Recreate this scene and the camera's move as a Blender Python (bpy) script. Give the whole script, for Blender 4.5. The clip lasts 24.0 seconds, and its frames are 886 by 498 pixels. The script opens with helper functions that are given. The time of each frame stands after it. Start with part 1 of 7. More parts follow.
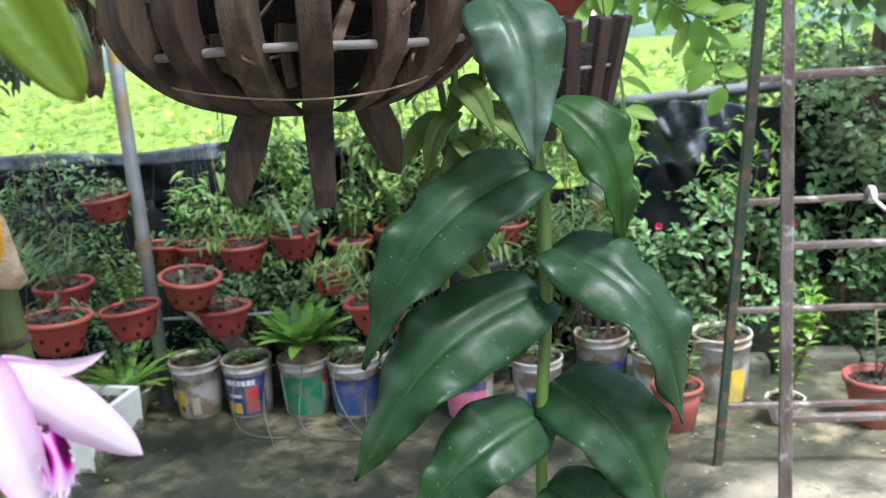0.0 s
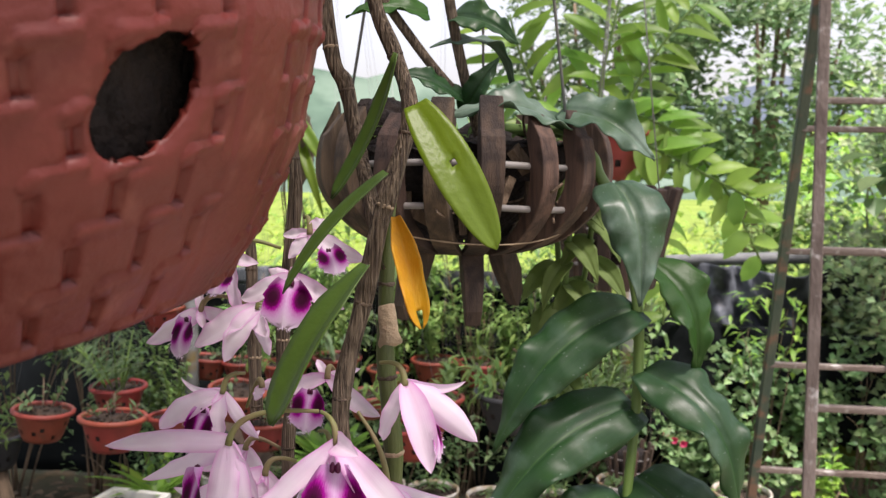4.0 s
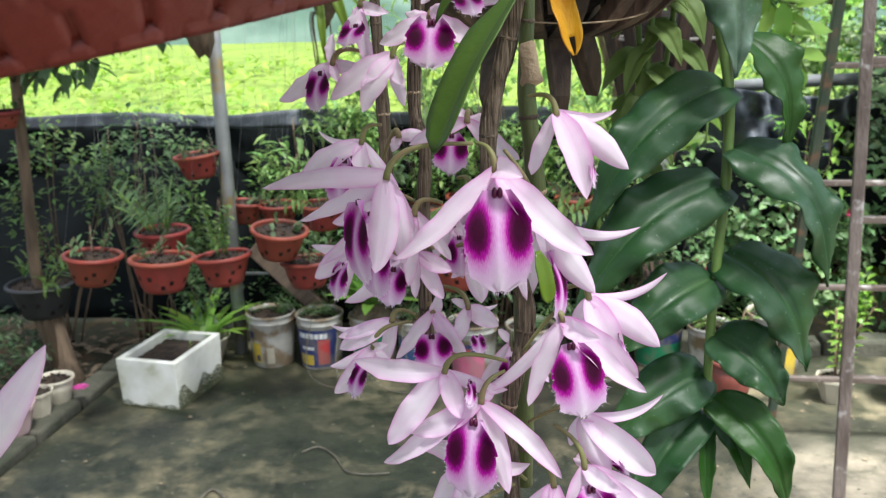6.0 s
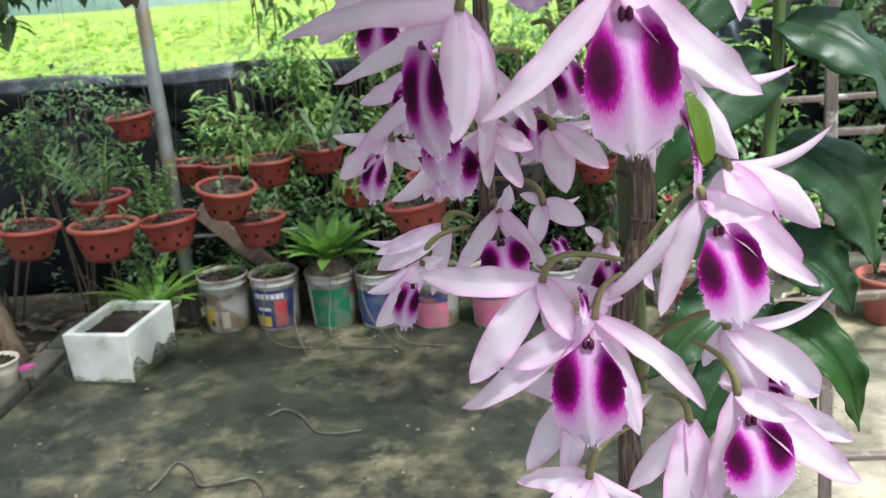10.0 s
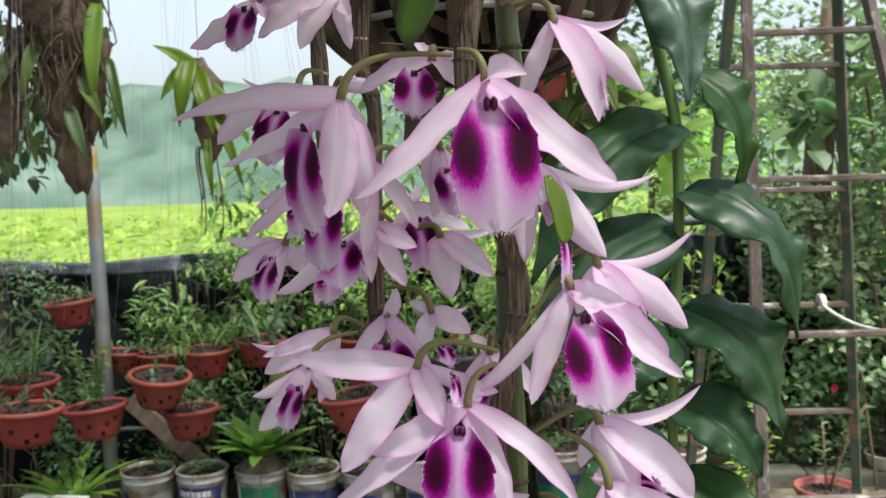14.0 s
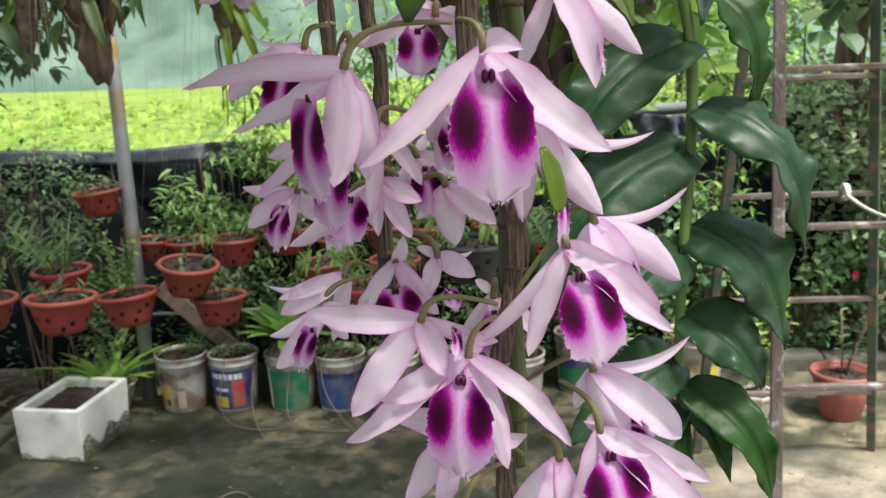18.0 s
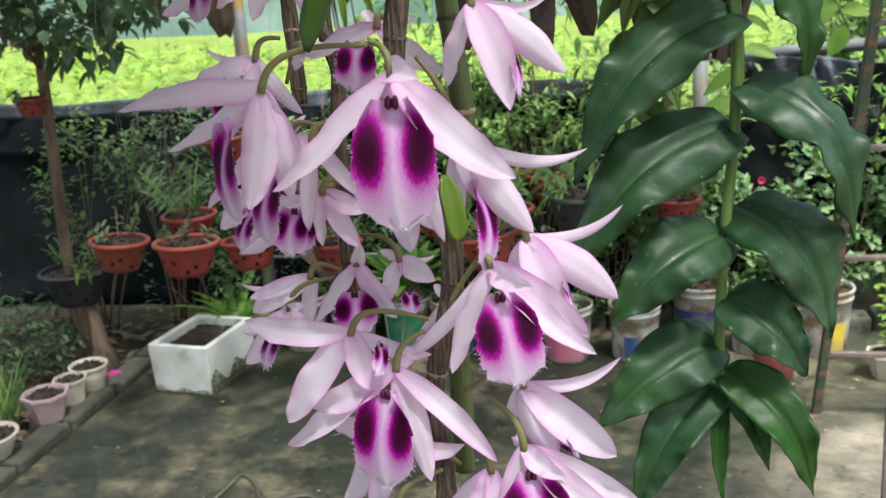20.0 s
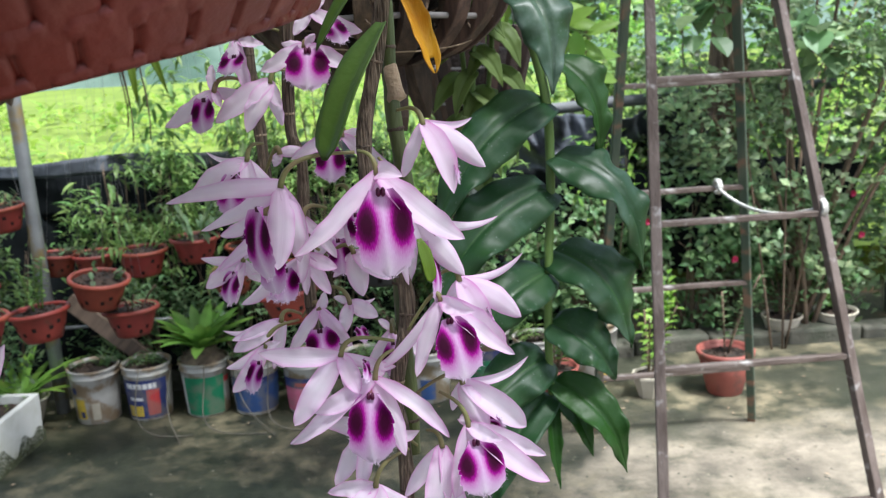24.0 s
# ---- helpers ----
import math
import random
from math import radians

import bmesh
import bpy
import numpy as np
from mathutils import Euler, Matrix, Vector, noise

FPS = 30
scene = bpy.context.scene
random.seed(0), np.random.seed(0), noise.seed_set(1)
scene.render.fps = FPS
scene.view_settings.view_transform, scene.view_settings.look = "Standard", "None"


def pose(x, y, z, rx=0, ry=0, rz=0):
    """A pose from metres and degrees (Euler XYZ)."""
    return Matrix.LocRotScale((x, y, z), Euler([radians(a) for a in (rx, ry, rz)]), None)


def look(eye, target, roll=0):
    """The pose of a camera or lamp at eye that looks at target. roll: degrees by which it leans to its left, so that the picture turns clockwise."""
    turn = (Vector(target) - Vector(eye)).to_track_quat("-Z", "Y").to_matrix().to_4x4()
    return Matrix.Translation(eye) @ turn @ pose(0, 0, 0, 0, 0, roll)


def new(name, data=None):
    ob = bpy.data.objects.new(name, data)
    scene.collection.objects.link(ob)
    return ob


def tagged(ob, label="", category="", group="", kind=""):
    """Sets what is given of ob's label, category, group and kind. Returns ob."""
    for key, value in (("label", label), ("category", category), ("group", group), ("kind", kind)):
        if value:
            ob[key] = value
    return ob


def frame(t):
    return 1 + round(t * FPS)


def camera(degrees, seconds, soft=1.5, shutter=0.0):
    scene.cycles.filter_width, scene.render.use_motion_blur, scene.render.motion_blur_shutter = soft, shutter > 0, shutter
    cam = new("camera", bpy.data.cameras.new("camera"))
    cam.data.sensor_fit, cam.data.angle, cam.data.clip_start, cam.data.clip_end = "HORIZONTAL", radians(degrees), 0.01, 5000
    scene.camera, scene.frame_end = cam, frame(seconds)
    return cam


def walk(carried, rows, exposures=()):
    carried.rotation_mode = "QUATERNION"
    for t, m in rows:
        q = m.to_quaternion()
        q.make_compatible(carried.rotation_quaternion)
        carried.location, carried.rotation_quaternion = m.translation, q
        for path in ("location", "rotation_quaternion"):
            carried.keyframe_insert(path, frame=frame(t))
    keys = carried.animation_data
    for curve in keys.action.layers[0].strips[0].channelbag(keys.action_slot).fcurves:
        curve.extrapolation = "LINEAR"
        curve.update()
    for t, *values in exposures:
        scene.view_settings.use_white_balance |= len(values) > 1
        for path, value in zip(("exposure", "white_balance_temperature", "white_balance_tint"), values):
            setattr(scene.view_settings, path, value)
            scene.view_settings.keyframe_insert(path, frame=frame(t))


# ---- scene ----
cam = camera(51.1, 24.0, 1.25)
PATH = [
    (0, pose(0.1576, 0.1989, 1.5600, 75.38, 3.82, 5.10)),
    (0.5, pose(0.1628, 0.2103, 1.5904, 76.49, 3.78, 4.38)),
    (1, pose(0.1655, 0.2200, 1.6226, 77.90, 2.88, 3.88)),
    (1.5, pose(0.1563, 0.2204, 1.6447, 79.29, 1.62, 3.86)),
    (3.5, pose(0.1063, 0.0568, 1.5989, 84.73, -0.05, 6.46)),
    (4, pose(0.0895, -0.0030, 1.5860, 84.10, -0.88, 7.06)),
    (4.5, pose(0.0713, -0.0084, 1.5728, 82.26, -0.90, 7.08)),
    (5, pose(0.0575, -0.0231, 1.5649, 79.83, -0.33, 6.91)),
    (5.5, pose(0.0450, -0.0475, 1.5448, 77.07, 0.75, 6.79)),
    (6, pose(0.0320, -0.0236, 1.5352, 74.78, 1.49, 7.85)),
    (6.5, pose(0.0209, 0.0184, 1.5372, 72.77, 3.27, 9.50)),
    (7, pose(0.0237, 0.0591, 1.5270, 72.33, 1.28, 12.06)),
    (7.5, pose(0.0151, 0.0905, 1.5301, 72.08, 1.58, 12.12)),
    (8, pose(0.0060, 0.0634, 1.5224, 72.12, 2.29, 9.60)),
    (8.5, pose(-0.0180, 0.0606, 1.5022, 71.82, 2.74, 6.43)),
    (9, pose(-0.0307, 0.0782, 1.4853, 71.09, 4.04, 3.81)),
    (9.5, pose(-0.0447, 0.0832, 1.4750, 71.30, 4.29, 3.37)),
    (11.5, pose(0.0006, 0.0352, 1.5011, 73.88, 2.60, 1.77)),
    (12, pose(-0.0073, 0.0312, 1.5105, 74.82, 0.94, 0.11)),
    (12.5, pose(-0.0071, 0.0202, 1.5125, 75.49, 0.14, -0.12)),
    (13, pose(-0.0002, 0.0355, 1.4939, 77.65, 1.24, 0.24)),
    (13.5, pose(-0.0004, 0.0588, 1.4608, 82.67, 2.01, 0.52)),
    (14, pose(-0.0139, 0.0588, 1.4344, 84.48, 1.67, 0.58)),
    (14.5, pose(-0.0166, 0.0638, 1.4316, 83.61, 1.57, 0.18)),
    (15, pose(-0.0123, 0.0596, 1.4342, 83.24, 1.75, 0.12)),
    (15.5, pose(-0.0162, 0.0621, 1.4360, 82.80, 2.04, 0.33)),
    (16, pose(-0.0143, 0.0643, 1.4295, 81.86, 2.14, 0.86)),
    (16.5, pose(-0.0046, 0.0587, 1.4347, 80.44, 2.08, 1.65)),
    (17, pose(-0.0089, 0.0526, 1.4455, 79.24, 2.04, 1.73)),
    (17.5, pose(-0.0109, 0.0445, 1.4582, 78.53, 1.76, 1.21)),
    (19.5, pose(0.0604, 0.0646, 1.4807, 73.33, 3.79, 9.04)),
    (20, pose(0.0759, 0.0601, 1.4912, 73.90, 3.39, 10.29)),
    (20.5, pose(0.0468, 0.0373, 1.4926, 74.39, 4.00, 9.17)),
    (21, pose(0.0436, 0.0055, 1.4850, 75.38, 3.35, 8.27)),
    (21.5, pose(0.0443, 0.0061, 1.4827, 76.31, 3.26, 7.39)),
    (22, pose(0.0282, 0.0068, 1.4787, 76.74, 3.56, 6.02)),
    (22.5, pose(0.0166, 0.0071, 1.4707, 76.54, 3.25, 4.19)),
    (23, pose(0.0151, -0.0087, 1.4726, 76.05, 3.56, 1.42)),
    (23.5, pose(-0.0121, -0.0456, 1.5139, 75.76, 3.69, -2.21)),
    (24, pose(0.0021, -0.0955, 1.5327, 76.46, 3.07, -4.10)),
]
walk(cam, PATH, [(0.0, 1.1, 5650, 10), (1.5, 1.16, 5750, 17), (3.5, 0.87, 6600, 20), (5.0, 0.98, 6750, 20), (6.0, 1.0, 6100, 7), (9.0, 1.02, 6050, 4), (12.0, 1.08, 5750, 6), (13.0, 1.07, 5800, 6), (14.0, 0.71, 6300, 8), (16.0, 0.68, 6550, 10), (17.5, 0.76, 6450, 9), (21.0, 0.8, 6050, 7), (24.0, 0.78, 5850, 10)])
cam.data.dof.use_dof, cam.data.dof.focus_distance, cam.data.dof.aperture_fstop = True, 0.47, 27

# ---- world and light: hazy, overcast daylight under open sky ----
world = bpy.data.worlds.new("sky")
scene.world = world
world.use_nodes = True
wn, wl = world.node_tree.nodes, world.node_tree.links
sky = wn.new("ShaderNodeTexSky")
sky.sky_type = "NISHITA"
sky.sun_disc = False
sky.sun_elevation = radians(65)
sky.sun_rotation = radians(138)
sky.air_density, sky.dust_density, sky.ozone_density = 1.0, 6.0, 1.0
haze = wn.new("ShaderNodeMix")
haze.data_type, haze.inputs[0].default_value, haze.inputs[7].default_value = "RGBA", 0.5, (3.0, 3.1, 3.2, 1)
wl.new(sky.outputs[0], haze.inputs[6])
wl.new(haze.outputs[2], wn["Background"].inputs[0])
wn["Background"].inputs[1].default_value = 0.215
sun = new("sun", bpy.data.lights.new("sun", "SUN"))
sun.data.energy, sun.data.angle, sun.data.color = 4.9, radians(10), (1.0, 0.97, 0.92)
sun.matrix_world = look((1.6, -1.8, 5.4), (0, 0, 0))


# ---- materials ----
def hexc(r, g, b):
    return (r, g, b, 1)


def material(name, c1, c2, scale=20, rough=0.6, bump=0.1, fine=None, metal=0, spec=0.5, sss=0.0, detail=4, trans=0.0, rand=0.0, island=0.0, stretch=(1, 1, 1), third=None, third_scale=3, third_at=0.6):
    """Two-scale noise colour, relief at the finer scale, random tint per object or piece."""
    m = bpy.data.materials.new(name)
    m.use_nodes = True
    n, l = m.node_tree.nodes, m.node_tree.links
    b = n["Principled BSDF"]
    co = n.new("ShaderNodeTexCoord")
    mp = n.new("ShaderNodeMapping")
    mp.inputs["Scale"].default_value = stretch
    l.new(co.outputs["Object"], mp.inputs[0])
    t = n.new("ShaderNodeTexNoise")
    t.inputs["Scale"].default_value, t.inputs["Detail"].default_value = scale, detail
    l.new(mp.outputs[0], t.inputs["Vector"])
    mix = n.new("ShaderNodeMix")
    mix.data_type = "RGBA"
    mix.inputs[6].default_value, mix.inputs[7].default_value = hexc(*c1), hexc(*c2)
    ramp = n.new("ShaderNodeValToRGB")
    ramp.color_ramp.elements[0].position, ramp.color_ramp.elements[1].position = 0.35, 0.65
    l.new(t.outputs["Fac"], ramp.inputs[0])
    l.new(ramp.outputs[0], mix.inputs[0])
    out = mix.outputs[2]
    if third:
        t3 = n.new("ShaderNodeTexNoise")
        t3.inputs["Scale"].default_value, t3.inputs["Detail"].default_value = third_scale, 6
        l.new(co.outputs["Object"], t3.inputs["Vector"])
        r3 = n.new("ShaderNodeValToRGB")
        r3.color_ramp.elements[0].position, r3.color_ramp.elements[1].position = third_at - 0.06, third_at + 0.06
        l.new(t3.outputs["Fac"], r3.inputs[0])
        m3 = n.new("ShaderNodeMix")
        m3.data_type = "RGBA"
        m3.inputs[7].default_value = hexc(*third)
        l.new(out, m3.inputs[6])
        l.new(r3.outputs[0], m3.inputs[0])
        out = m3.outputs[2]
    if rand or island:
        hsv = n.new("ShaderNodeHueSaturation")
        mr = n.new("ShaderNodeMapRange")
        if island:
            src = n.new("ShaderNodeNewGeometry").outputs["Random Per Island"]
        else:
            src = n.new("ShaderNodeObjectInfo").outputs["Random"]
        a = rand or island
        mr.inputs[3].default_value, mr.inputs[4].default_value = 1 - a, 1 + a
        l.new(src, mr.inputs[0])
        l.new(mr.outputs[0], hsv.inputs["Value"])
        mh = n.new("ShaderNodeMapRange")
        mh.inputs[3].default_value, mh.inputs[4].default_value = 0.5 - a * 0.06, 0.5 + a * 0.06
        mm = n.new("ShaderNodeMath")
        mm.operation = "FRACT"
        mu = n.new("ShaderNodeMath")
        mu.operation = "MULTIPLY"
        mu.inputs[1].default_value = 7.13
        l.new(src, mu.inputs[0])
        l.new(mu.outputs[0], mm.inputs[0])
        l.new(mm.outputs[0], mh.inputs[0])
        l.new(mh.outputs[0], hsv.inputs["Hue"])
        l.new(out, hsv.inputs["Color"])
        out = hsv.outputs[0]
    l.new(out, b.inputs["Base Color"])
    b.inputs["Roughness"].default_value, b.inputs["Metallic"].default_value = rough, metal
    b.inputs["Specular IOR Level"].default_value = spec
    if sss:
        b.inputs["Subsurface Weight"].default_value = sss
        b.inputs["Subsurface Radius"].default_value = (0.006, 0.004, 0.004)
        b.inputs["Subsurface Scale"].default_value = 0.4
    if bump:
        f = n.new("ShaderNodeTexNoise")
        f.inputs["Scale"].default_value, f.inputs["Detail"].default_value = fine or scale * 4, 5
        l.new(mp.outputs[0], f.inputs["Vector"])
        bp = n.new("ShaderNodeBump")
        bp.inputs["Strength"].default_value, bp.inputs["Distance"].default_value = bump, 0.01
        l.new(f.outputs["Fac"], bp.inputs["Height"])
        l.new(bp.outputs[0], b.inputs["Normal"])
    if trans:
        tr = n.new("ShaderNodeBsdfTranslucent")
        l.new(out, tr.inputs[0])
        ad = n.new("ShaderNodeMixShader")
        ad.inputs[0].default_value = trans
        l.new(b.outputs[0], ad.inputs[1])
        l.new(tr.outputs[0], ad.inputs[2])
        l.new(ad.outputs[0], n["Material Output"].inputs[0])
    return m


def concrete_material():
    """Damp dark concrete with algae, tan worn patches and a dry area whose pale colour also holds painted daylight; it
    meets the wet in a ragged edge.
    """
    m = bpy.data.materials.new("concrete_floor")
    m.use_nodes = True
    n, l = m.node_tree.nodes, m.node_tree.links
    b = n["Principled BSDF"]
    co = n.new("ShaderNodeTexCoord")

    def cloud(scale, lo, hi, detail=8):
        t = n.new("ShaderNodeTexNoise")
        t.inputs["Scale"].default_value, t.inputs["Detail"].default_value = scale, detail
        t.inputs["Roughness"].default_value = 0.68
        l.new(co.outputs["Object"], t.inputs["Vector"])
        r = n.new("ShaderNodeMapRange")
        r.inputs[1].default_value, r.inputs[2].default_value = lo, hi
        l.new(t.outputs["Fac"], r.inputs[0])
        return r.outputs[0]

    def over(a, c, f):
        x = n.new("ShaderNodeMix")
        x.data_type = "RGBA"
        for k, v in ((6, a), (7, c)):
            if isinstance(v, tuple):
                x.inputs[k].default_value = hexc(*v)
            else:
                l.new(v, x.inputs[k])
        l.new(f, x.inputs[0])
        return x.outputs[2]

    def calc(op, a, c):
        k = n.new("ShaderNodeMath")
        k.operation = op
        for i, v in enumerate((a, c)):
            if isinstance(v, (int, float)):
                k.inputs[i].default_value = v
            else:
                l.new(v, k.inputs[i])
        return k.outputs[0]
    sp = n.new("ShaderNodeSeparateXYZ")
    l.new(co.outputs["Object"], sp.inputs[0])
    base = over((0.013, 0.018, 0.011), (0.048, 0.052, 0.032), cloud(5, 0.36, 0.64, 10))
    tan = calc("MULTIPLY", cloud(1.6, 0.45, 0.62), cloud(9, 0.4, 0.6, 10))
    base = over(base, (0.24, 0.205, 0.12), tan)
    # Mask of the pale area: dry concrete with strong daylight put into its colour.
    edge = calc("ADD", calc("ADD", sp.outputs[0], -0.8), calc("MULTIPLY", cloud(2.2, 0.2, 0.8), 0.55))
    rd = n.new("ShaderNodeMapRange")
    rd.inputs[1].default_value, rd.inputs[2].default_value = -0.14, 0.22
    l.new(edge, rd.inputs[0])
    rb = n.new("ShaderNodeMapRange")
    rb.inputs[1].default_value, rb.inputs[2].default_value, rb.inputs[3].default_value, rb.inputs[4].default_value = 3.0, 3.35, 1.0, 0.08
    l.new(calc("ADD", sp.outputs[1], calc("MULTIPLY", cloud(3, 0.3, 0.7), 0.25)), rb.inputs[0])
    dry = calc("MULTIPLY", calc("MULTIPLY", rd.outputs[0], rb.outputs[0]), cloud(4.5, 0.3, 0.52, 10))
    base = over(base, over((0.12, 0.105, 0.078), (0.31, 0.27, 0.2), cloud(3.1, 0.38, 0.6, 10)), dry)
    base = over(base, (0.3, 0.28, 0.2), cloud(42, 0.66, 0.72, 3))
    base = over(base, (0.012, 0.014, 0.01), cloud(26, 0.62, 0.7, 5))
    l.new(base, b.inputs["Base Color"])
    rr = n.new("ShaderNodeMapRange")
    rr.inputs[3].default_value, rr.inputs[4].default_value = 0.42, 0.85
    l.new(calc("MAXIMUM", dry, tan), rr.inputs[0])
    l.new(rr.outputs[0], b.inputs["Roughness"])
    bp = n.new("ShaderNodeBump")
    bp.inputs["Strength"].default_value, bp.inputs["Distance"].default_value = 0.5, 0.006
    l.new(cloud(38, 0.2, 0.8, 10), bp.inputs["Height"])
    l.new(bp.outputs[0], b.inputs["Normal"])
    return m


CONCRETE = concrete_material()
SOIL = material("soil", (0.055, 0.035, 0.022), (0.02, 0.014, 0.01), 30, 0.95, 0.8, 90)
EARTH = material("garden_earth", (0.06, 0.05, 0.03), (0.03, 0.035, 0.016), 6, 0.95, 0.6, 40, third=(0.12, 0.07, 0.035), third_scale=5)
KERB = material("kerb_stone", (0.1, 0.095, 0.072), (0.045, 0.05, 0.032), 9, 0.85, 0.5, 60)
NETTING = material("shade_cloth", (0.01, 0.0125, 0.014), (0.005, 0.0065, 0.007), 5, 0.92, 0.3, 160, spec=0.08)
NETTING_BLUE = material("dusty_torn_shade_cloth", (0.05, 0.06, 0.075), (0.018, 0.021, 0.026), 4, 0.6, 0.35, 130, third=(0.12, 0.135, 0.16), third_scale=6, third_at=0.58)
NETTING_GREY = material("faded_shade_cloth", (0.16, 0.17, 0.17), (0.07, 0.075, 0.08), 4, 0.75, 0.3, 120)
STEEL = material("galvanised_pipe", (0.34, 0.35, 0.35), (0.22, 0.23, 0.23), 8, 0.45, 0.1, 60, metal=0.5, third=(0.32, 0.22, 0.06), third_scale=6, third_at=0.64)
TERRA = material("terracotta_plastic", (0.26, 0.044, 0.027), (0.185, 0.033, 0.021), 14, 0.55, 0.06, 120, rand=0.16, third=(0.13, 0.05, 0.03), third_scale=18, third_at=0.62)
TERRA_NEAR = material("dusty_terracotta_plastic", (0.185, 0.027, 0.018), (0.13, 0.02, 0.0135), 16, 0.5, 0.1, 260, third=(0.24, 0.07, 0.05), third_scale=34, third_at=0.63)
BLACK_PLASTIC = material("black_plastic", (0.018, 0.018, 0.02), (0.03, 0.03, 0.032), 12, 0.5, 0.1)
WHITE_PLASTIC = material("white_bucket_plastic", (0.5, 0.49, 0.455), (0.32, 0.31, 0.27), 8, 0.45, 0.08, 60, third=(0.24, 0.18, 0.11), third_scale=13, third_at=0.53, rand=0.15)
FOAM = material("white_foam", (0.74, 0.74, 0.69), (0.58, 0.58, 0.49), 10, 0.8, 0.15, 150, third=(0.42, 0.42, 0.3), third_scale=9, third_at=0.66)
MOSS = material("moss", (0.11, 0.12, 0.06), (0.06, 0.07, 0.035), 60, 1.0, 0.6, 200)
CREAM = material("cream_ceramic", (0.55, 0.5, 0.4), (0.42, 0.38, 0.29), 12, 0.5, 0.08)
PINK_CERAMIC = material("dusty_pink_plastic", (0.5, 0.36, 0.36), (0.4, 0.28, 0.28), 12, 0.5, 0.08)
ROSE_POT = material("pink_terracotta_plastic", (0.3, 0.085, 0.062), (0.22, 0.06, 0.045), 10, 0.55, 0.08, third=(0.16, 0.06, 0.045), third_scale=14, third_at=0.6)
PAINT_BLUE = material("blue_label", (0.03, 0.07, 0.2), (0.04, 0.09, 0.24), 20, 0.5, 0.03, third=(0.107, 0.12, 0.173), third_scale=15, third_at=0.54)
PAINT_NAVY = material("navy_label", (0.02, 0.03, 0.12), (0.03, 0.045, 0.16), 20, 0.5, 0.03, third=(0.101, 0.098, 0.129), third_scale=15, third_at=0.54)
PAINT_GREEN = material("green_label", (0.01, 0.16, 0.07), (0.015, 0.2, 0.09), 20, 0.5, 0.03, third=(0.096, 0.169, 0.102), third_scale=15, third_at=0.54)
PAINT_PINK = material("pink_label", (0.6, 0.16, 0.26), (0.52, 0.12, 0.2), 20, 0.5, 0.03, third=(0.42, 0.169, 0.206), third_scale=15, third_at=0.54)
PAINT_YELLOW = material("yellow_label", (0.62, 0.45, 0.05), (0.5, 0.36, 0.04), 20, 0.5, 0.03, third=(0.431, 0.329, 0.091), third_scale=15, third_at=0.54)
PAINT_RED = material("red_label", (0.5, 0.05, 0.05), (0.4, 0.03, 0.03), 20, 0.5, 0.03, third=(0.365, 0.109, 0.091), third_scale=15, third_at=0.54)
PAINT_WHITE = material("white_label", (0.72, 0.72, 0.7), (0.62, 0.62, 0.6), 20, 0.5, 0.03, third=(0.486, 0.477, 0.448), third_scale=15, third_at=0.54)
WOOD_GREY = material("weathered_teak", (0.12, 0.078, 0.05), (0.05, 0.033, 0.023), 26, 0.75, 0.28, 160, stretch=(6, 6, 0.7), rand=0.35, third=(0.028, 0.018, 0.013), third_scale=22, third_at=0.58)
WOOD_DARK = material("dark_wet_wood", (0.06, 0.033, 0.022), (0.03, 0.018, 0.013), 26, 0.7, 0.5, 160, stretch=(6, 6, 0.7), rand=0.3)
WOOD_PLANK = material("old_plank", (0.2, 0.14, 0.1), (0.11, 0.08, 0.06), 8, 0.85, 0.4, 90, stretch=(5, 5, 0.8))
DOWEL = material("pale_plastic_rod", (0.34, 0.32, 0.3), (0.2, 0.19, 0.18), 18, 0.5, 0.1)
COIR = material("dark_bark_mix", (0.03, 0.02, 0.015), (0.012, 0.009, 0.008), 50, 0.95, 1.0, 140)
BARK = material("bark", (0.2, 0.14, 0.09), (0.09, 0.064, 0.042), 12, 0.9, 0.7, 70, stretch=(3, 3, 0.6))
ROOT = material("dry_roots", (0.2, 0.15, 0.1), (0.09, 0.065, 0.045), 30, 0.9, 0.6, 120)
LADDER_RUST = material("rusty_brown_steel", (0.082, 0.06, 0.048), (0.175, 0.14, 0.12), 26, 0.48, 0.35, 160, metal=0.25, third=(0.36, 0.34, 0.32), third_scale=28, third_at=0.66, stretch=(1, 1, 0.3))
LADDER_GREEN = material("green_painted_steel", (0.035, 0.065, 0.045), (0.075, 0.095, 0.065), 22, 0.5, 0.3, 140, metal=0.15, third=(0.17, 0.1, 0.065), third_scale=16, third_at=0.58, stretch=(1, 1, 0.3))
ROPE = material("white_rope", (0.6, 0.6, 0.55), (0.45, 0.45, 0.4), 90, 0.8, 0.4, 300)
WIRE = material("steel_wire", (0.3, 0.3, 0.3), (0.22, 0.22, 0.22), 30, 0.5, 0, metal=0.3)
VINE_STEM = material("pale_hose", (0.15, 0.135, 0.1), (0.085, 0.075, 0.055), 20, 0.6, 0.1)
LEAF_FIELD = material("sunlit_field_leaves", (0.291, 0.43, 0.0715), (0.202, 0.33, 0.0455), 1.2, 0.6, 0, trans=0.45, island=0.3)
LEAF_HEDGE = material("hedge_leaves", (0.174, 0.273, 0.121), (0.119, 0.205, 0.0863), 3, 0.5, 0, trans=0.5, island=0.42)
LEAF_DARK = material("dark_shrub_leaves", (0.146, 0.22, 0.101), (0.0864, 0.145, 0.0675), 3, 0.42, 0, trans=0.45, island=0.5)
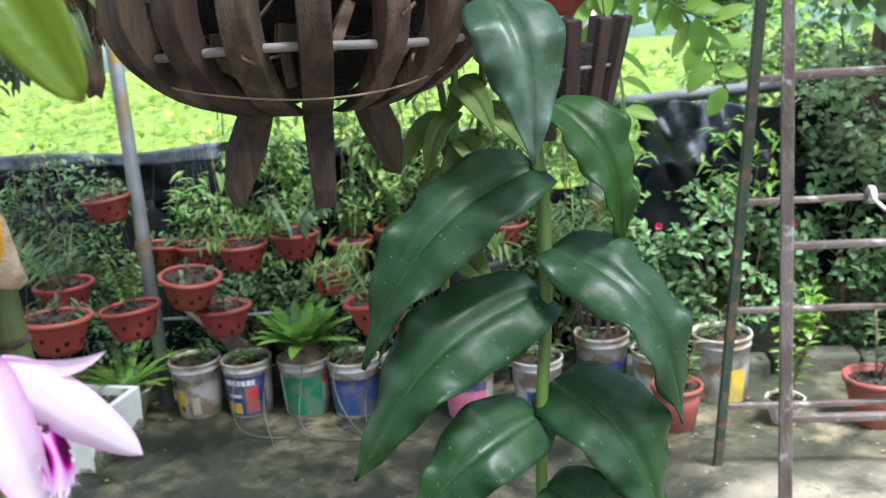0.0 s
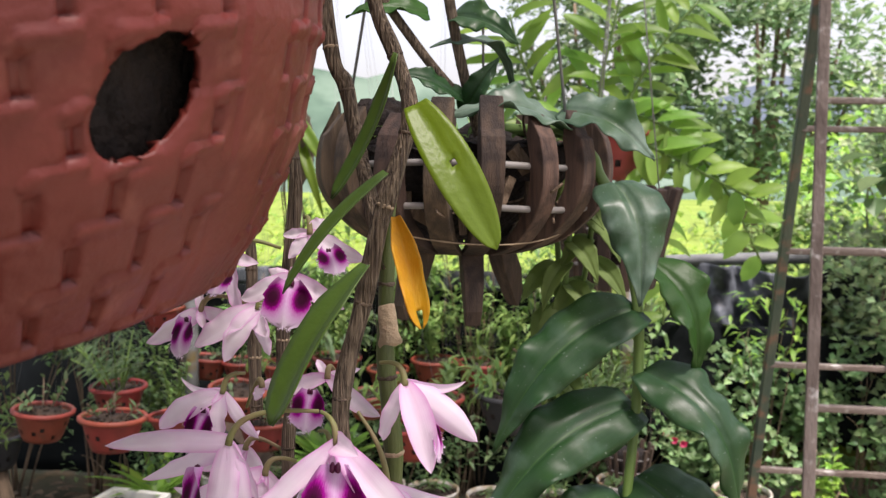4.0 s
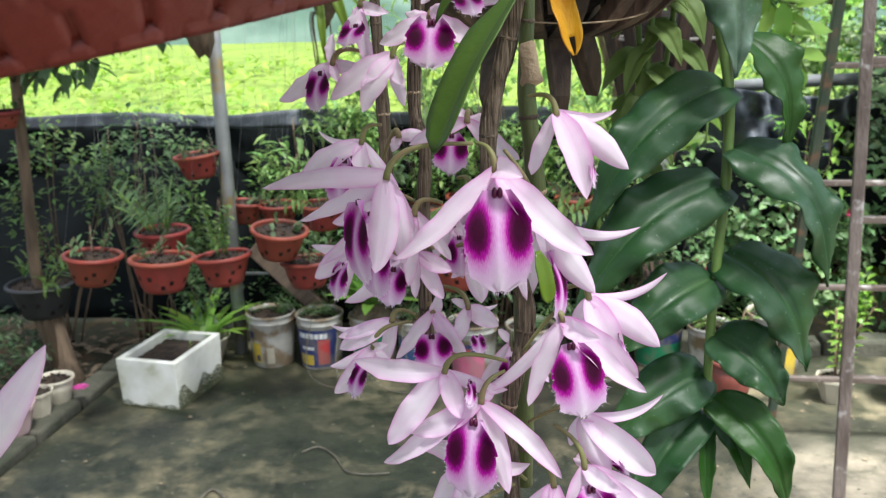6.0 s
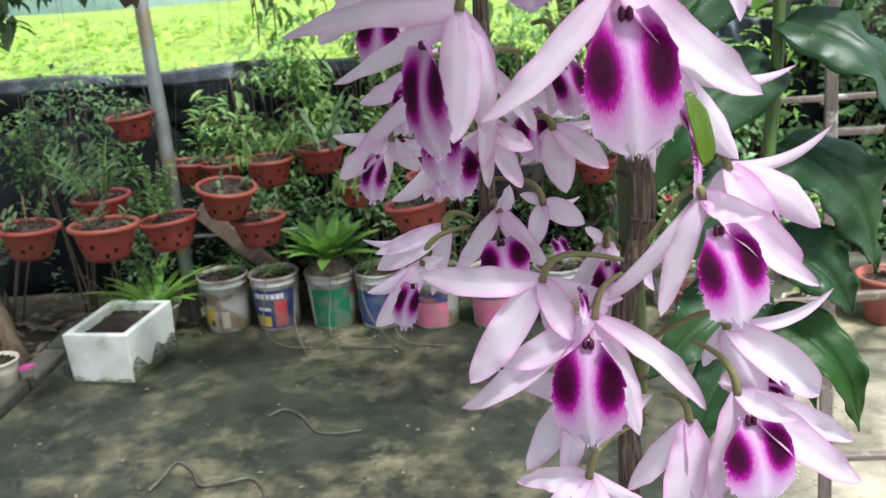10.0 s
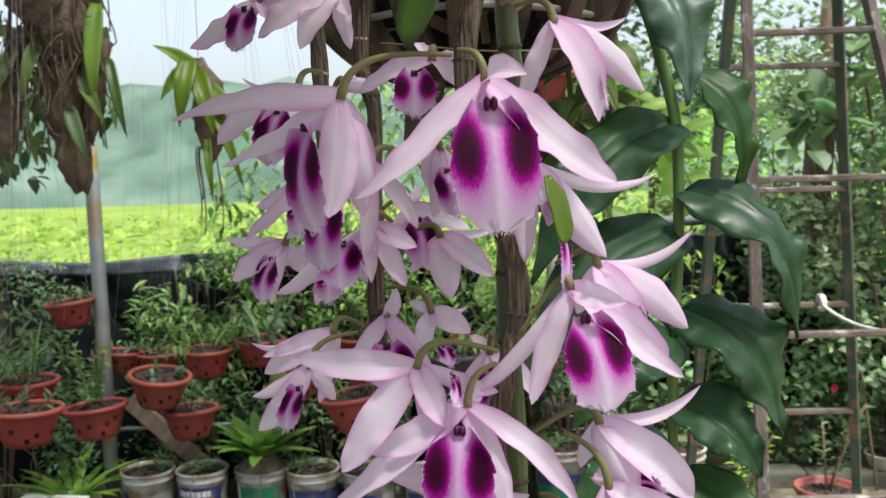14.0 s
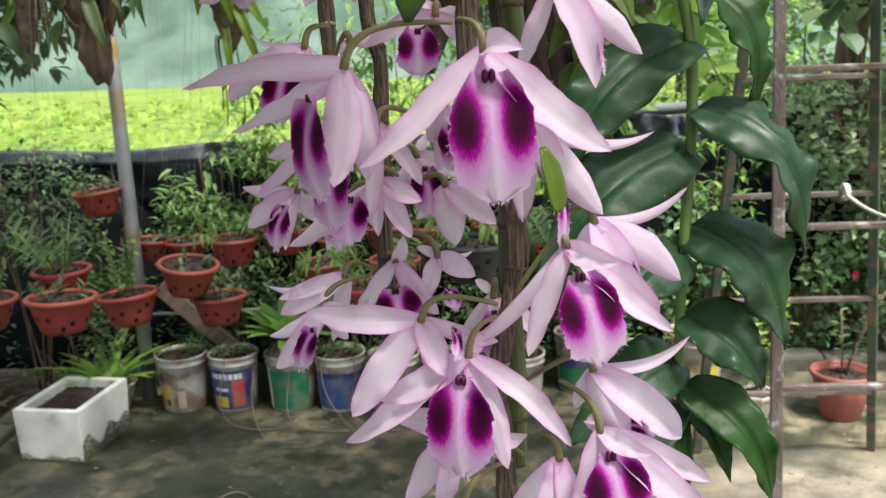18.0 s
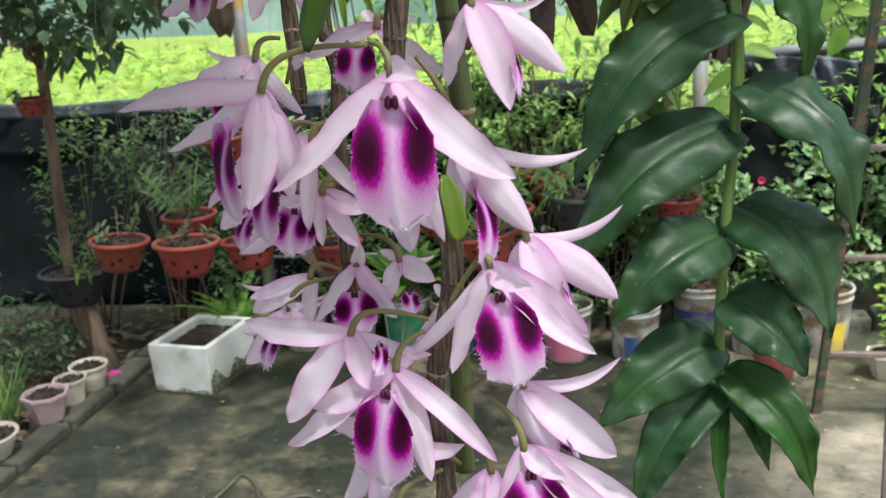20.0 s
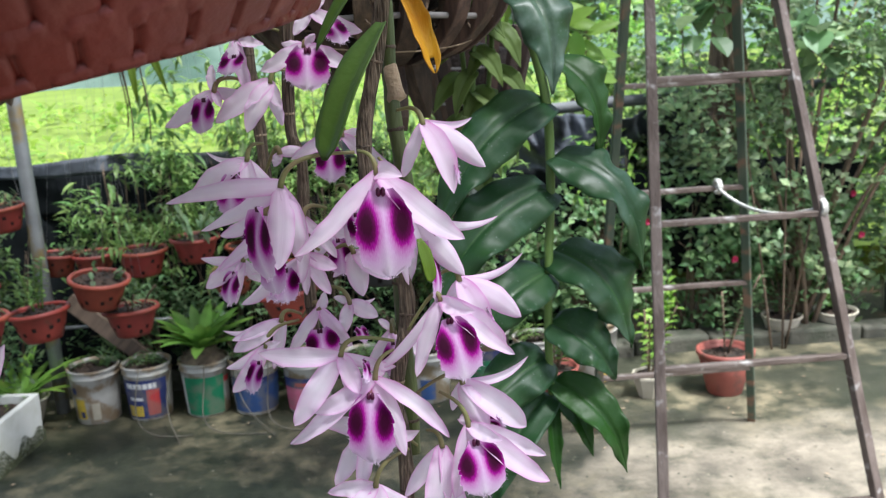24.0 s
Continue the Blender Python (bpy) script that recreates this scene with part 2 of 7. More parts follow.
LEAF_ROSE = material("grey_green_rose_leaves", (0.22, 0.36, 0.15), (0.13, 0.24, 0.09), 5, 0.45, 0, trans=0.4, island=0.4)
LEAF_LIGHT = material("light_green_leaves", (0.222, 0.35, 0.0974), (0.147, 0.254, 0.0707), 5, 0.5, 0, trans=0.45, island=0.4)
LEAF_VINE = material("vine_leaves", (0.313, 0.42, 0.216), (0.173, 0.26, 0.121), 5, 0.42, 0, trans=0.5, island=0.55)
LEAF_LIME = material("lime_young_leaves", (0.31, 0.51, 0.09), (0.2, 0.39, 0.06), 6, 0.42, 0, trans=0.5, island=0.3)


def broad_leaf_material(name, deep, pale, bloom, lo):
    """Deep green blade with lengthwise veins, small white scars and patches of waxy bloom that also hold painted sky
    sheen; u across, v along.
    """
    m = bpy.data.materials.new(name)
    m.use_nodes = True
    n, l = m.node_tree.nodes, m.node_tree.links
    b = n["Principled BSDF"]
    uv, co = n.new("ShaderNodeUVMap"), n.new("ShaderNodeTexCoord")

    def cloud(src, scale, detail, lo, hi, stretch=(1, 1, 1)):
        mp = n.new("ShaderNodeMapping")
        mp.inputs["Scale"].default_value = stretch
        l.new(src, mp.inputs[0])
        t = n.new("ShaderNodeTexNoise")
        t.inputs["Scale"].default_value, t.inputs["Detail"].default_value = scale, detail
        l.new(mp.outputs[0], t.inputs["Vector"])
        r = n.new("ShaderNodeMapRange")
        r.inputs[1].default_value, r.inputs[2].default_value = lo, hi
        l.new(t.outputs["Fac"], r.inputs[0])
        return r.outputs[0]

    def over(a, c, f):
        x = n.new("ShaderNodeMix")
        x.data_type = "RGBA"
        for k, v in ((6, a), (7, c)):
            if isinstance(v, tuple):
                x.inputs[k].default_value = hexc(*v)
            else:
                l.new(v, x.inputs[k])
        l.new(f, x.inputs[0])
        return x.outputs[2]
    vein = cloud(uv.outputs[0], 1.0, 2, 0.3, 0.7, (30, 0.8, 1))
    c = over(deep, pale, vein)
    c = over(c, (0.035, 0.1, 0.02), cloud(co.outputs["Object"], 16, 3, 0.5, 0.7))
    su = n.new("ShaderNodeSeparateXYZ")
    l.new(uv.outputs[0], su.inputs[0])
    mid = n.new("ShaderNodeMath")
    mid.operation = "ABSOLUTE"
    sub = n.new("ShaderNodeMath")
    sub.operation, sub.inputs[1].default_value = "SUBTRACT", 0.5
    l.new(su.outputs[0], sub.inputs[0])
    l.new(sub.outputs[0], mid.inputs[0])
    rib = n.new("ShaderNodeMapRange")
    rib.inputs[1].default_value, rib.inputs[2].default_value, rib.inputs[3].default_value, rib.inputs[4].default_value = 0.004, 0.022, 0.6, 0.0
    l.new(mid.outputs[0], rib.inputs[0])
    c = over(c, (0.06, 0.17, 0.03), rib.outputs[0])
    # Pale patches: waxy bloom with the sheen of the sky put into the colour.
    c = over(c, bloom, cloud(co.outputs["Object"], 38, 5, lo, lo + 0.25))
    c = over(c, (0.26, 0.34, 0.26), cloud(co.outputs["Object"], 380, 2, 0.69, 0.78))
    l.new(c, b.inputs["Base Color"])
    rr = n.new("ShaderNodeMapRange")
    rr.inputs[3].default_value, rr.inputs[4].default_value = 0.36, 0.55
    l.new(cloud(co.outputs["Object"], 40, 5, 0.35, 0.65), rr.inputs[0])
    l.new(rr.outputs[0], b.inputs["Roughness"])
    bp = n.new("ShaderNodeBump")
    bp.inputs["Strength"].default_value, bp.inputs["Distance"].default_value = 0.03, 0.002
    l.new(vein, bp.inputs["Height"])
    fine = n.new("ShaderNodeBump")
    fine.inputs["Strength"].default_value, fine.inputs["Distance"].default_value = 0.22, 0.004
    l.new(cloud(co.outputs["Object"], 32, 2, 0.3, 0.7), fine.inputs["Height"])
    l.new(bp.outputs[0], fine.inputs["Normal"])
    l.new(fine.outputs[0], b.inputs["Normal"])
    tr, ms = n.new("ShaderNodeBsdfTranslucent"), n.new("ShaderNodeMixShader")
    tr.inputs[0].default_value = (0.09, 0.26, 0.02, 1)
    ms.inputs[0].default_value = 0.2
    l.new(b.outputs[0], ms.inputs[1])
    l.new(tr.outputs[0], ms.inputs[2])
    l.new(ms.outputs[0], n["Material Output"].inputs[0])
    return m


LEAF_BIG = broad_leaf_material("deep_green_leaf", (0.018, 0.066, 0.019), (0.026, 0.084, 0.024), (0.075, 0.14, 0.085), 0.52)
# Paler copy for the upper leaves: the light they catch is in its colour.
LEAF_WAXY_LIT = broad_leaf_material("waxy_lit_leaf", (0.06, 0.12, 0.075), (0.08, 0.15, 0.095), (0.2, 0.29, 0.225), 0.42)
LEAF_UNDER = material("bright_green_leaf", (0.04, 0.135, 0.016), (0.028, 0.095, 0.013), 9, 0.45, 0.1, 120, trans=0.3)
LEAF_YELLOWGREEN = material("yellow_green_leaf", (0.17, 0.27, 0.012), (0.13, 0.22, 0.012), 12, 0.4, 0.1, 140, trans=0.35)
LEAF_OLIVE = material("olive_green_leaf", (0.075, 0.14, 0.022), (0.055, 0.11, 0.018), 18, 0.4, 0.1, 140, trans=0.2)
LEAF_YELLOW = material("withering_yellow_leaf", (0.76, 0.47, 0.02), (0.7, 0.32, 0.012), 14, 0.5, 0.25, 120, trans=0.3, stretch=(3, 3, 0.7))
CANE_OLD = material("striated_dry_cane", (0.3, 0.23, 0.155), (0.06, 0.04, 0.026), 800, 0.8, 0.9, 900, stretch=(1, 1, 0.022), third=(0.11, 0.08, 0.05), third_scale=70, third_at=0.6)
CANE_GREEN = material("green_cane", (0.085, 0.115, 0.025), (0.05, 0.07, 0.018), 40, 0.45, 0.2, 160, stretch=(2, 2, 0.3))
STEM_GREEN = material("pale_green_stem", (0.16, 0.27, 0.06), (0.12, 0.21, 0.05), 20, 0.42, 0.08, 120, trans=0.1)
SHEATH = material("papery_sheath", (0.4, 0.31, 0.2), (0.3, 0.22, 0.14), 40, 0.8, 0.4, 200)
PEDICEL = material("olive_pedicel", (0.2, 0.21, 0.07), (0.26, 0.2, 0.1), 60, 0.5, 0.08, trans=0.1)


def petal_material():
    """Pale pink-white blade, lilac towards its edges and tip, with fine lengthwise veins; u across, v from base to tip."""
    m = bpy.data.materials.new("lilac_pink_petal")
    m.use_nodes = True
    n, l = m.node_tree.nodes, m.node_tree.links
    b = n["Principled BSDF"]
    uv = n.new("ShaderNodeUVMap")
    sp = n.new("ShaderNodeSeparateXYZ")
    l.new(uv.outputs[0], sp.inputs[0])

    def calc(op, *a):
        k = n.new("ShaderNodeMath")
        k.operation = op
        for i, v in enumerate(a):
            if isinstance(v, (int, float)):
                k.inputs[i].default_value = v
            else:
                l.new(v, k.inputs[i])
        return k.outputs[0]
    co = n.new("ShaderNodeTexCoord")
    blot = n.new("ShaderNodeTexNoise")
    blot.inputs["Scale"].default_value, blot.inputs["Detail"].default_value = 60, 3
    l.new(co.outputs["Object"], blot.inputs["Vector"])
    mp = n.new("ShaderNodeMapping")
    mp.inputs["Scale"].default_value = (26, 1.6, 1)
    l.new(uv.outputs[0], mp.inputs[0])
    vein = n.new("ShaderNodeTexNoise")
    vein.inputs["Scale"].default_value, vein.inputs["Detail"].default_value = 1.0, 3
    l.new(mp.outputs[0], vein.inputs["Vector"])
    ax = calc("MULTIPLY", calc("ABSOLUTE", calc("SUBTRACT", sp.outputs[0], 0.5)), 2)
    base_flush = calc("MULTIPLY", calc("POWER", calc("SUBTRACT", 1.0, sp.outputs[1]), 4), 0.35)
    f = calc("ADD", calc("ADD", calc("MULTIPLY", calc("POWER", ax, 4), 0.6), base_flush), calc("MULTIPLY", calc("POWER", sp.outputs[1], 3), 0.25))
    f = calc("ADD", f, calc("MULTIPLY", calc("SUBTRACT", blot.outputs["Fac"], 0.5), 0.8))
    f = calc("ADD", f, calc("MULTIPLY", calc("SUBTRACT", vein.outputs["Fac"], 0.5), 0.22))
    oi = n.new("ShaderNodeObjectInfo")
    f = calc("ADD", f, calc("MULTIPLY", oi.outputs["Random"], 0.18))
    ramp = n.new("ShaderNodeValToRGB")
    e = ramp.color_ramp.elements
    e[0].position, e[0].color = 0.0, (0.935, 0.85, 0.93, 1)
    e[1].position, e[1].color = 1.0, (0.8, 0.36, 0.71, 1)
    k = e.new(0.45)
    k.color = (0.9, 0.69, 0.87, 1)
    l.new(f, ramp.inputs[0])
    l.new(ramp.outputs[0], b.inputs["Base Color"])
    b.inputs["Roughness"].default_value = 0.62
    b.inputs["Specular IOR Level"].default_value = 0.3
    bp = n.new("ShaderNodeBump")
    bp.inputs["Strength"].default_value, bp.inputs["Distance"].default_value = 0.18, 0.0012
    l.new(vein.outputs["Fac"], bp.inputs["Height"])
    l.new(bp.outputs[0], b.inputs["Normal"])
    tr = n.new("ShaderNodeBsdfTranslucent")
    l.new(ramp.outputs[0], tr.inputs[0])
    ms = n.new("ShaderNodeMixShader")
    ms.inputs[0].default_value = 0.38
    l.new(b.outputs[0], ms.inputs[1])
    l.new(tr.outputs[0], ms.inputs[2])
    l.new(ms.outputs[0], n["Material Output"].inputs[0])
    return m


PETAL = petal_material()
ROSE = material("rose_petal", (0.76, 0.1, 0.24), (0.66, 0.06, 0.17), 40, 0.5, 0.1, trans=0.2)
MAGENTA = material("magenta_flower", (0.5, 0.04, 0.25), (0.6, 0.1, 0.35), 40, 0.5, 0.1, trans=0.2)
# Haze is put into both far colours: dull teal hill, pale blue mountains.
FAR_HILL = material("haze_tinted_hill", (0.055, 0.1, 0.07), (0.034, 0.068, 0.047), 0.8, 0.95, 0, detail=10, third=(0.1, 0.15, 0.115), third_scale=0.25, third_at=0.55)
FAR_MOUNTAIN = material("haze_tinted_mountain", (0.19, 0.235, 0.29), (0.15, 0.19, 0.245), 0.02, 0.95, 0, detail=8)
FERN = material("fern_green", (0.27, 0.47, 0.09), (0.17, 0.34, 0.06), 6, 0.45, 0, trans=0.45, island=0.25)


def lip_material():
    """White-edged lip with two dark purple blotches and a magenta blush; u across, v from base to tip."""
    m = bpy.data.materials.new("orchid_lip")
    m.use_nodes = True
    n, l = m.node_tree.nodes, m.node_tree.links
    b = n["Principled BSDF"]
    uv = n.new("ShaderNodeUVMap")
    sp = n.new("ShaderNodeSeparateXYZ")
    l.new(uv.outputs[0], sp.inputs[0])

    def math(op, a, c=None):
        k = n.new("ShaderNodeMath")
        k.operation = op
        for i, v in enumerate((a, c)):
            if v is None:
                continue
            if isinstance(v, (int, float)):
                k.inputs[i].default_value = v
            else:
                l.new(v, k.inputs[i])
        return k.outputs[0]
    noise_t = n.new("ShaderNodeTexNoise")
    noise_t.inputs["Scale"].default_value, noise_t.inputs["Detail"].default_value = 26, 4
    mpn = n.new("ShaderNodeMapping")
    mpn.inputs["Scale"].default_value = (2.6, 0.6, 1)
    l.new(uv.outputs[0], mpn.inputs[0])
    l.new(mpn.outputs[0], noise_t.inputs["Vector"])
    jit = math("MULTIPLY", math("SUBTRACT", noise_t.outputs["Fac"], 0.5), 0.5)
    ax = math("ABSOLUTE", math("SUBTRACT", sp.outputs[0], 0.5))
    dx = math("MAXIMUM", math("DIVIDE", math("SUBTRACT", ax, 0.27), 0.235), math("DIVIDE", math("SUBTRACT", 0.27, ax), 0.165))
    dy = math("DIVIDE", math("SUBTRACT", sp.outputs[1], 0.4), 0.265)
    d = math("ADD", math("SQRT", math("ADD", math("MULTIPLY", dx, dx), math("MULTIPLY", dy, dy))), jit)
    ramp = n.new("ShaderNodeValToRGB")
    e = ramp.color_ramp.elements
    e[0].position, e[0].color = 0.16, (0.036, 0.0, 0.018, 1)
    e[1].position, e[1].color = 1.0, (0.82, 0.68, 0.83, 1)
    for pos, col in ((0.31, (0.1, 0.0, 0.062, 1)), (0.42, (0.36, 0.005, 0.28, 1)), (0.52, (0.54, 0.19, 0.49, 1)), (0.68, (0.64, 0.39, 0.64, 1))):
        k = e.new(pos)
        k.color = col
    l.new(math("DIVIDE", d, 2.4), ramp.inputs[0])
    l.new(ramp.outputs[0], b.inputs["Base Color"])
    b.inputs["Roughness"].default_value = 0.65
    b.inputs["Specular IOR Level"].default_value = 0.12
    tr = n.new("ShaderNodeBsdfTranslucent")
    l.new(ramp.outputs[0], tr.inputs[0])
    ms = n.new("ShaderNodeMixShader")
    ms.inputs[0].default_value = 0.15
    l.new(b.outputs[0], ms.inputs[1])
    l.new(tr.outputs[0], ms.inputs[2])
    l.new(ms.outputs[0], n["Material Output"].inputs[0])
    return m


LIP = lip_material()


# ---- mesh tools ----
class Build:
    """Collects vertices and faces of one mesh."""

    def __init__(self):
        self.v, self.f = [], []

    def add(self, verts, faces):
        o = len(self.v)
        self.v += [tuple(p) for p in verts]
        self.f += [tuple(i + o for i in q) for q in faces]
        return self

    def box(self, c, s, m=None):
        x, y, z = (k / 2 for k in s)
        vs = [Vector((a * x, b * y, d * z)) for a in (-1, 1) for b in (-1, 1) for d in (-1, 1)]
        vs = [(m @ p if m else p) + Vector(c) for p in vs]
        return self.add(vs, [(0, 1, 3, 2), (4, 6, 7, 5), (0, 4, 5, 1), (2, 3, 7, 6), (0, 2, 6, 4), (1, 5, 7, 3)])

    def tube(self, pts, radii, n=8, cap=True):
        pts = [Vector(p) for p in pts]
        if isinstance(radii, (int, float)):
            radii = [radii] * len(pts)
        ring, up = [], None
        for i, p in enumerate(pts):
            d = (pts[min(i + 1, len(pts) - 1)] - pts[max(i - 1, 0)]).normalized()
            if up is None:
                up = d.orthogonal().normalized()
            up = (up - d * up.dot(d)).normalized()
            side = d.cross(up)
            ring.append([p + (up * math.cos(a) + side * math.sin(a)) * radii[i] for a in (2 * math.pi * k / n for k in range(n))])
        vs = [p for r in ring for p in r]
        fs = [(i * n + k, i * n + (k + 1) % n, (i + 1) * n + (k + 1) % n, (i + 1) * n + k) for i in range(len(pts) - 1) for k in range(n)]
        if cap:
            fs += [tuple(reversed(range(n))), tuple((len(pts) - 1) * n + k for k in range(n))]
        return self.add(vs, fs)

    def lathe(self, profile, n=24, c=(0, 0, 0), sx=1.0, sy=1.0):
        vs = [(c[0] + r * math.cos(a) * sx, c[1] + r * math.sin(a) * sy, c[2] + z) for r, z in profile for a in (2 * math.pi * k / n for k in range(n))]
        fs = [(i * n + k, i * n + (k + 1) % n, (i + 1) * n + (k + 1) % n, (i + 1) * n + k) for i in range(len(profile) - 1) for k in range(n)]
        return self.add(vs, fs)

    def disc(self, r, z, n=24, c=(0, 0, 0)):
        return self.add([(c[0] + r * math.cos(a), c[1] + r * math.sin(a), c[2] + z) for a in (2 * math.pi * k / n for k in range(n))], [tuple(range(n))])

    def grid(self, fn, nu, nv):
        vs = [fn(i / nu, j / nv) for i in range(nu + 1) for j in range(nv + 1)]
        fs = [(i * (nv + 1) + j, i * (nv + 1) + j + 1, (i + 1) * (nv + 1) + j + 1, (i + 1) * (nv + 1) + j) for i in range(nu) for j in range(nv)]
        return self.add(vs, fs)

    def leaf(self, base, d, L, W, droop=0.3, fold=0.25, n=2, nrm=(0, 0, 1)):
        """A small pointed leaf with a folded midrib that droops along its length."""
        base, d, nrm = Vector(base), Vector(d).normalized(), Vector(nrm)
        side = d.cross(nrm)
        if side.length < 1e-3:
            side = d.orthogonal()
        side.normalize()
        up = side.cross(d)
        vs, fs = [base], []
        for i in range(1, n + 1):
            u = i / (n + 1)
            c = base + d * (L * u) - up * (droop * L * u * u)
            w = W * 0.5 * math.sin(math.pi * min(1, 0.12 + 0.8 * u))
            vs += [c + side * w + up * (fold * w), c, c - side * w + up * (fold * w)]
        vs.append(base + d * L - up * (droop * L))
        fs += [(0, 2, 1), (0, 3, 2)]
        for i in range(n - 1):
            a = 1 + 3 * i
            fs += [(a, a + 1, a + 4, a + 3), (a + 1, a + 2, a + 5, a + 4)]
        a, t = 1 + 3 * (n - 1), len(vs) - 1
        fs += [(a, a + 1, t), (a + 1, a + 2, t)]
        return self.add(vs, fs)

    def mesh(self, name, mat, smooth=True):
        me = bpy.data.meshes.new(name)
        me.from_pydata(self.v, [], self.f)
        me.update()
        if smooth:
            me.polygons.foreach_set("use_smooth", [True] * len(me.polygons))
        me.materials.append(mat)
        return me


def part(name, b, mat, parent=None, label="", smooth=True, m=None):
    me = b.mesh(name, mat, smooth) if isinstance(b, Build) else b
    ob = new(name, me)
    if parent:
        ob.parent = parent
    if m is not None:
        ob.matrix_basis = m
    if label:
        tagged(ob, label)
    return ob


def thing(name, at, label, category, group="", kind=""):
    e = new(name)
    e.location = at
    e.empty_display_size = 0.05
    return tagged(e, label, category, group, kind)


def solidify(ob, t):
    k = ob.modifiers.new("thickness", "SOLIDIFY")
    k.thickness, k.offset = t, 0
    return ob


def bevel(ob, w, seg=2):
    k = ob.modifiers.new("edge", "BEVEL")
    k.width, k.segments, k.limit_method = w, seg, "ANGLE"
    return ob




def rdir(r, zmin=-1.0, zmax=1.0):
    z = r.uniform(zmin, zmax)
    a = r.uniform(0, 2 * math.pi)
    s = math.sqrt(max(0, 1 - z * z))
    return Vector((s * math.cos(a), s * math.sin(a), z))


def curve(p0, p1, p2, p3, n=10):
    p0, p1, p2, p3 = (Vector(p) for p in (p0, p1, p2, p3))
    out = []
    for i in range(n + 1):
        t = i / n
        s = 1 - t
        out.append(p0 * s ** 3 + p1 * 3 * s * s * t + p2 * 3 * s * t * t + p3 * t ** 3)
    return out


# ---- ground, kerbs, fence, distance ----
def build_ground():
    b = Build()
    b.grid(lambda u, v: (-60 + 120 * u, -30 + 150 * v, -0.06 + (0.02 * noise.noise((u * 40, v * 40, 0)))), 60, 60)
    tagged(part("ground", b, EARTH), "dark bare garden earth with leaf litter", "ground", kind="structure")
    b = Build()

    def slab(u, v):
        x = -1.86 + u * 6.4 - 0.12 * (1 - v)
        y = -3.0 + v * 6.9
        return (x, y, 0.004 * noise.noise((x * 1.3, y * 1.3, 3)))
    b.grid(slab, 80, 80)
    tagged(part("floor", b, CONCRETE), "damp stained grey concrete yard floor with a dry area coloured sun-bright", "floor", kind="structure")
    # low kerbs along the bed on one side and behind the buckets
    b = Build()
    for i in range(22):
        y = -2.9 + i * 0.31
        b.box((-1.93 - 0.017 * (3.9 - y) * 1.0, y, -0.005), (0.1, 0.298, 0.07 + 0.012 * math.sin(i * 2.1)))
    k = part("kerb", b, KERB, smooth=False)
    bevel(k, 0.012)
    tagged(k, "low mossy concrete kerb edging the garden bed", "kerb", kind="structure")
    b = Build()
    for i in range(18):
        x = -1.6 + i * 0.36
        b.box((x, 3.95 + 0.01 * math.sin(i * 1.7), 0.02), (0.35, 0.12, 0.09 + 0.015 * math.sin(i * 3.3)))
    k = part("kerb", b, KERB, smooth=False)
    bevel(k, 0.015)
    tagged(k, "dark damp concrete kerb behind the row of buckets", "kerb", kind="structure")


def cloth(name, label, mat, x0, x1, y, z0, z1, wav, nx=60, nz=10, seed=0.0, ragged=0.0):
    b = Build()

    def fn(u, v):
        x = x0 + (x1 - x0) * u
        top = z1 + ragged * noise.noise((x * 2.1, seed, 7.7))
        low = z0 + (1.6 * ragged * noise.noise((x * 5.3, seed, 1.1)) if ragged > 0.055 else 0)
        z = low + (top - low) * v
        x += 1.2 * ragged * noise.noise((z * 7.0, seed, x * 3.0))
        yy = y + wav * (noise.noise((x * 2.3, z * 1.2, seed)) + 0.5 * noise.noise((x * 7.0, z * 0.8, seed + 4)) + 0.28 * noise.noise((x * 15.0 + z * 6.0, z * 7.0, seed + 9)))
        return (x, yy, z)
    b.grid(fn, nx, nz)
    ob = part(name, b, mat)
    solidify(ob, 0.004)
    return tagged(ob, label, "shade cloth", kind="structure")


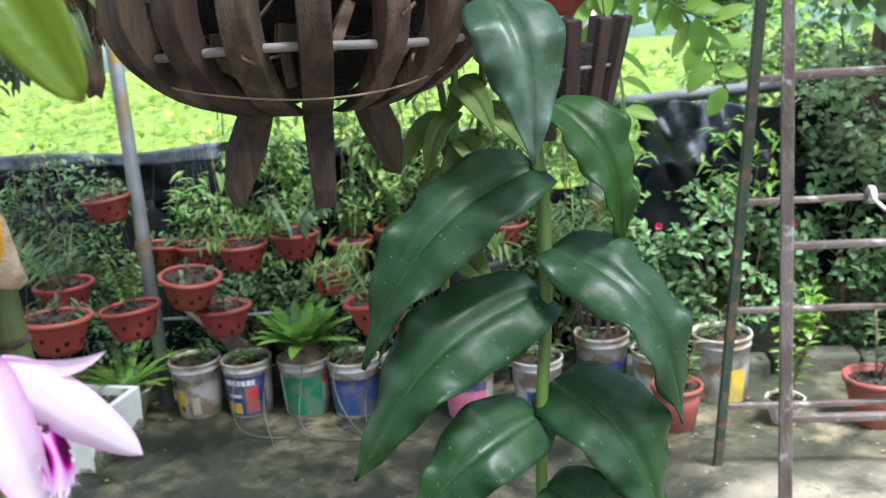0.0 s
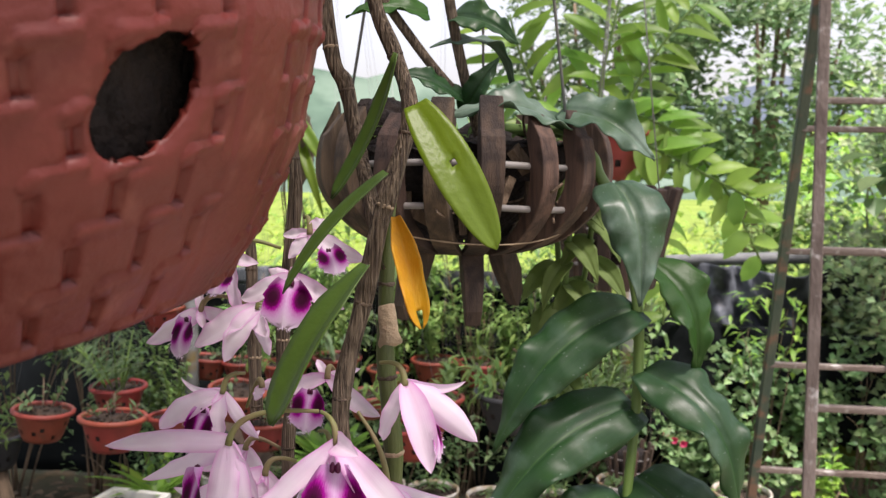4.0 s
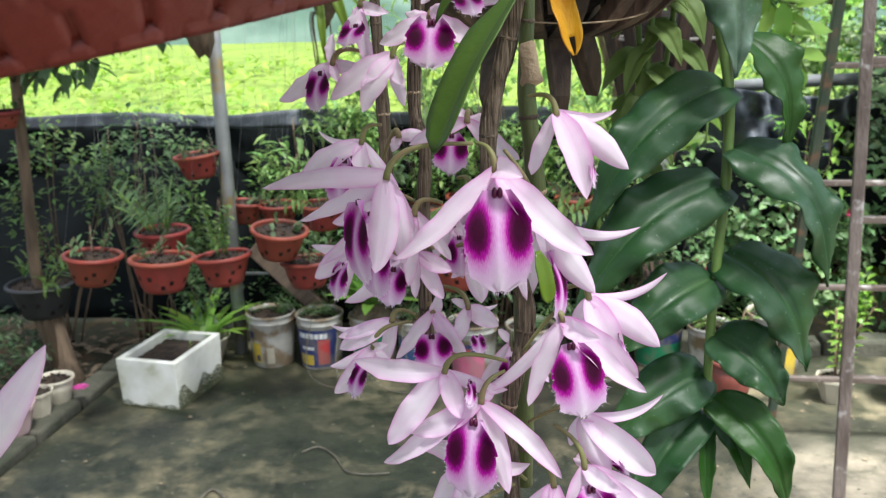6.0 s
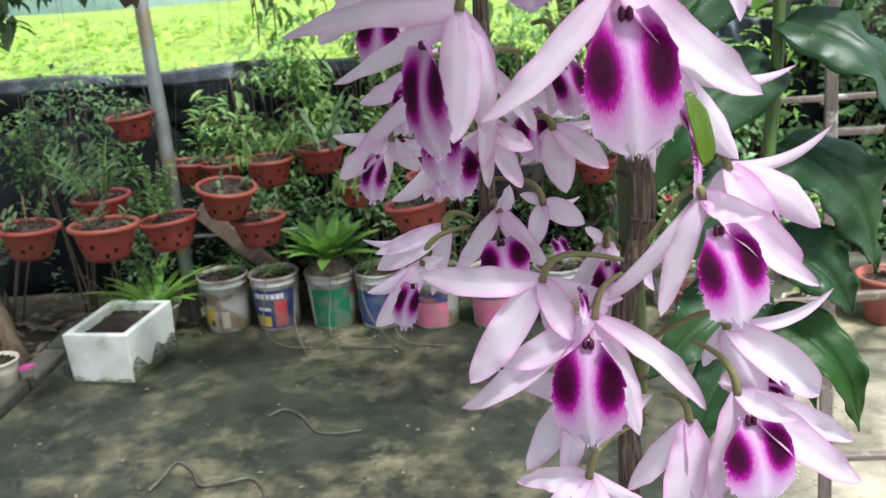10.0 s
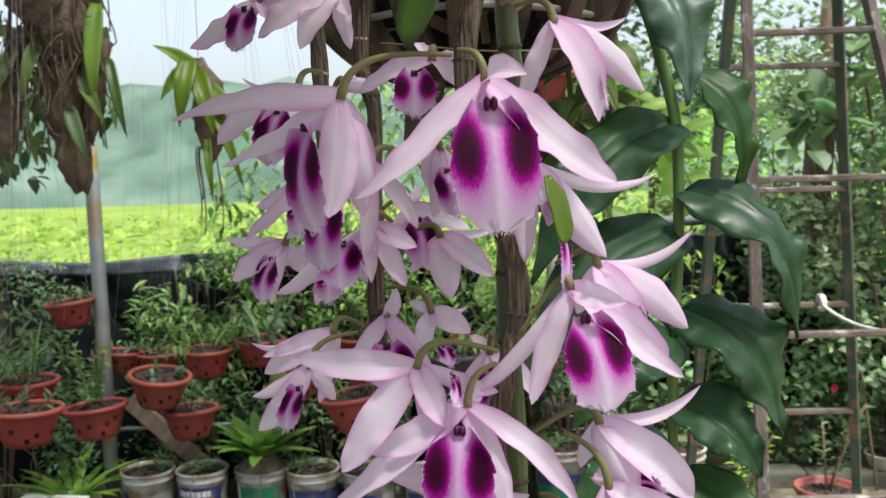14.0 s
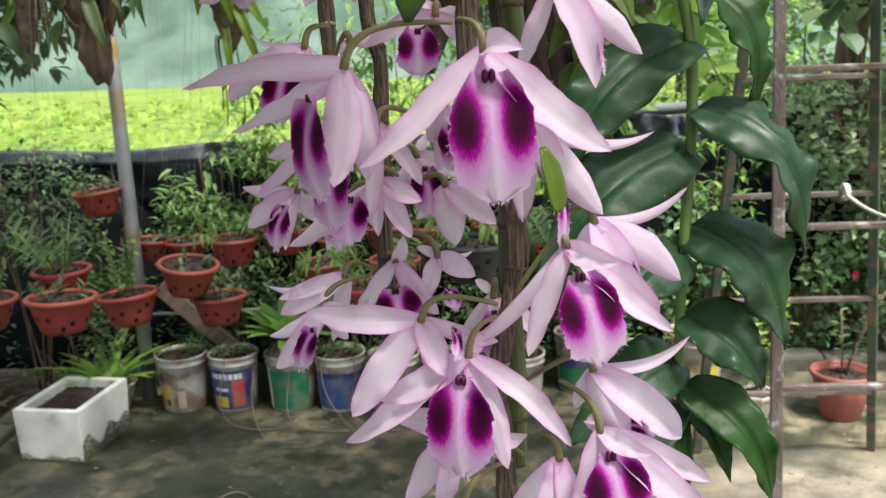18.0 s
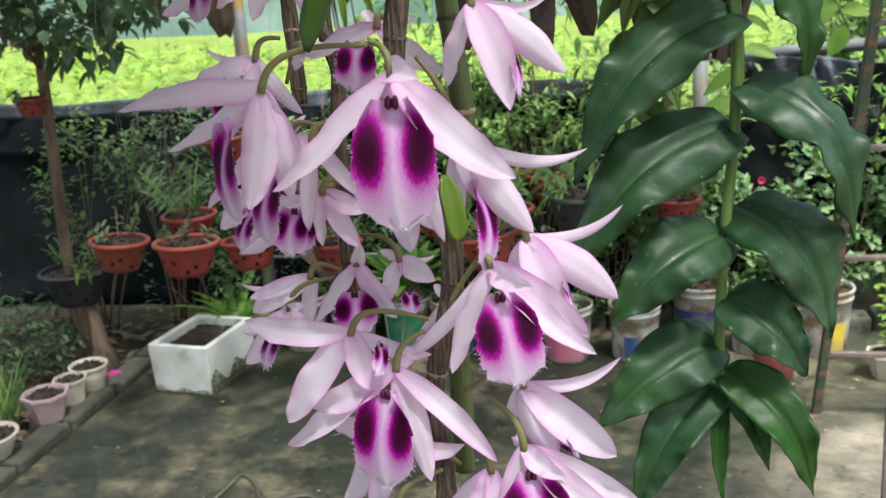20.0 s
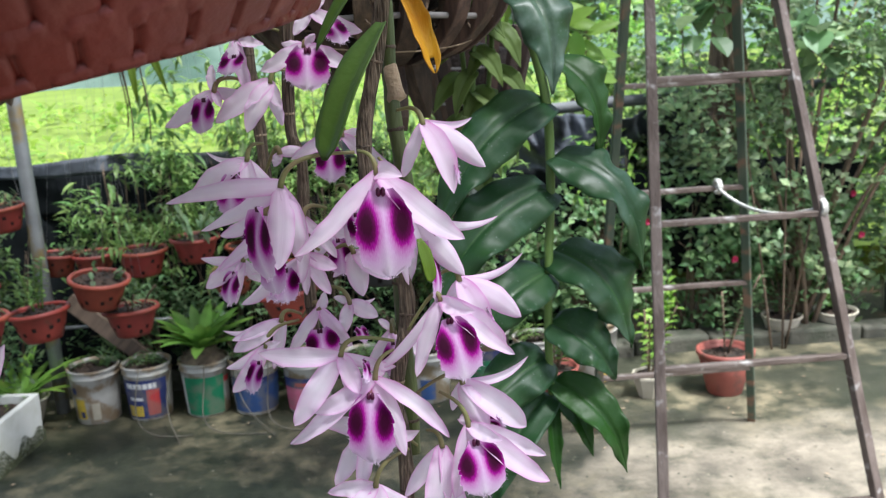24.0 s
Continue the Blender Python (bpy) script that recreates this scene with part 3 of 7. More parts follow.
def build_fence():
    cloth("shade_cloth", "black shade cloth hung as a low fence", NETTING, -6.0, 0.9, 4.3, -0.05, 0.78, 0.05, 120, 12, 1.0, 0.05)
    cloth("shade_cloth", "black shade cloth hung higher behind the pots", NETTING, -1.75, 0.1, 4.36, 0.5, 0.98, 0.05, 50, 8, 2.0, 0.05)
    cloth("shade_cloth", "black shade cloth sagging from the top rail", NETTING, -6.0, -1.5, 4.3, 0.75, 0.98, 0.06, 70, 6, 5.0, 0.03)
    cloth("shade_cloth", "dusty folded top of the shade cloth", NETTING_BLUE, -6.0, 0.0, 4.27, 0.95, 1.03, 0.05, 100, 4, 8.0, 0.03)
    cloth("shade_cloth", "black shade cloth stretched low across the bed", NETTING, 0.4, 2.3, 4.25, 0.3, 0.83, 0.12, 80, 20, 3.0, 0.06)
    cloth("shade_cloth", "torn dusty black shade cloth drooping in folds from a pipe", NETTING_BLUE, 0.66, 1.75, 4.66, 0.62, 1.09, 0.34, 110, 30, 9.0, 0.1)
    b = Build()
    b.tube([(0.5, 4.7, 1.06), (1.2, 4.7, 1.1), (2.4, 4.7, 1.13)], 0.03, 10)
    tagged(part("rail", b, NETTING_GREY), "grey plastic-wrapped pipe rail", "rail", kind="structure")
    # two galvanised posts
    for x, y, top, r, lab in ((-1.45, 3.75, 2.6, 0.029, "galvanised steel post with a rusty yellow streak"), (0.405, 4.0, 1.6, 0.03, "grey galvanised steel post among the shrubs")):
        b = Build()
        b.tube([(x, y, -0.05), (x, y, 0.8), (x - 0.01, y, top)], r, 14)
        tagged(part("post", b, STEEL), lab, "post", kind="structure")
    b = Build()
    b.box((0, 0, 0), (0.5, 0.025, 0.075))
    k = part("plank", b, WOOD_PLANK, m=Matrix.Translation((-1.2, 3.8, 0.31)) @ Matrix.Rotation(radians(44), 4, "Y"), smooth=False)
    bevel(k, 0.006)
    tagged(k, "old brown plank bracing the steel post", "plank")
    b = Build()
    b.tube([(-1.45, 3.8, 0.36), (-0.7, 3.82, 0.37)], 0.008, 8)
    tagged(part("rail", b, STEEL), "thin galvanised rail beside the post", "rail", kind="structure")


def build_distance():
    b = Build()

    def hill(u, v):
        x = -70 + 140 * u
        h = (3.7 + 2.6 * noise.noise((x * 0.05, 0, 2)) - 0.02 * x) * v
        return (x, 26 + 8 * v, h - 0.2 + 0.8 * v * noise.noise((x * 0.6, v * 3, 1)))
    b.grid(hill, 120, 14)
    tagged(part("backdrop", b, FAR_HILL), "green hillside beyond the field, haze mixed into its colour", "hill", kind="structure")
    b = Build()

    def mount(u, v):
        x = -500 + 1100 * u
        peak = 34 + 24 * noise.noise((x * 0.012, 5, 0)) + 10 * noise.noise((x * 0.05, 1, 0)) + 26 * math.exp(-((x - 150) / 60) ** 2)
        return (x, 620, -4 + peak * v)
    b.grid(mount, 150, 8)
    tagged(part("backdrop", b, FAR_MOUNTAIN), "distant mountains, coloured pale blue to stand for haze", "mountain", kind="structure")
    # sunlit leafy field behind the fence
    r = random.Random(3)
    b = Build()
    for i in range(9000):
        y = 5.2 + 13 * r.random() ** 1.6
        x = r.uniform(-1.25, 0.75) * y
        z = 0.32 + 0.014 * (y - 5) + 0.16 * noise.noise((x * 0.9, y * 0.9, 0)) + r.uniform(-0.25, 0.08)
        s = 0.07 + 0.012 * (y - 5)
        b.leaf((x, y, z), rdir(r, -0.2, 0.9), s * r.uniform(0.8, 1.6), s * r.uniform(0.5, 0.9), 0.4, 0.3, 1)
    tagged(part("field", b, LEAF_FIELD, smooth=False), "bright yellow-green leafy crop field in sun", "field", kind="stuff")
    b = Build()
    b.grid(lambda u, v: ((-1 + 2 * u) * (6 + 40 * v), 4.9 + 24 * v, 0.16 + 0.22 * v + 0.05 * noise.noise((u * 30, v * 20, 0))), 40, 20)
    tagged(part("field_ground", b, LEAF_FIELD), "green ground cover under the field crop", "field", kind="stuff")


def build_added_net():
    """Net added overhead, out of view, to shade the yard: it lets about half of the daylight through."""
    m = bpy.data.materials.new("added_shade_net")
    m.use_nodes = True
    n, l = m.node_tree.nodes, m.node_tree.links
    n["Principled BSDF"].inputs["Base Color"].default_value = (0.02, 0.03, 0.025, 1)
    n["Principled BSDF"].inputs["Roughness"].default_value = 0.8
    tp, mx = n.new("ShaderNodeBsdfTransparent"), n.new("ShaderNodeMixShader")
    mx.inputs[0].default_value = 0.36
    l.new(n["Principled BSDF"].outputs[0], mx.inputs[1])
    l.new(tp.outputs[0], mx.inputs[2])
    l.new(mx.outputs[0], n["Material Output"].inputs[0])
    # The added net's edges decide where full sun begins.
    b = Build().grid(lambda u, v: (-4.4 + 5.74 * u, -4.0 + 7.4 * v, 2.45 + 0.05 * noise.noise((u * 6, v * 6, 2))), 30, 30)
    tagged(part("ceiling", b, m), "added dark green net overhead, out of view, that dims the daylight", "shade net", kind="structure")


build_added_net()
build_ground()
build_fence()
build_distance()


# ---- overhead wires that carry the hanging pots ----
def build_overhead():
    for y, z in ((0.45, 2.3), (0.8, 2.32), (1.3, 2.3), (1.83, 2.3), (2.6, 2.31), (2.86, 2.3), (3.2, 2.32), (3.65, 2.3), (3.95, 2.3)):
        b = Build()
        b.tube([(-3.2, y, z), (0, y, z - 0.01), (2.6, y, z)], 0.006, 6)
        tagged(part("rail", b, STEEL), "thin steel cable overhead for hanging pots", "cable", kind="structure")
    for x in (-3.2, 2.6):
        b = Build()
        b.tube([(x, -1.5, 2.31), (x, 4.4, 2.31)], 0.025, 8)
        for y in (-1.5, 4.4):
            b.tube([(x, y, -0.05), (x, y, 2.32)], 0.03, 8)
        tagged(part("frame", b, STEEL), "galvanised pipe frame of the shade house", "frame", kind="structure")


# ---- hanging pots ----
def pot_shell(r0, r1, h, holes, n=36, rows=7, seed=0):
    """A tapered plastic bowl with a rolled rim; holes are left open in its wall."""
    r = random.Random(seed)
    prof = [(r0 + (r1 - r0) * (k / rows) ** 0.8, -h + h * k / rows) for k in range(rows + 1)]
    gaps = set()
    for q in range(holes):
        gaps.add((1 + (q % 3) + (q % 2), int(n * (q * 0.618 % 1)) % n))
    b = Build()
    vs = [(rr * math.cos(2 * math.pi * k / n), rr * math.sin(2 * math.pi * k / n), z) for rr, z in prof for k in range(n)]
    fs = [(i * n + k, i * n + (k + 1) % n, (i + 1) * n + (k + 1) % n, (i + 1) * n + k) for i in range(rows) for k in range(n) if (i, k) not in gaps]
    fs.append(tuple(reversed(range(n))))
    b.add(vs, fs)
    return b


def pot_rim(r1, w=0.011, n=36):
    return Build().lathe([(r1 - 0.004, -0.002), (r1 - 0.003, 0.004), (r1 + w * 0.5, 0.006), (r1 + w, 0.001), (r1 + w, -0.007), (r1 + w * 0.6, -0.011), (r1, -0.01)], n)


def soil_top(r, seed, h=0.012, n=12):
    b = Build()

    def fn(u, v):
        a, q = 2 * math.pi * u, r * v
        x, y = q * math.cos(a), q * math.sin(a)
        return (x, y, h * (1 - v * v) + 0.012 * noise.noise((x * 45, y * 45, seed)))
    b.grid(fn, 20, 6)
    rr = random.Random(seed)
    for i in range(26):
        d = rdir(rr)
        q = r * rr.random() ** 0.5 * 0.95
        a = rr.uniform(0, 6.28)
        b.box((q * math.cos(a), q * math.sin(a), h * (1 - (q / r) ** 2) + 0.004), (rr.uniform(0.008, 0.022), 0.006, 0.005), Euler((d.x, d.y, d.z * 3)).to_matrix())
    return b


def cane_plant(b, at, lean, length, leaves, L, W, r, arch=0.15):
    """Adds one leafy orchid cane to b; returns its points."""
    p0 = Vector(at)
    tip = p0 + Vector(lean).normalized() * length
    mid = p0.lerp(tip, 0.5) + Vector((0, 0, arch * length))
    pts = curve(p0, p0.lerp(mid, 0.7), mid, tip, 8)
    for i in range(leaves):
        u = 0.15 + 0.85 * (i + 0.5) / leaves
        k = min(7, int(u * 8))
        p = pts[k].lerp(pts[k + 1], u * 8 - k)
        d = (pts[k + 1] - pts[k]).normalized()
        s = d.cross(Vector((0.3, -1, 0.2))).normalized() * (1 if i % 2 else -1)
        b.leaf(p, d * 0.45 + s + Vector((r.uniform(-0.25, 0.25), r.uniform(-0.4, 0.1), r.uniform(-0.1, 0.3))), L * r.uniform(0.75, 1.15), W, r.uniform(0.15, 0.5), 0.25, 3)
    return pts


def pot_plant(parent, style, seed, s=1.0):
    """The plant rooted in a pot: stems and leaves."""
    r = random.Random(seed)
    if style == "rosette":
        leaf = Build()
        for k in range(24):
            a = k * 2.4
            leaf.leaf((0.01 * math.cos(a), 0.01 * math.sin(a), 0), (math.cos(a), math.sin(a), 0.5 + 1.4 * (k / 24)), (0.2 - 0.05 * k / 24) * s, 0.042 * s, 0.45, 0.3, 5)
        st = part("stem", Build().tube([(0, 0, -0.01), (0, 0, 0.02)], 0.012, 6), STEM_GREEN, parent)
        part("foliage", leaf, FERN, st)
        return
    # count, lean, upward lean, length, leaves, leaf length, leaf width, arch, stem radius
    kinds = {"upright": (3, 0.16, (0.9, 1.1), (0.13, 0.21), 20, 0.052, 0.015, 0.02, 0.004), "diagonal": (4, 0.6, (0.7, 1.0), (0.12, 0.21), 13, 0.055, 0.018, 0.05, 0.005), "sparse": (6, 0.6, (0.4, 1.0), (0.05, 0.13), 5, 0.038, 0.014, 0.1, 0.003), "bushy": (10, 0.7, (0.5, 1.4), (0.1, 0.22), 11, 0.06, 0.017, 0.15, 0.003), "trailing": (8, 1.0, (-0.1, 0.6), (0.1, 0.2), 10, 0.055, 0.013, 0.35, 0.0025)}
    n, lean, up, ln, leaves, L, W, arch, rad = kinds[style]
    mat = LEAF_HEDGE if style in ("sparse", "bushy") else LEAF_LIGHT
    for k in range(n):
        leaf = Build()
        a = r.uniform(0, 6.28) if style != "diagonal" else (0.1, 3.0, 1.2, 4.4)[k]
        q = 0.015 if style == "upright" else 0.045
        pts = cane_plant(leaf, (q * math.cos(a), q * math.sin(a), 0), (lean * math.cos(a), lean * math.sin(a), r.uniform(*up)), r.uniform(*ln) * s, leaves, L, W, r, arch)
        st = part("stem", Build().tube(pts, rad, 6), BARK if style == "sparse" else STEM_GREEN, parent)
        part("foliage", leaf, mat, st)


POT_STYLES = {"upright": "bright green upright orchid", "diagonal": "leaning leafy orchid", "sparse": "few small shoots", "bushy": "bushy green plant", "trailing": "trailing narrow-leaved plant", "rosette": "green rosette plant"}


def hanging_pot(at, d, style, seed, mat=None, tilt=(0, 0), size=1.0, wires=True):
    mat = mat or TERRA
    black = mat is BLACK_PLASTIC
    t = thing("hanging_pot", at, ("black slatted plastic" if black else "terracotta plastic") + " hanging pot with " + POT_STYLES[style], "hanging pot", "pots hung in front of the shade cloth")
    t.rotation_euler = (radians(tilt[0]), radians(tilt[1]), seed * 1.3)
    r1 = d / 2
    part("bowl", pot_shell(r1 * 0.62, r1 * 0.96, d * 0.52, 14, seed=seed), mat, t)
    part("rim", pot_rim(r1 * 0.96, d * 0.055), mat, t)
    part("soil", soil_top(r1 * 0.93, seed), SOIL, t, m=Matrix.Translation((0, 0, -0.012)))
    h, r0 = d * 0.52, r1 * 0.62
    part("bark_mix", Build().lathe([(0.001, -h + 0.003), (r0 * 0.93, -h + 0.004), (r1 * 0.93 * 0.86, -h * 0.5), (r1 * 0.9, -0.014)], 24), COIR, t)
    pot_plant(t, style, seed, size)
    if wires:
        for k in range(3):
            a = 2 * math.pi * k / 3 + 0.4
            b = Build().tube([(r1 * math.cos(a), r1 * math.sin(a), 0), (r1 * 0.35 * math.cos(a), r1 * 0.35 * math.sin(a), 0.5), (0, 0, 2.3 - at[2])], 0.00045, 4)
            part("wire", b, WIRE, t)
    return t


def build_pots():
    hanging_pot((-1.59, 2.83, 0.715), 0.19, "sparse", 1, tilt=(4, 3))
    hanging_pot((-1.28, 2.7, 0.745), 0.2, "sparse", 2, tilt=(3, 0), size=0.7)
    hanging_pot((-1.45, 3.08, 0.74), 0.19, "bushy", 3, size=1.1)
    hanging_pot((-1.23, 3.08, 0.648), 0.2, "upright", 4, tilt=(3, -4), size=1.15)
    hanging_pot((-1.565, 3.72, 0.912), 0.19, "sparse", 5, tilt=(0, -6), size=0.5)
    hanging_pot((-1.02, 3.12, 0.738), 0.2, "sparse", 6, tilt=(8, -4), size=0.35)
    hanging_pot((-0.95, 3.2, 0.6), 0.19, "sparse", 7, tilt=(2, 2))
    hanging_pot((-1.41, 3.85, 0.676), 0.175, "sparse", 8, tilt=(-2, -5), size=0.4)
    hanging_pot((-1.26, 3.85, 0.667), 0.175, "sparse", 9, size=0.4)
    hanging_pot((-0.99, 3.6, 0.725), 0.195, "trailing", 10)
    hanging_pot((-0.78, 3.62, 0.757), 0.19, "bushy", 11)
    hanging_pot((-0.62, 3.9, 0.65), 0.18, "upright", 12, size=0.8)
    hanging_pot((-0.64, 3.55, 0.628), 0.18, "trailing", 13, tilt=(3, 4))
    hanging_pot((-0.34, 2.86, 0.72), 0.2, "diagonal", 14, tilt=(4, -7), size=1.15)
    hanging_pot((-0.33, 3.36, 0.679), 0.185, "upright", 15, size=0.8)
    hanging_pot((-0.42, 3.9, 0.698), 0.19, "upright", 16, size=0.9)
    hanging_pot((-0.23, 3.95, 0.681), 0.19, "upright", 17, size=0.8)
    hanging_pot((-0.03, 2.72, 0.875), 0.215, "trailing", 18, BLACK_PLASTIC)
    hanging_pot((0.035, 3.9, 0.69), 0.16, "sparse", 19)
    hanging_pot((-2.13, 3.27, 1.155), 0.12, "sparse", 20, size=0.4, wires=False)
    hanging_pot((-2.5, 3.2, 0.4), 0.2, "sparse", 21)
    hanging_pot((0.3, 3.8, 0.6), 0.18, "bushy", 22)


# ---- paint buckets ----
def label_patch(r0, r1, z0, z1, a0, a1, lift=0.0015, n=10):
    """A label that follows the bucket's side; r0, r1 are the radii at its foot and top."""
    b = Build()
    b.grid(lambda u, v: ((r0 + (r1 - r0) * v + lift) * math.cos(a0 + (a1 - a0) * u), (r0 + (r1 - r0) * v + lift) * math.sin(a0 + (a1 - a0) * u), z0 + (z1 - z0) * v), n, 2)
    return b


def bucket(at, d, h, labels, seed, text, mat=None, plant="sparse", size=0.5):
    t = thing("paint_bucket", at, text, "bucket", "old paint buckets used as planters")
    t.rotation_euler = (0, 0, radians((seed * 37) % 30 - 15))
    rt, rb = d / 2, d / 2 * 0.82
    mat = mat or WHITE_PLASTIC
    rad = lambda z: rb + (rt * 0.955 - rb) * z / h
    b = Build().lathe([(0.001, 0.002), (rb * 0.96, 0.0), (rb, 0.006), (rad(h * 0.5), h * 0.5), (rad(h * 0.84), h * 0.84), (rad(h * 0.86) + 0.004, h * 0.85), (rad(h * 0.86) + 0.004, h * 0.87), (rad(h * 0.9), h * 0.885), (rad(h), h * 0.985)], 32)
    part("body", b, mat, t)
    part("rim", Build().lathe([(rt * 0.9, h * 0.94), (rt * 0.92, h), (rt * 0.98, h * 1.01), (rt, h * 0.995), (rt, h * 0.96), (rt * 0.95, h * 0.945)], 32), mat, t)
    part("soil", soil_top(rt * 0.9, seed, 0.02), SOIL, t, m=Matrix.Translation((0, 0, h * 0.9)))
    for z0, z1, a0, a1, lm in labels:
        part("label", label_patch(rad(h * z0), rad(h * z1), h * z0, h * z1, radians(a0), radians(a1)), lm, t)
    if plant:
        r = random.Random(seed)
        for k in range(8):
            a = r.uniform(0, 6.28)
            q = rt * 0.7 * r.random()
            leaf = Build()
            pts = cane_plant(leaf, (q * math.cos(a), q * math.sin(a), h * 0.92), (0.6 * math.cos(a), 0.6 * math.sin(a), 0.9), r.uniform(0.03, 0.1) * (0.5 + size), 5, 0.042, 0.015, r)
            e = part("shoot", Build().tube(pts, 0.002, 4), STEM_GREEN, t)
            part("foliage", leaf, LEAF_LIGHT if plant == "light" else LEAF_HEDGE, e)
    return t


def build_buckets():
    W = -90
    bucket((-1.27, 3.66, 0), 0.215, 0.235, [(0.12, 0.5, W - 34, W - 6, PAINT_YELLOW), (0.14, 0.26, W - 22, W - 10, PAINT_NAVY), (0.1, 0.42, W + 10, W + 30, CREAM), (0.58, 0.7, W - 40, W - 25, PAINT_NAVY)], 1, "white plastic paint bucket with faded yellow print, full of soil")
    bucket((-1.05, 3.655, 0), 0.21, 0.235, [(0.06, 0.78, W - 62, W + 62, PAINT_NAVY), (0.62, 0.72, W - 46, W + 34, PAINT_WHITE), (0.1, 0.3, W - 50, W - 5, PAINT_YELLOW), (0.12, 0.6, W + 8, W + 40, PAINT_RED), (0.4, 0.46, W - 40, W - 2, PAINT_WHITE)], 2, "white paint bucket with a navy, red and yellow label")
    bucket((-0.81, 3.65, 0), 0.215, 0.235, [(0.05, 0.76, W - 55, W + 50, PAINT_GREEN), (0.05, 0.8, W - 62, W - 55, PAINT_WHITE), (0.6, 0.7, W + 52, W + 70, PAINT_RED)], 3, "white paint bucket with a green label and matted roots", plant="")
    bucket((-0.602, 3.63, 0), 0.215, 0.235, [(0.07, 0.62, W - 75, W + 75, PAINT_BLUE), (0.62, 0.72, W - 75, W + 75, PAINT_NAVY)], 4, "white paint bucket with a wide blue label")
    bucket((-0.377, 3.6, 0), 0.215, 0.235, [(0.06, 0.5, W - 60, W + 45, PAINT_PINK), (0.5, 0.68, W - 60, W + 45, PAINT_NAVY), (0.53, 0.6, W - 20, W + 10, PAINT_RED)], 5, "white paint bucket with a pink and navy label")
    bucket((-0.136, 3.58, 0), 0.21, 0.23, [(0.06, 0.55, W - 60, W + 50, PAINT_PINK), (0.55, 0.7, W - 60, W + 50, PAINT_NAVY)], 6, "white paint bucket with a pink label")
    bucket((0.13, 3.6, 0), 0.21, 0.225, [(0.1, 0.5, W - 30, W + 10, PAINT_BLUE)], 7, "white paint bucket with a small blue print")
    bucket((0.395, 3.78, 0), 0.225, 0.25, [(0.05, 0.45, W - 85, W + 85, PAINT_GREEN), (0.45, 0.62, W - 85, W + 85, PAINT_NAVY)], 8, "white paint bucket with a green band and a blue stripe")
    bucket((0.6, 3.68, 0), 0.2, 0.21, [], 9, "pale grey plastic bucket with a small green plant", plant="light", size=0.9)
    bucket((0.85, 3.68, 0), 0.235, 0.27, [(0.04, 0.55, W + 8, W + 50, PAINT_YELLOW)], 10, "tall white bucket with a peeling yellow label")
    # bird's-nest fern in the green-labelled bucket
    t = thing("fern", (-0.81, 3.65, 0.225), "bright green fern rosette growing in a paint bucket", "fern")
    part("root_ball", soil_top(0.1, 33, 0.06), ROOT, t)
    e = part("rosette", Build().tube([(0, 0, 0), (0, 0, 0.06)], 0.02, 8), STEM_GREEN, t)
    b = Build()
    r = random.Random(4)
    for k in range(34):
        a = k * 2.399
        q = k / 34
        b.leaf((0.015 * math.cos(a), 0.015 * math.sin(a), 0.05), (math.cos(a), math.sin(a), 0.5 + 1.9 * q), (0.25 - 0.05 * q) * r.uniform(0.75, 1.05), 0.054, 0.42 - 0.2 * q, 0.25, 5)
    part("fronds", b, FERN, e)
    # loose roots and hoses round the buckets
    for s in range(5):
        r = random.Random(50 + s)
        x = -1.05 + s * 0.13
        pts = curve((x, 3.54, 0.24), (x - 0.04 + r.uniform(-0.05, 0.05), 3.48, 0.05), (x + r.uniform(-0.1, 0.2), 3.36, 0.0), (x + r.uniform(0.0, 0.35), 3.42 - r.random() * 0.15, 0.006), 14)
        b = Build().tube(pts, 0.0024, 5)
        tagged(part("root", b, VINE_STEM), "pale aerial root trailing down a bucket to the floor", "root", "trailing roots")
    for p, rad in (([(-1.158, 2.394, 0.006), (-1.142, 2.461, 0.006), (-1.124, 2.551, 0.006), (-1.055, 2.494, 0.006), (-1.009, 2.417, 0.006), (-0.937, 2.425, 0.006), (-0.864, 2.446, 0.006), (-0.812, 2.388, 0.006), (-0.781, 2.316, 0.006), (-0.724, 2.285, 0.006), (-0.644, 2.248, 0.006), (-0.551, 2.223, 0.006)], 0.0055), ([(-0.903, 2.827, 0.006), (-0.854, 2.872, 0.006), (-0.784, 2.818, 0.006), (-0.716, 2.714, 0.006), (-0.647, 2.695, 0.006), (-0.556, 2.714, 0.006)], 0.003)):
        q = [Vector(v) for v in p]
        pts = []
        for i in range(len(q) - 1):
            a, b1, c, d = q[max(i - 1, 0)], q[i], q[i + 1], q[min(i + 2, len(q) - 1)]
            for k in range(6):
                t = k / 6
                pts.append(0.5 * ((2 * b1) + (c - a) * t + (2 * a - 5 * b1 + 4 * c - d) * t * t + (3 * b1 - a - 3 * c + d) * t ** 3))
        tagged(part("hose", Build().tube(pts, rad, 6), VINE_STEM), "thin grey hose lying on the concrete", "hose")


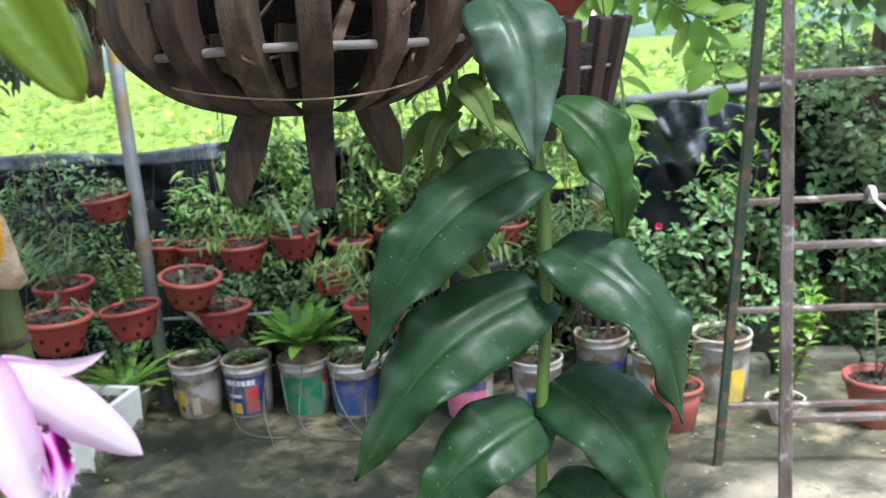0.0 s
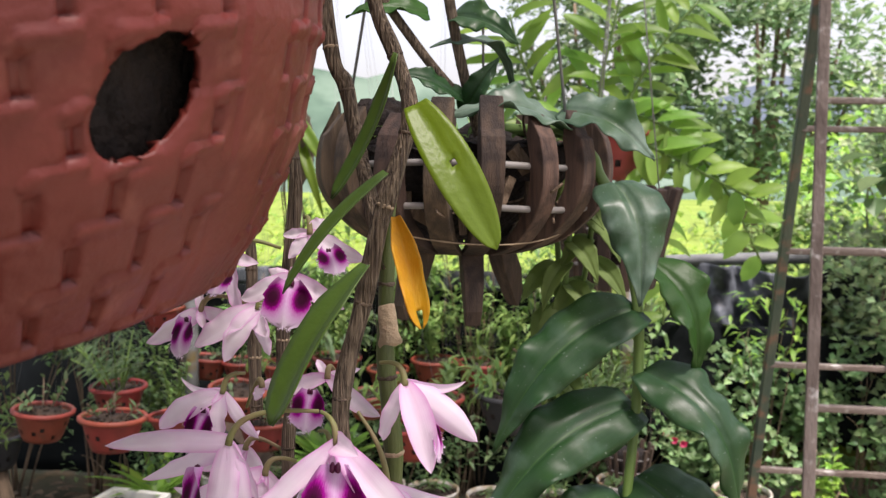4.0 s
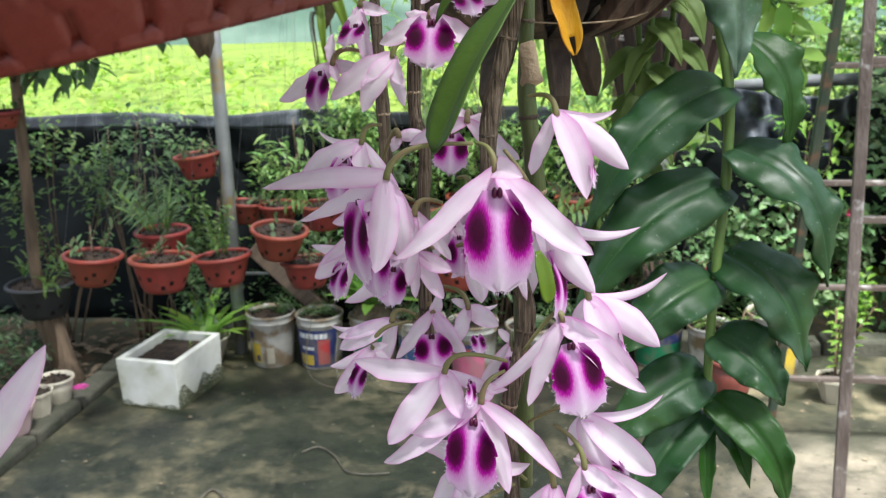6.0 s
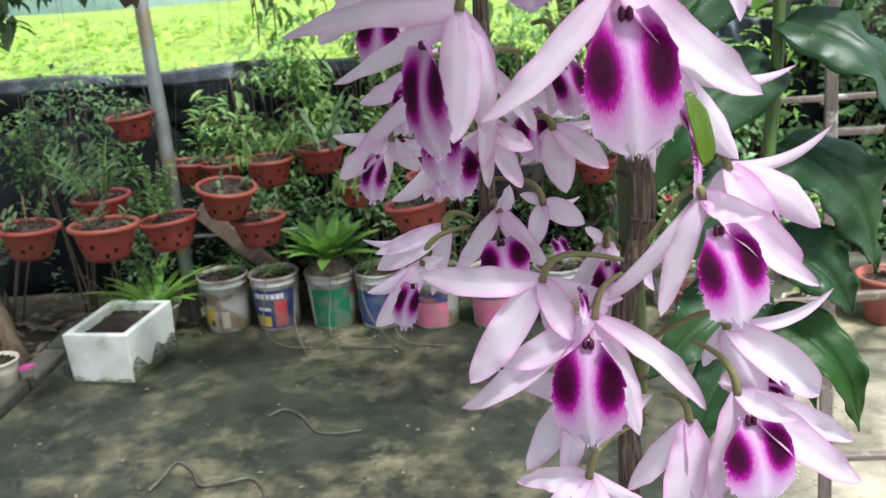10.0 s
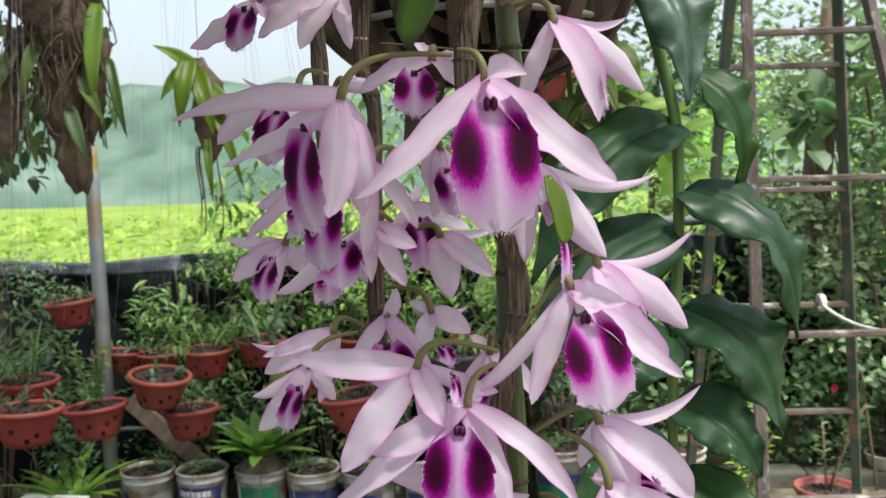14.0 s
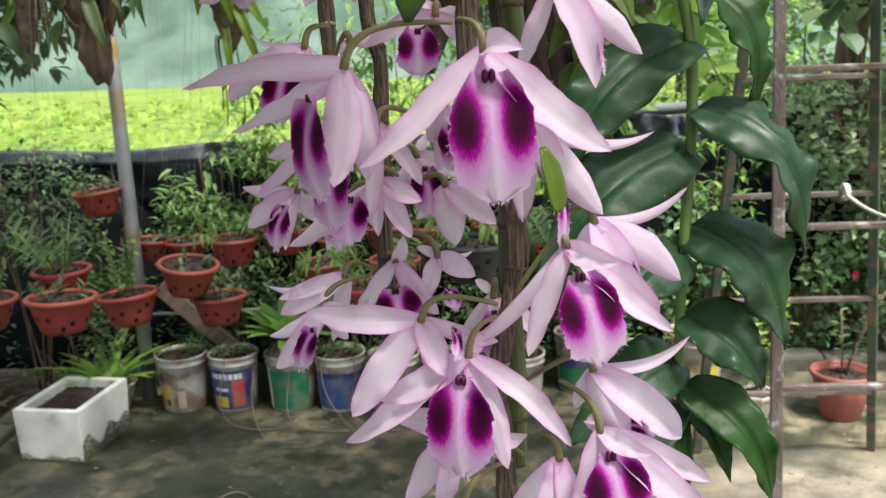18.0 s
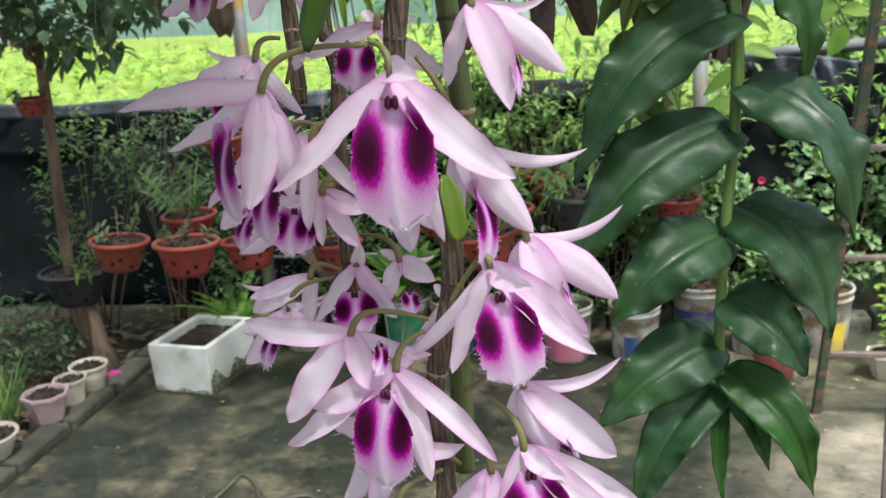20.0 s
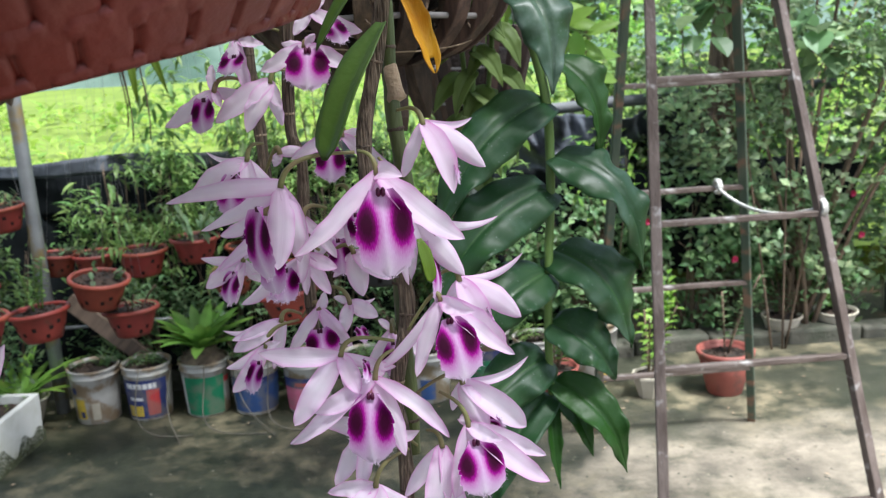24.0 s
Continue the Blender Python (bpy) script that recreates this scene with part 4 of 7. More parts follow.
# ---- other pots on the floor ----
def floor_pot(at, d, h, mat, seed, label, style="lathe", flare=0.75, leafmat=None, plant=1.0):
    t = thing("flower_pot", at, label, "flower pot")
    r1 = d / 2
    n = 8 if style == "octagon" else 28
    b = Build().lathe([(0.001, 0.003), (r1 * flare * 0.95, 0.0), (r1 * flare, 0.006), (r1 * (flare + 0.95) / 2, h * 0.5), (r1 * 0.95, h * 0.92), (r1 * 0.88, h * 0.92), (r1 * 0.85, h * 0.8)], n)
    part("body", b, mat, t, smooth=(n != 8))
    part("rim", Build().lathe([(r1 * 0.88, h * 0.9), (r1 * 0.9, h), (r1 * 1.0, h), (r1, h * 0.9), (r1 * 0.94, h * 0.88)], n), mat, t, smooth=(n != 8))
    part("soil", soil_top(r1 * 0.88, seed), SOIL, t, m=Matrix.Translation((0, 0, h * 0.84)))
    if plant:
        r = random.Random(seed)
        for k in range(4):
            a = r.uniform(0, 6.28)
            leaf = Build()
            pts = cane_plant(leaf, (0.01 * math.cos(a), 0.01 * math.sin(a), h * 0.85), (0.35 * math.cos(a), 0.35 * math.sin(a), 1), 0.26 * plant * r.uniform(0.6, 1.1), 12, 0.045, 0.022, r)
            s = part("stem", Build().tube(pts, 0.004, 5), BARK, t)
            part("foliage", leaf, leafmat or LEAF_LIGHT, s)
    return t


def build_floor_pots():
    floor_pot((0.64, 3.42, 0), 0.19, 0.17, ROSE_POT, 1, "pink plastic flower pot with a thin stem", flare=0.7, plant=0.8)
    floor_pot((1.345, 3.42, 0), 0.235, 0.185, ROSE_POT, 2, "wide pink terracotta flower pot with woody stems", flare=0.62, leafmat=LEAF_HEDGE, plant=1.3)
    floor_pot((1.03, 3.43, 0), 0.15, 0.1, CREAM, 3, "small scalloped cream flower pot with a dry plant", "octagon", 0.6, LEAF_LIME, 1.2)
    floor_pot((1.83, 3.98, 0.03), 0.19, 0.09, CREAM, 4, "cream plastic flower pot on the kerb", flare=0.7, leafmat=LEAF_HEDGE, plant=0.8)
    floor_pot((2.1, 4.0, 0.03), 0.21, 0.09, CREAM, 14, "cream plastic flower pot with a green plant on the kerb", flare=0.7, leafmat=LEAF_LIGHT, plant=0.9)
    floor_pot((-2.03, 2.56, 0.03), 0.2, 0.085, CREAM, 5, "shallow oval cream flower pot on the kerb", flare=0.65, plant=0)
    floor_pot((-1.99, 2.84, 0.03), 0.17, 0.11, PINK_CERAMIC, 6, "dusty pink flower pot with soil on the kerb", "octagon", 0.65, plant=0)
    floor_pot((-1.985, 2.99, 0.03), 0.13, 0.1, CREAM, 7, "small cream flower pot with soil on the kerb", "octagon", 0.7, plant=0)
    floor_pot((-1.985, 3.12, 0.03), 0.15, 0.1, CREAM, 8, "cream flower pot beside a magenta bloom", flare=0.72, plant=0)
    b = Build()
    for k in range(8):
        a = k * 0.785
        b.leaf((0, 0, 0), (math.cos(a), math.sin(a), 0.6), 0.035, 0.022, 0.3, 0.2, 3)
    tagged(part("bloom", b, MAGENTA, m=Matrix.Translation((-1.885, 3.13, 0.08))), "small magenta bloom beside the kerb pots", "flower")
    # foam planter box
    m = Matrix.Translation((-1.585, 3.315, 0)) @ Matrix.Rotation(radians(-8), 4, "Z")
    t = thing("planter_box", (0, 0, 0), "white foam planter box with mossy sides, full of dark soil", "planter box")
    t.matrix_basis = m
    w, l, h, k = 0.265, 0.35, 0.2, 0.026
    rings = ((w / 2 - 0.006, l / 2 - 0.006, 0), (w / 2, l / 2, h - 0.03), (w / 2, l / 2, h), (w / 2 - k, l / 2 - k, h), (w / 2 - k - 0.004, l / 2 - k - 0.004, 0.024))
    vs = [(x * i, y * j, z) for x, y, z in rings for i, j in ((-1, -1), (1, -1), (1, 1), (-1, 1))]
    fs = [(4 * q + e, 4 * q + (e + 1) % 4, 4 * q + 4 + (e + 1) % 4, 4 * q + 4 + e) for q in range(4) for e in range(4)] + [(3, 2, 1, 0), (16, 17, 18, 19)]
    b = Build().add(vs, fs)
    bevel(part("body", b, FOAM, t, smooth=False), 0.004)
    b = Build().grid(lambda u, v: ((u - 0.5) * (w - 2 * k), (v - 0.5) * (l - 2 * k), 0.165 + 0.008 * noise.noise((u * 9, v * 9, 1))), 14, 16)
    part("soil", b, SOIL, t)
    b, r = Build(), random.Random(12)
    for q in range(5200):
        v = r.random()
        z = 0.1 * r.random() ** 2.4 * (0.65 + 0.7 * noise.noise((v * 4, 0.3, 0)))
        s = r.uniform(0.0012, 0.0034)
        p = (w / 2 + 0.0015, (v - 0.5) * l, z + 0.004) if q % 4 else ((v - 0.5) * w, -l / 2 - 0.0015, z * 0.3 + 0.003)
        b.box(p, (s * 0.5, s, s) if q % 4 else (s, s * 0.5, s * 0.6), Euler((r.random() * 3, 0, 0)).to_matrix() if q % 4 else None)
    tagged(part("moss", b, MOSS, t, smooth=False), "dark green moss creeping up the foam", kind="stuff")
    # variegated plant in a pale bowl behind the box
    t = thing("bromeliad", (-1.56, 3.62, 0), "yellow-green striped bromeliad in a pale bowl", "plant")
    part("bowl", Build().lathe([(0.001, 0.003), (0.06, 0), (0.1, 0.12), (0.108, 0.125), (0.1, 0.13), (0.09, 0.1)], 24), CREAM, t)
    b, r = Build(), random.Random(9)
    for k in range(22):
        a = k * 2.4
        b.leaf((0.01 * math.cos(a), 0.01 * math.sin(a), 0.1), (math.cos(a), math.sin(a), 0.9 + k * 0.06), r.uniform(0.2, 0.3), 0.034, 0.6, 0.3, 5)
    part("foliage", b, LEAF_LIME, t)
    # black pot on a tree stump
    t = thing("tree_stump", (-2.16, 3.4, -0.06), "rough brown tree stump used as a pot stand", "stump")
    part("stump", Build().tube([(0.1, -0.03, 0), (0.05, 0, 0.15), (0, 0, 0.36)], [0.07, 0.05, 0.055], 12), BARK, t)
    hp = hanging_pot((-2.16, 3.4, 0.43), 0.27, "trailing", 41, BLACK_PLASTIC, wires=False, size=0.8)
    tagged(hp, "black plastic pot with small plants on a stump", "flower pot")


# ---- A-frame ladder ----
def build_ladder():
    t = thing("step_ladder", (0, 0, 0), "rusty brown and green painted steel A-frame ladder", "ladder")
    feet = {"fl": ((0.665, 2.02, 0), (0.775, 2.6, 2.1)), "fr": ((1.29, 2.02, 0), (1.04, 2.6, 2.1)), "bl": ((0.73, 3.12, 0), (0.775, 2.64, 2.1)), "br": ((1.34, 3.12, 0), (1.03, 2.64, 2.1))}

    def bar(name, p, q, s, mat):
        p, q = Vector(p), Vector(q)
        d = q - p
        m = Matrix.Translation((p + q) / 2) @ d.to_track_quat("Z", "Y").to_matrix().to_4x4()
        ob = part(name, Build().box((0, 0, 0), (s, s * 0.8, d.length)), mat, t, smooth=False, m=m)
        bevel(ob, 0.003)
    for k, (a, c) in feet.items():
        bar("rail", a, c, 0.029, LADDER_RUST if k[0] == "f" else LADDER_GREEN)

    def at(k, z):
        a, c = (Vector(p) for p in feet[k])
        return a.lerp(c, z / 2.1)
    for z in (0.235, 0.61, 0.985, 1.36, 1.735):
        bar("rung", at("fl", z), at("fr", z), 0.021, LADDER_RUST)
    for z in (0.24, 0.595, 0.955, 1.315, 1.67):
        bar("rung", at("bl", z), at("br", z), 0.022, LADDER_RUST)
    bar("hinge", (0.76, 2.62, 2.1), (1.06, 2.62, 2.1), 0.04, LADDER_RUST)
    a, c = at("br", 0.955) + Vector((-0.1, -0.02, 0.01)), at("fr", 1.0)
    pts = curve(a, a.lerp(c, 0.3) - Vector((0, 0, 0.07)), a.lerp(c, 0.7) - Vector((0, 0, 0.06)), c, 12)
    r = Build().tube(pts, 0.0055, 8)
    for p in (a, c):
        for k in range(3):
            q = [p + Vector((0.004 * k, 0.024 * math.cos(u), 0.022 * math.sin(u))) for u in (2 * math.pi * i / 10 for i in range(11))]
            r.tube(q, 0.005, 6)
    tagged(part("rope", r, ROPE), "white rope tied between the ladder's two halves", "rope")


# ---- shrubs, vines and trees ----
def foliage(n, c, s, L, W, r, shell=0.35, droop=0.35, zmin=-0.5, zmax=0.9, freq=3.0, cut=-0.15, seg=1, face=None):
    """Leaves through an uneven ellipsoid, thinned by noise so that gaps show."""
    b, made, tries = Build(), 0, 0
    while made < n and tries < n * 6:
        tries += 1
        d = rdir(r)
        q = (shell + (1 - shell) * r.random()) ** 0.6
        q *= 1 + 0.3 * noise.noise(d * 2.3 + Vector(c))
        p = Vector((c[0] + d.x * s[0] * q, c[1] + d.y * s[1] * q, c[2] + d.z * s[2] * q))
        if noise.noise(p * freq) < cut or p.z < 0.0:
            continue
        made += 1
        up = Vector(face) + rdir(r) * 0.55 if face else (0, 0, 1)
        b.leaf(p, rdir(r, zmin, zmax), L * r.uniform(0.6, 1.25), W * r.uniform(0.7, 1.2), droop, 0.3, seg, nrm=up)
    return b


def shrub(name, label, category, at, c, s, n, L, W, mat, seed, stems=4, sr=0.012, bloom=0, bloom_mat=None, **kw):
    r = random.Random(seed)
    t = thing(name, at, label, category)
    lc = (c[0] - at[0], c[1] - at[1], c[2] - at[2])
    b = Build()
    for k in range(stems):
        d = rdir(r, -0.2, 1)
        tip = Vector((lc[0] + d.x * s[0] * 0.75, lc[1] + d.y * s[1] * 0.75, lc[2] + d.z * s[2] * 0.75))
        foot = Vector((r.uniform(-0.1, 0.1) * s[0], r.uniform(-0.1, 0.1) * s[1], -0.06))
        b.tube(curve(foot, foot.lerp(tip, 0.3) + Vector((0, 0, 0.2 * s[2])), foot.lerp(tip, 0.7) + Vector((r.uniform(-0.1, 0.1), 0, 0.1)), tip, 8), [sr * (1 - 0.09 * i) for i in range(9)], 6)
    part("stem", b, BARK, t)
    f = foliage(n, c, s, L, W, r, **kw)
    f.v = [(x - at[0], y - at[1], z - at[2]) for x, y, z in f.v]
    part("crown", f, mat, t, smooth=False)
    for k in range(bloom):
        d = rdir(r, -0.2, 0.8)
        p = Vector((lc[0] + d.x * s[0] * 0.9, lc[1] - abs(d.y) * s[1] * 0.95, lc[2] + d.z * s[2] * 0.9))
        fb = Build()
        for i in range(9):
            a = i * 2.4
            fb.leaf((0, 0, 0), (math.cos(a), -0.8 + 0.1 * i, math.sin(a)), 0.02, 0.018, -0.4, 0.3, 3, nrm=(0, -1, 0))
        part("bloom", fb, bloom_mat, t, m=Matrix.Translation(p))
    return t


def build_shrubs():
    shrub("vine_thicket", "dense dark green climbing vines over old branches", "vines", (1.9, 4.0, 0), (2.1, 4.1, 1.25), (0.85, 0.45, 1.3), 7800, 0.05, 0.036, LEAF_VINE, 1, 12, 0.014, freq=4.0, cut=0.02, face=(0.25, -0.55, 0.8))
    shrub("vine_thicket", "tall tangle of climbing vines on a dead trunk", "vines", (3.2, 4.3, 0), (3.1, 4.3, 1.4), (0.9, 0.6, 1.5), 6200, 0.065, 0.042, LEAF_VINE, 2, 8, 0.02, freq=3, cut=0.0, face=(0.25, -0.55, 0.8))
    shrub("vine_thicket", "wall of creepers and small leaves round an old trunk", "vines", (1.75, 4.62, 0), (1.8, 4.62, 1.0), (0.5, 0.22, 1.15), 3600, 0.052, 0.038, LEAF_VINE, 7, 9, 0.012, freq=4.0, cut=0.02, face=(0.25, -0.55, 0.8))
    shrub("vine_thicket", "pale creepers hanging in the gap by the fence", "vines", (1.25, 4.9, 0), (1.28, 4.9, 0.95), (0.22, 0.15, 0.6), 900, 0.055, 0.04, LEAF_LIGHT, 8, 5, 0.006, freq=5, cut=0.0, face=(0.25, -0.55, 0.8))
    # Added backing: lime leaves brighten the gaps between the vines in place of haze.
    shrub("shrub", "lime foliage added as a bright backing behind the climbing vines", "shrub", (3.0, 6.3, 0), (3.0, 6.3, 1.1), (1.7, 0.5, 1.2), 3600, 0.09, 0.055, LEAF_LIME, 9, 8, 0.02, freq=2.5, cut=-0.1, face=(0.25, -0.55, 0.8))
    tr = thing("old_tree", (1.72, 4.5, -0.05), "dark old tree trunk wrapped in dry roots", "tree")
    b = Build().tube([(0, 0, 0), (0.03, 0, 0.6), (-0.02, 0, 1.2), (0.05, 0, 1.9), (0.08, 0, 2.5)], [0.1, 0.075, 0.065, 0.055, 0.04], 14)
    b.v = [tuple(Vector(v) * (1 + 0.05 * noise.noise(Vector(v) * 9))) for v in b.v]
    part("trunk", b, BARK, tr)
    rq = random.Random(77)
    for k in range(12):
        a0 = Vector((rq.uniform(-0.1, 0.1), -0.08, rq.uniform(0.9, 1.9)))
        part("root", Build().tube(curve(a0, a0 + Vector((rq.uniform(-0.1, 0.1), -0.05, -0.3)), a0 + Vector((rq.uniform(-0.2, 0.2), -0.05, -0.6)), Vector((a0.x + rq.uniform(-0.15, 0.15), -0.1, 0.02)), 8), 0.008, 6), ROOT, tr)
    shrub("vine", "large round-leaved vine climbing through the thicket", "vines", (1.75, 3.85, 0), (1.75, 3.8, 1.55), (0.45, 0.12, 0.45), 60, 0.12, 0.11, LEAF_HEDGE, 3, 3, 0.006, droop=0.2, zmin=-0.9, zmax=0.1, seg=3)
    shrub("shrub", "light green leafy shrub beyond the shade cloth", "shrub", (1.5, 5.6, 0), (1.5, 5.7, 0.75), (0.9, 0.6, 0.7), 2600, 0.07, 0.04, LEAF_LIGHT, 4, 5)
    shrub("tree", "leafy green tree with an uneven crown", "tree", (1.6, 7.5, 0), (1.5, 7.5, 2.15), (1.1, 0.9, 0.95), 5200, 0.1, 0.055, LEAF_HEDGE, 5, 7, 0.04, freq=2, cut=-0.12, face=(0.25, -0.55, 0.8))
    shrub("tree", "tall green tree with hanging creepers", "tree", (0.5, 8.5, 0), (0.4, 8.5, 2.3), (1.1, 0.8, 1.0), 4200, 0.1, 0.05, LEAF_DARK, 6, 7, 0.04, freq=2, cut=-0.1, face=(0.25, -0.55, 0.8))
    for k, (x, w) in enumerate(((0.45, 0.35), (0.95, 0.4), (1.45, 0.38), (1.95, 0.4))):
        shrub("rose_bush", "low rose bush with small green leaves and pink blooms", "rose bush", (x, 4.15, 0), (x, 4.12, 0.42), (w, 0.22, 0.38), 1350, 0.046, 0.034, LEAF_ROSE, 20 + k, 16, 0.0045, 3, ROSE, freq=5.5, cut=0.05, face=(0.25, -0.55, 0.8))
    shrub("shrub", "pale young shoots on thin twigs", "shrub", (1.0, 4.05, 0), (1.0, 4.0, 0.85), (0.2, 0.12, 0.22), 110, 0.07, 0.022, LEAF_LIME, 31, 8, 0.004, droop=0.5)
    shrub("shrub", "lime-green seedling in front of the rose bushes", "shrub", (1.15, 3.9, 0), (1.15, 3.88, 0.3), (0.13, 0.1, 0.14), 110, 0.05, 0.026, LEAF_LIME, 32, 4, 0.004)
    # narrow-leaved shrubs rising behind the pots
    for k, (x, y, z, sx, sz, n) in enumerate(((-0.75, 4.15, 1.1, 0.42, 0.6, 1500), (-0.25, 4.2, 1.15, 0.4, 0.7, 1500), (0.3, 4.15, 0.85, 0.35, 0.5, 1100), (-1.15, 4.2, 0.8, 0.3, 0.35, 500))):
        shrub("shrub", "slender shrub with drooping narrow leaves behind the pots", "shrub", (x, y, 0), (x, y, z), (sx, 0.2, sz), int(n * 0.38), 0.08, 0.026, LEAF_LIGHT, 40 + k, 9, 0.006, droop=0.5, zmin=-0.7, zmax=0.6, freq=5, cut=-0.05, seg=2)
    for k, (x, y, z, sx, sz) in enumerate(((-0.55, 3.85, 0.3, 0.45, 0.28), (0.1, 3.9, 0.35, 0.4, 0.3), (-1.1, 3.95, 0.3, 0.35, 0.25))):
        shrub("shrub", "low dark undergrowth behind the buckets", "shrub", (x, y, 0), (x, y, z), (sx, 0.13, sz), 900, 0.05, 0.024, LEAF_HEDGE, 60 + k, 5, 0.005)
    for k, (x, y, z) in enumerate(((-1.25, 4.05, 0.62), (-0.95, 3.98, 0.8), (-0.6, 4.02, 0.95), (-0.3, 3.98, 0.72), (0.05, 4.02, 0.85), (0.3, 3.98, 0.6), (-1.75, 4.05, 0.6))):
        shrub("shrub", "feathery light green foliage before the black cloth", "shrub", (x, y, 0), (x, y, z), (0.24, 0.1, 0.34), 620, 0.055, 0.019, LEAF_LIGHT, 90 + k, 6, 0.004, droop=0.35, freq=6, cut=0.0, seg=1)
    # bed at the side
    shrub("shrub", "thin shrub with small leaves before the shade cloth", "shrub", (-2.0, 3.95, 0), (-1.95, 3.95, 0.75), (0.3, 0.2, 0.45), 700, 0.045, 0.024, LEAF_HEDGE, 70, 8, 0.006)
    shrub("shrub", "thin shrub with pale dry flower head", "shrub", (-2.35, 3.9, 0), (-2.3, 3.9, 0.7), (0.35, 0.2, 0.4), 500, 0.05, 0.024, LEAF_LIGHT, 71, 8, 0.006)
    shrub("shrub", "leafy creeper low on the black cloth", "shrub", (-1.72, 3.72, 0), (-1.75, 3.7, 0.3), (0.25, 0.14, 0.3), 700, 0.04, 0.022, LEAF_HEDGE, 72, 5, 0.005)
    shrub("shrub", "low green ground-cover plant in the bed", "shrub", (-2.45, 3.3, 0), (-2.45, 3.3, 0.15), (0.35, 0.3, 0.2), 800, 0.05, 0.02, LEAF_DARK, 73, 5, 0.004)
    b, r = Build(), random.Random(5)
    for k in range(900):
        a, q = r.uniform(0, 6.28), r.random() ** 0.5 * 0.24
        b.leaf((-2.36 + q * math.cos(a), 2.75 + q * 1.2 * math.sin(a), -0.02), (r.uniform(-0.35, 0.35), r.uniform(-0.35, 0.35), 1), r.uniform(0.12, 0.26), 0.006, 0.3, 0.2, 2)
    tagged(part("grass", b, LEAF_LIGHT), "tuft of fine green grass in the bed", "grass", kind="stuff")
    b = Build()
    for k in range(700):
        x, y = r.uniform(-3.0, -1.98), r.uniform(1.8, 4.0)
        b.leaf((x, y, -0.03 + r.random() * 0.03), rdir(r, -0.1, 0.3), r.uniform(0.05, 0.1), 0.035, 0.2, 0.4, 2)
    tagged(part("leaf_litter", b, ROOT), "dry brown fallen leaves on the bed", "leaves", kind="stuff")
    b = Build()
    for k in range(150):
        x, y = r.uniform(-1.7, 1.9), r.uniform(1.2, 3.8) if k % 3 else r.uniform(3.3, 3.85)
        b.leaf((x, y, 0.006), rdir(r, 0, 0.12), r.uniform(0.008, 0.024), 0.01, 0.1, 0.3, 1)
    tagged(part("leaf_litter", b, SHEATH), "scattered pale fallen leaves and petals on the floor", "leaves", kind="stuff")
    # small tree at the side, its trunk carries a pot
    t = thing("tree", (-2.14, 3.34, -0.06), "small tree with a thin trunk and dark glossy leaves", "tree")
    b = Build().tube([(0.02, 0.03, 0), (0.0, 0.0, 0.6), (0.03, 0, 1.2), (0.05, 0, 1.9)], [0.028, 0.024, 0.022, 0.015], 10)
    for k in range(9):
        d = rdir(r, 0.0, 0.7)
        z = 1.25 + 0.07 * k
        b.tube(curve((0.03, 0, z), (0.03 + d.x * 0.2, d.y * 0.2, z + 0.1), (0.03 + d.x * 0.4, d.y * 0.35, z + 0.14), (0.03 + d.x * 0.6, d.y * 0.5, z + 0.1), 6), [0.01, 0.009, 0.008, 0.007, 0.006, 0.005, 0.003], 6)
    part("trunk", b, BARK, t)
    f = foliage(1500, (0.1, 0, 1.75), (0.62, 0.45, 0.42), 0.085, 0.042, r, 0.3, 0.4, -0.8, 0.4, 3.0, -0.12, 2)
    part("crown", f, LEAF_DARK, t, smooth=False)


build_overhead()
build_pots()
build_buckets()
build_floor_pots()
build_ladder()
build_shrubs()


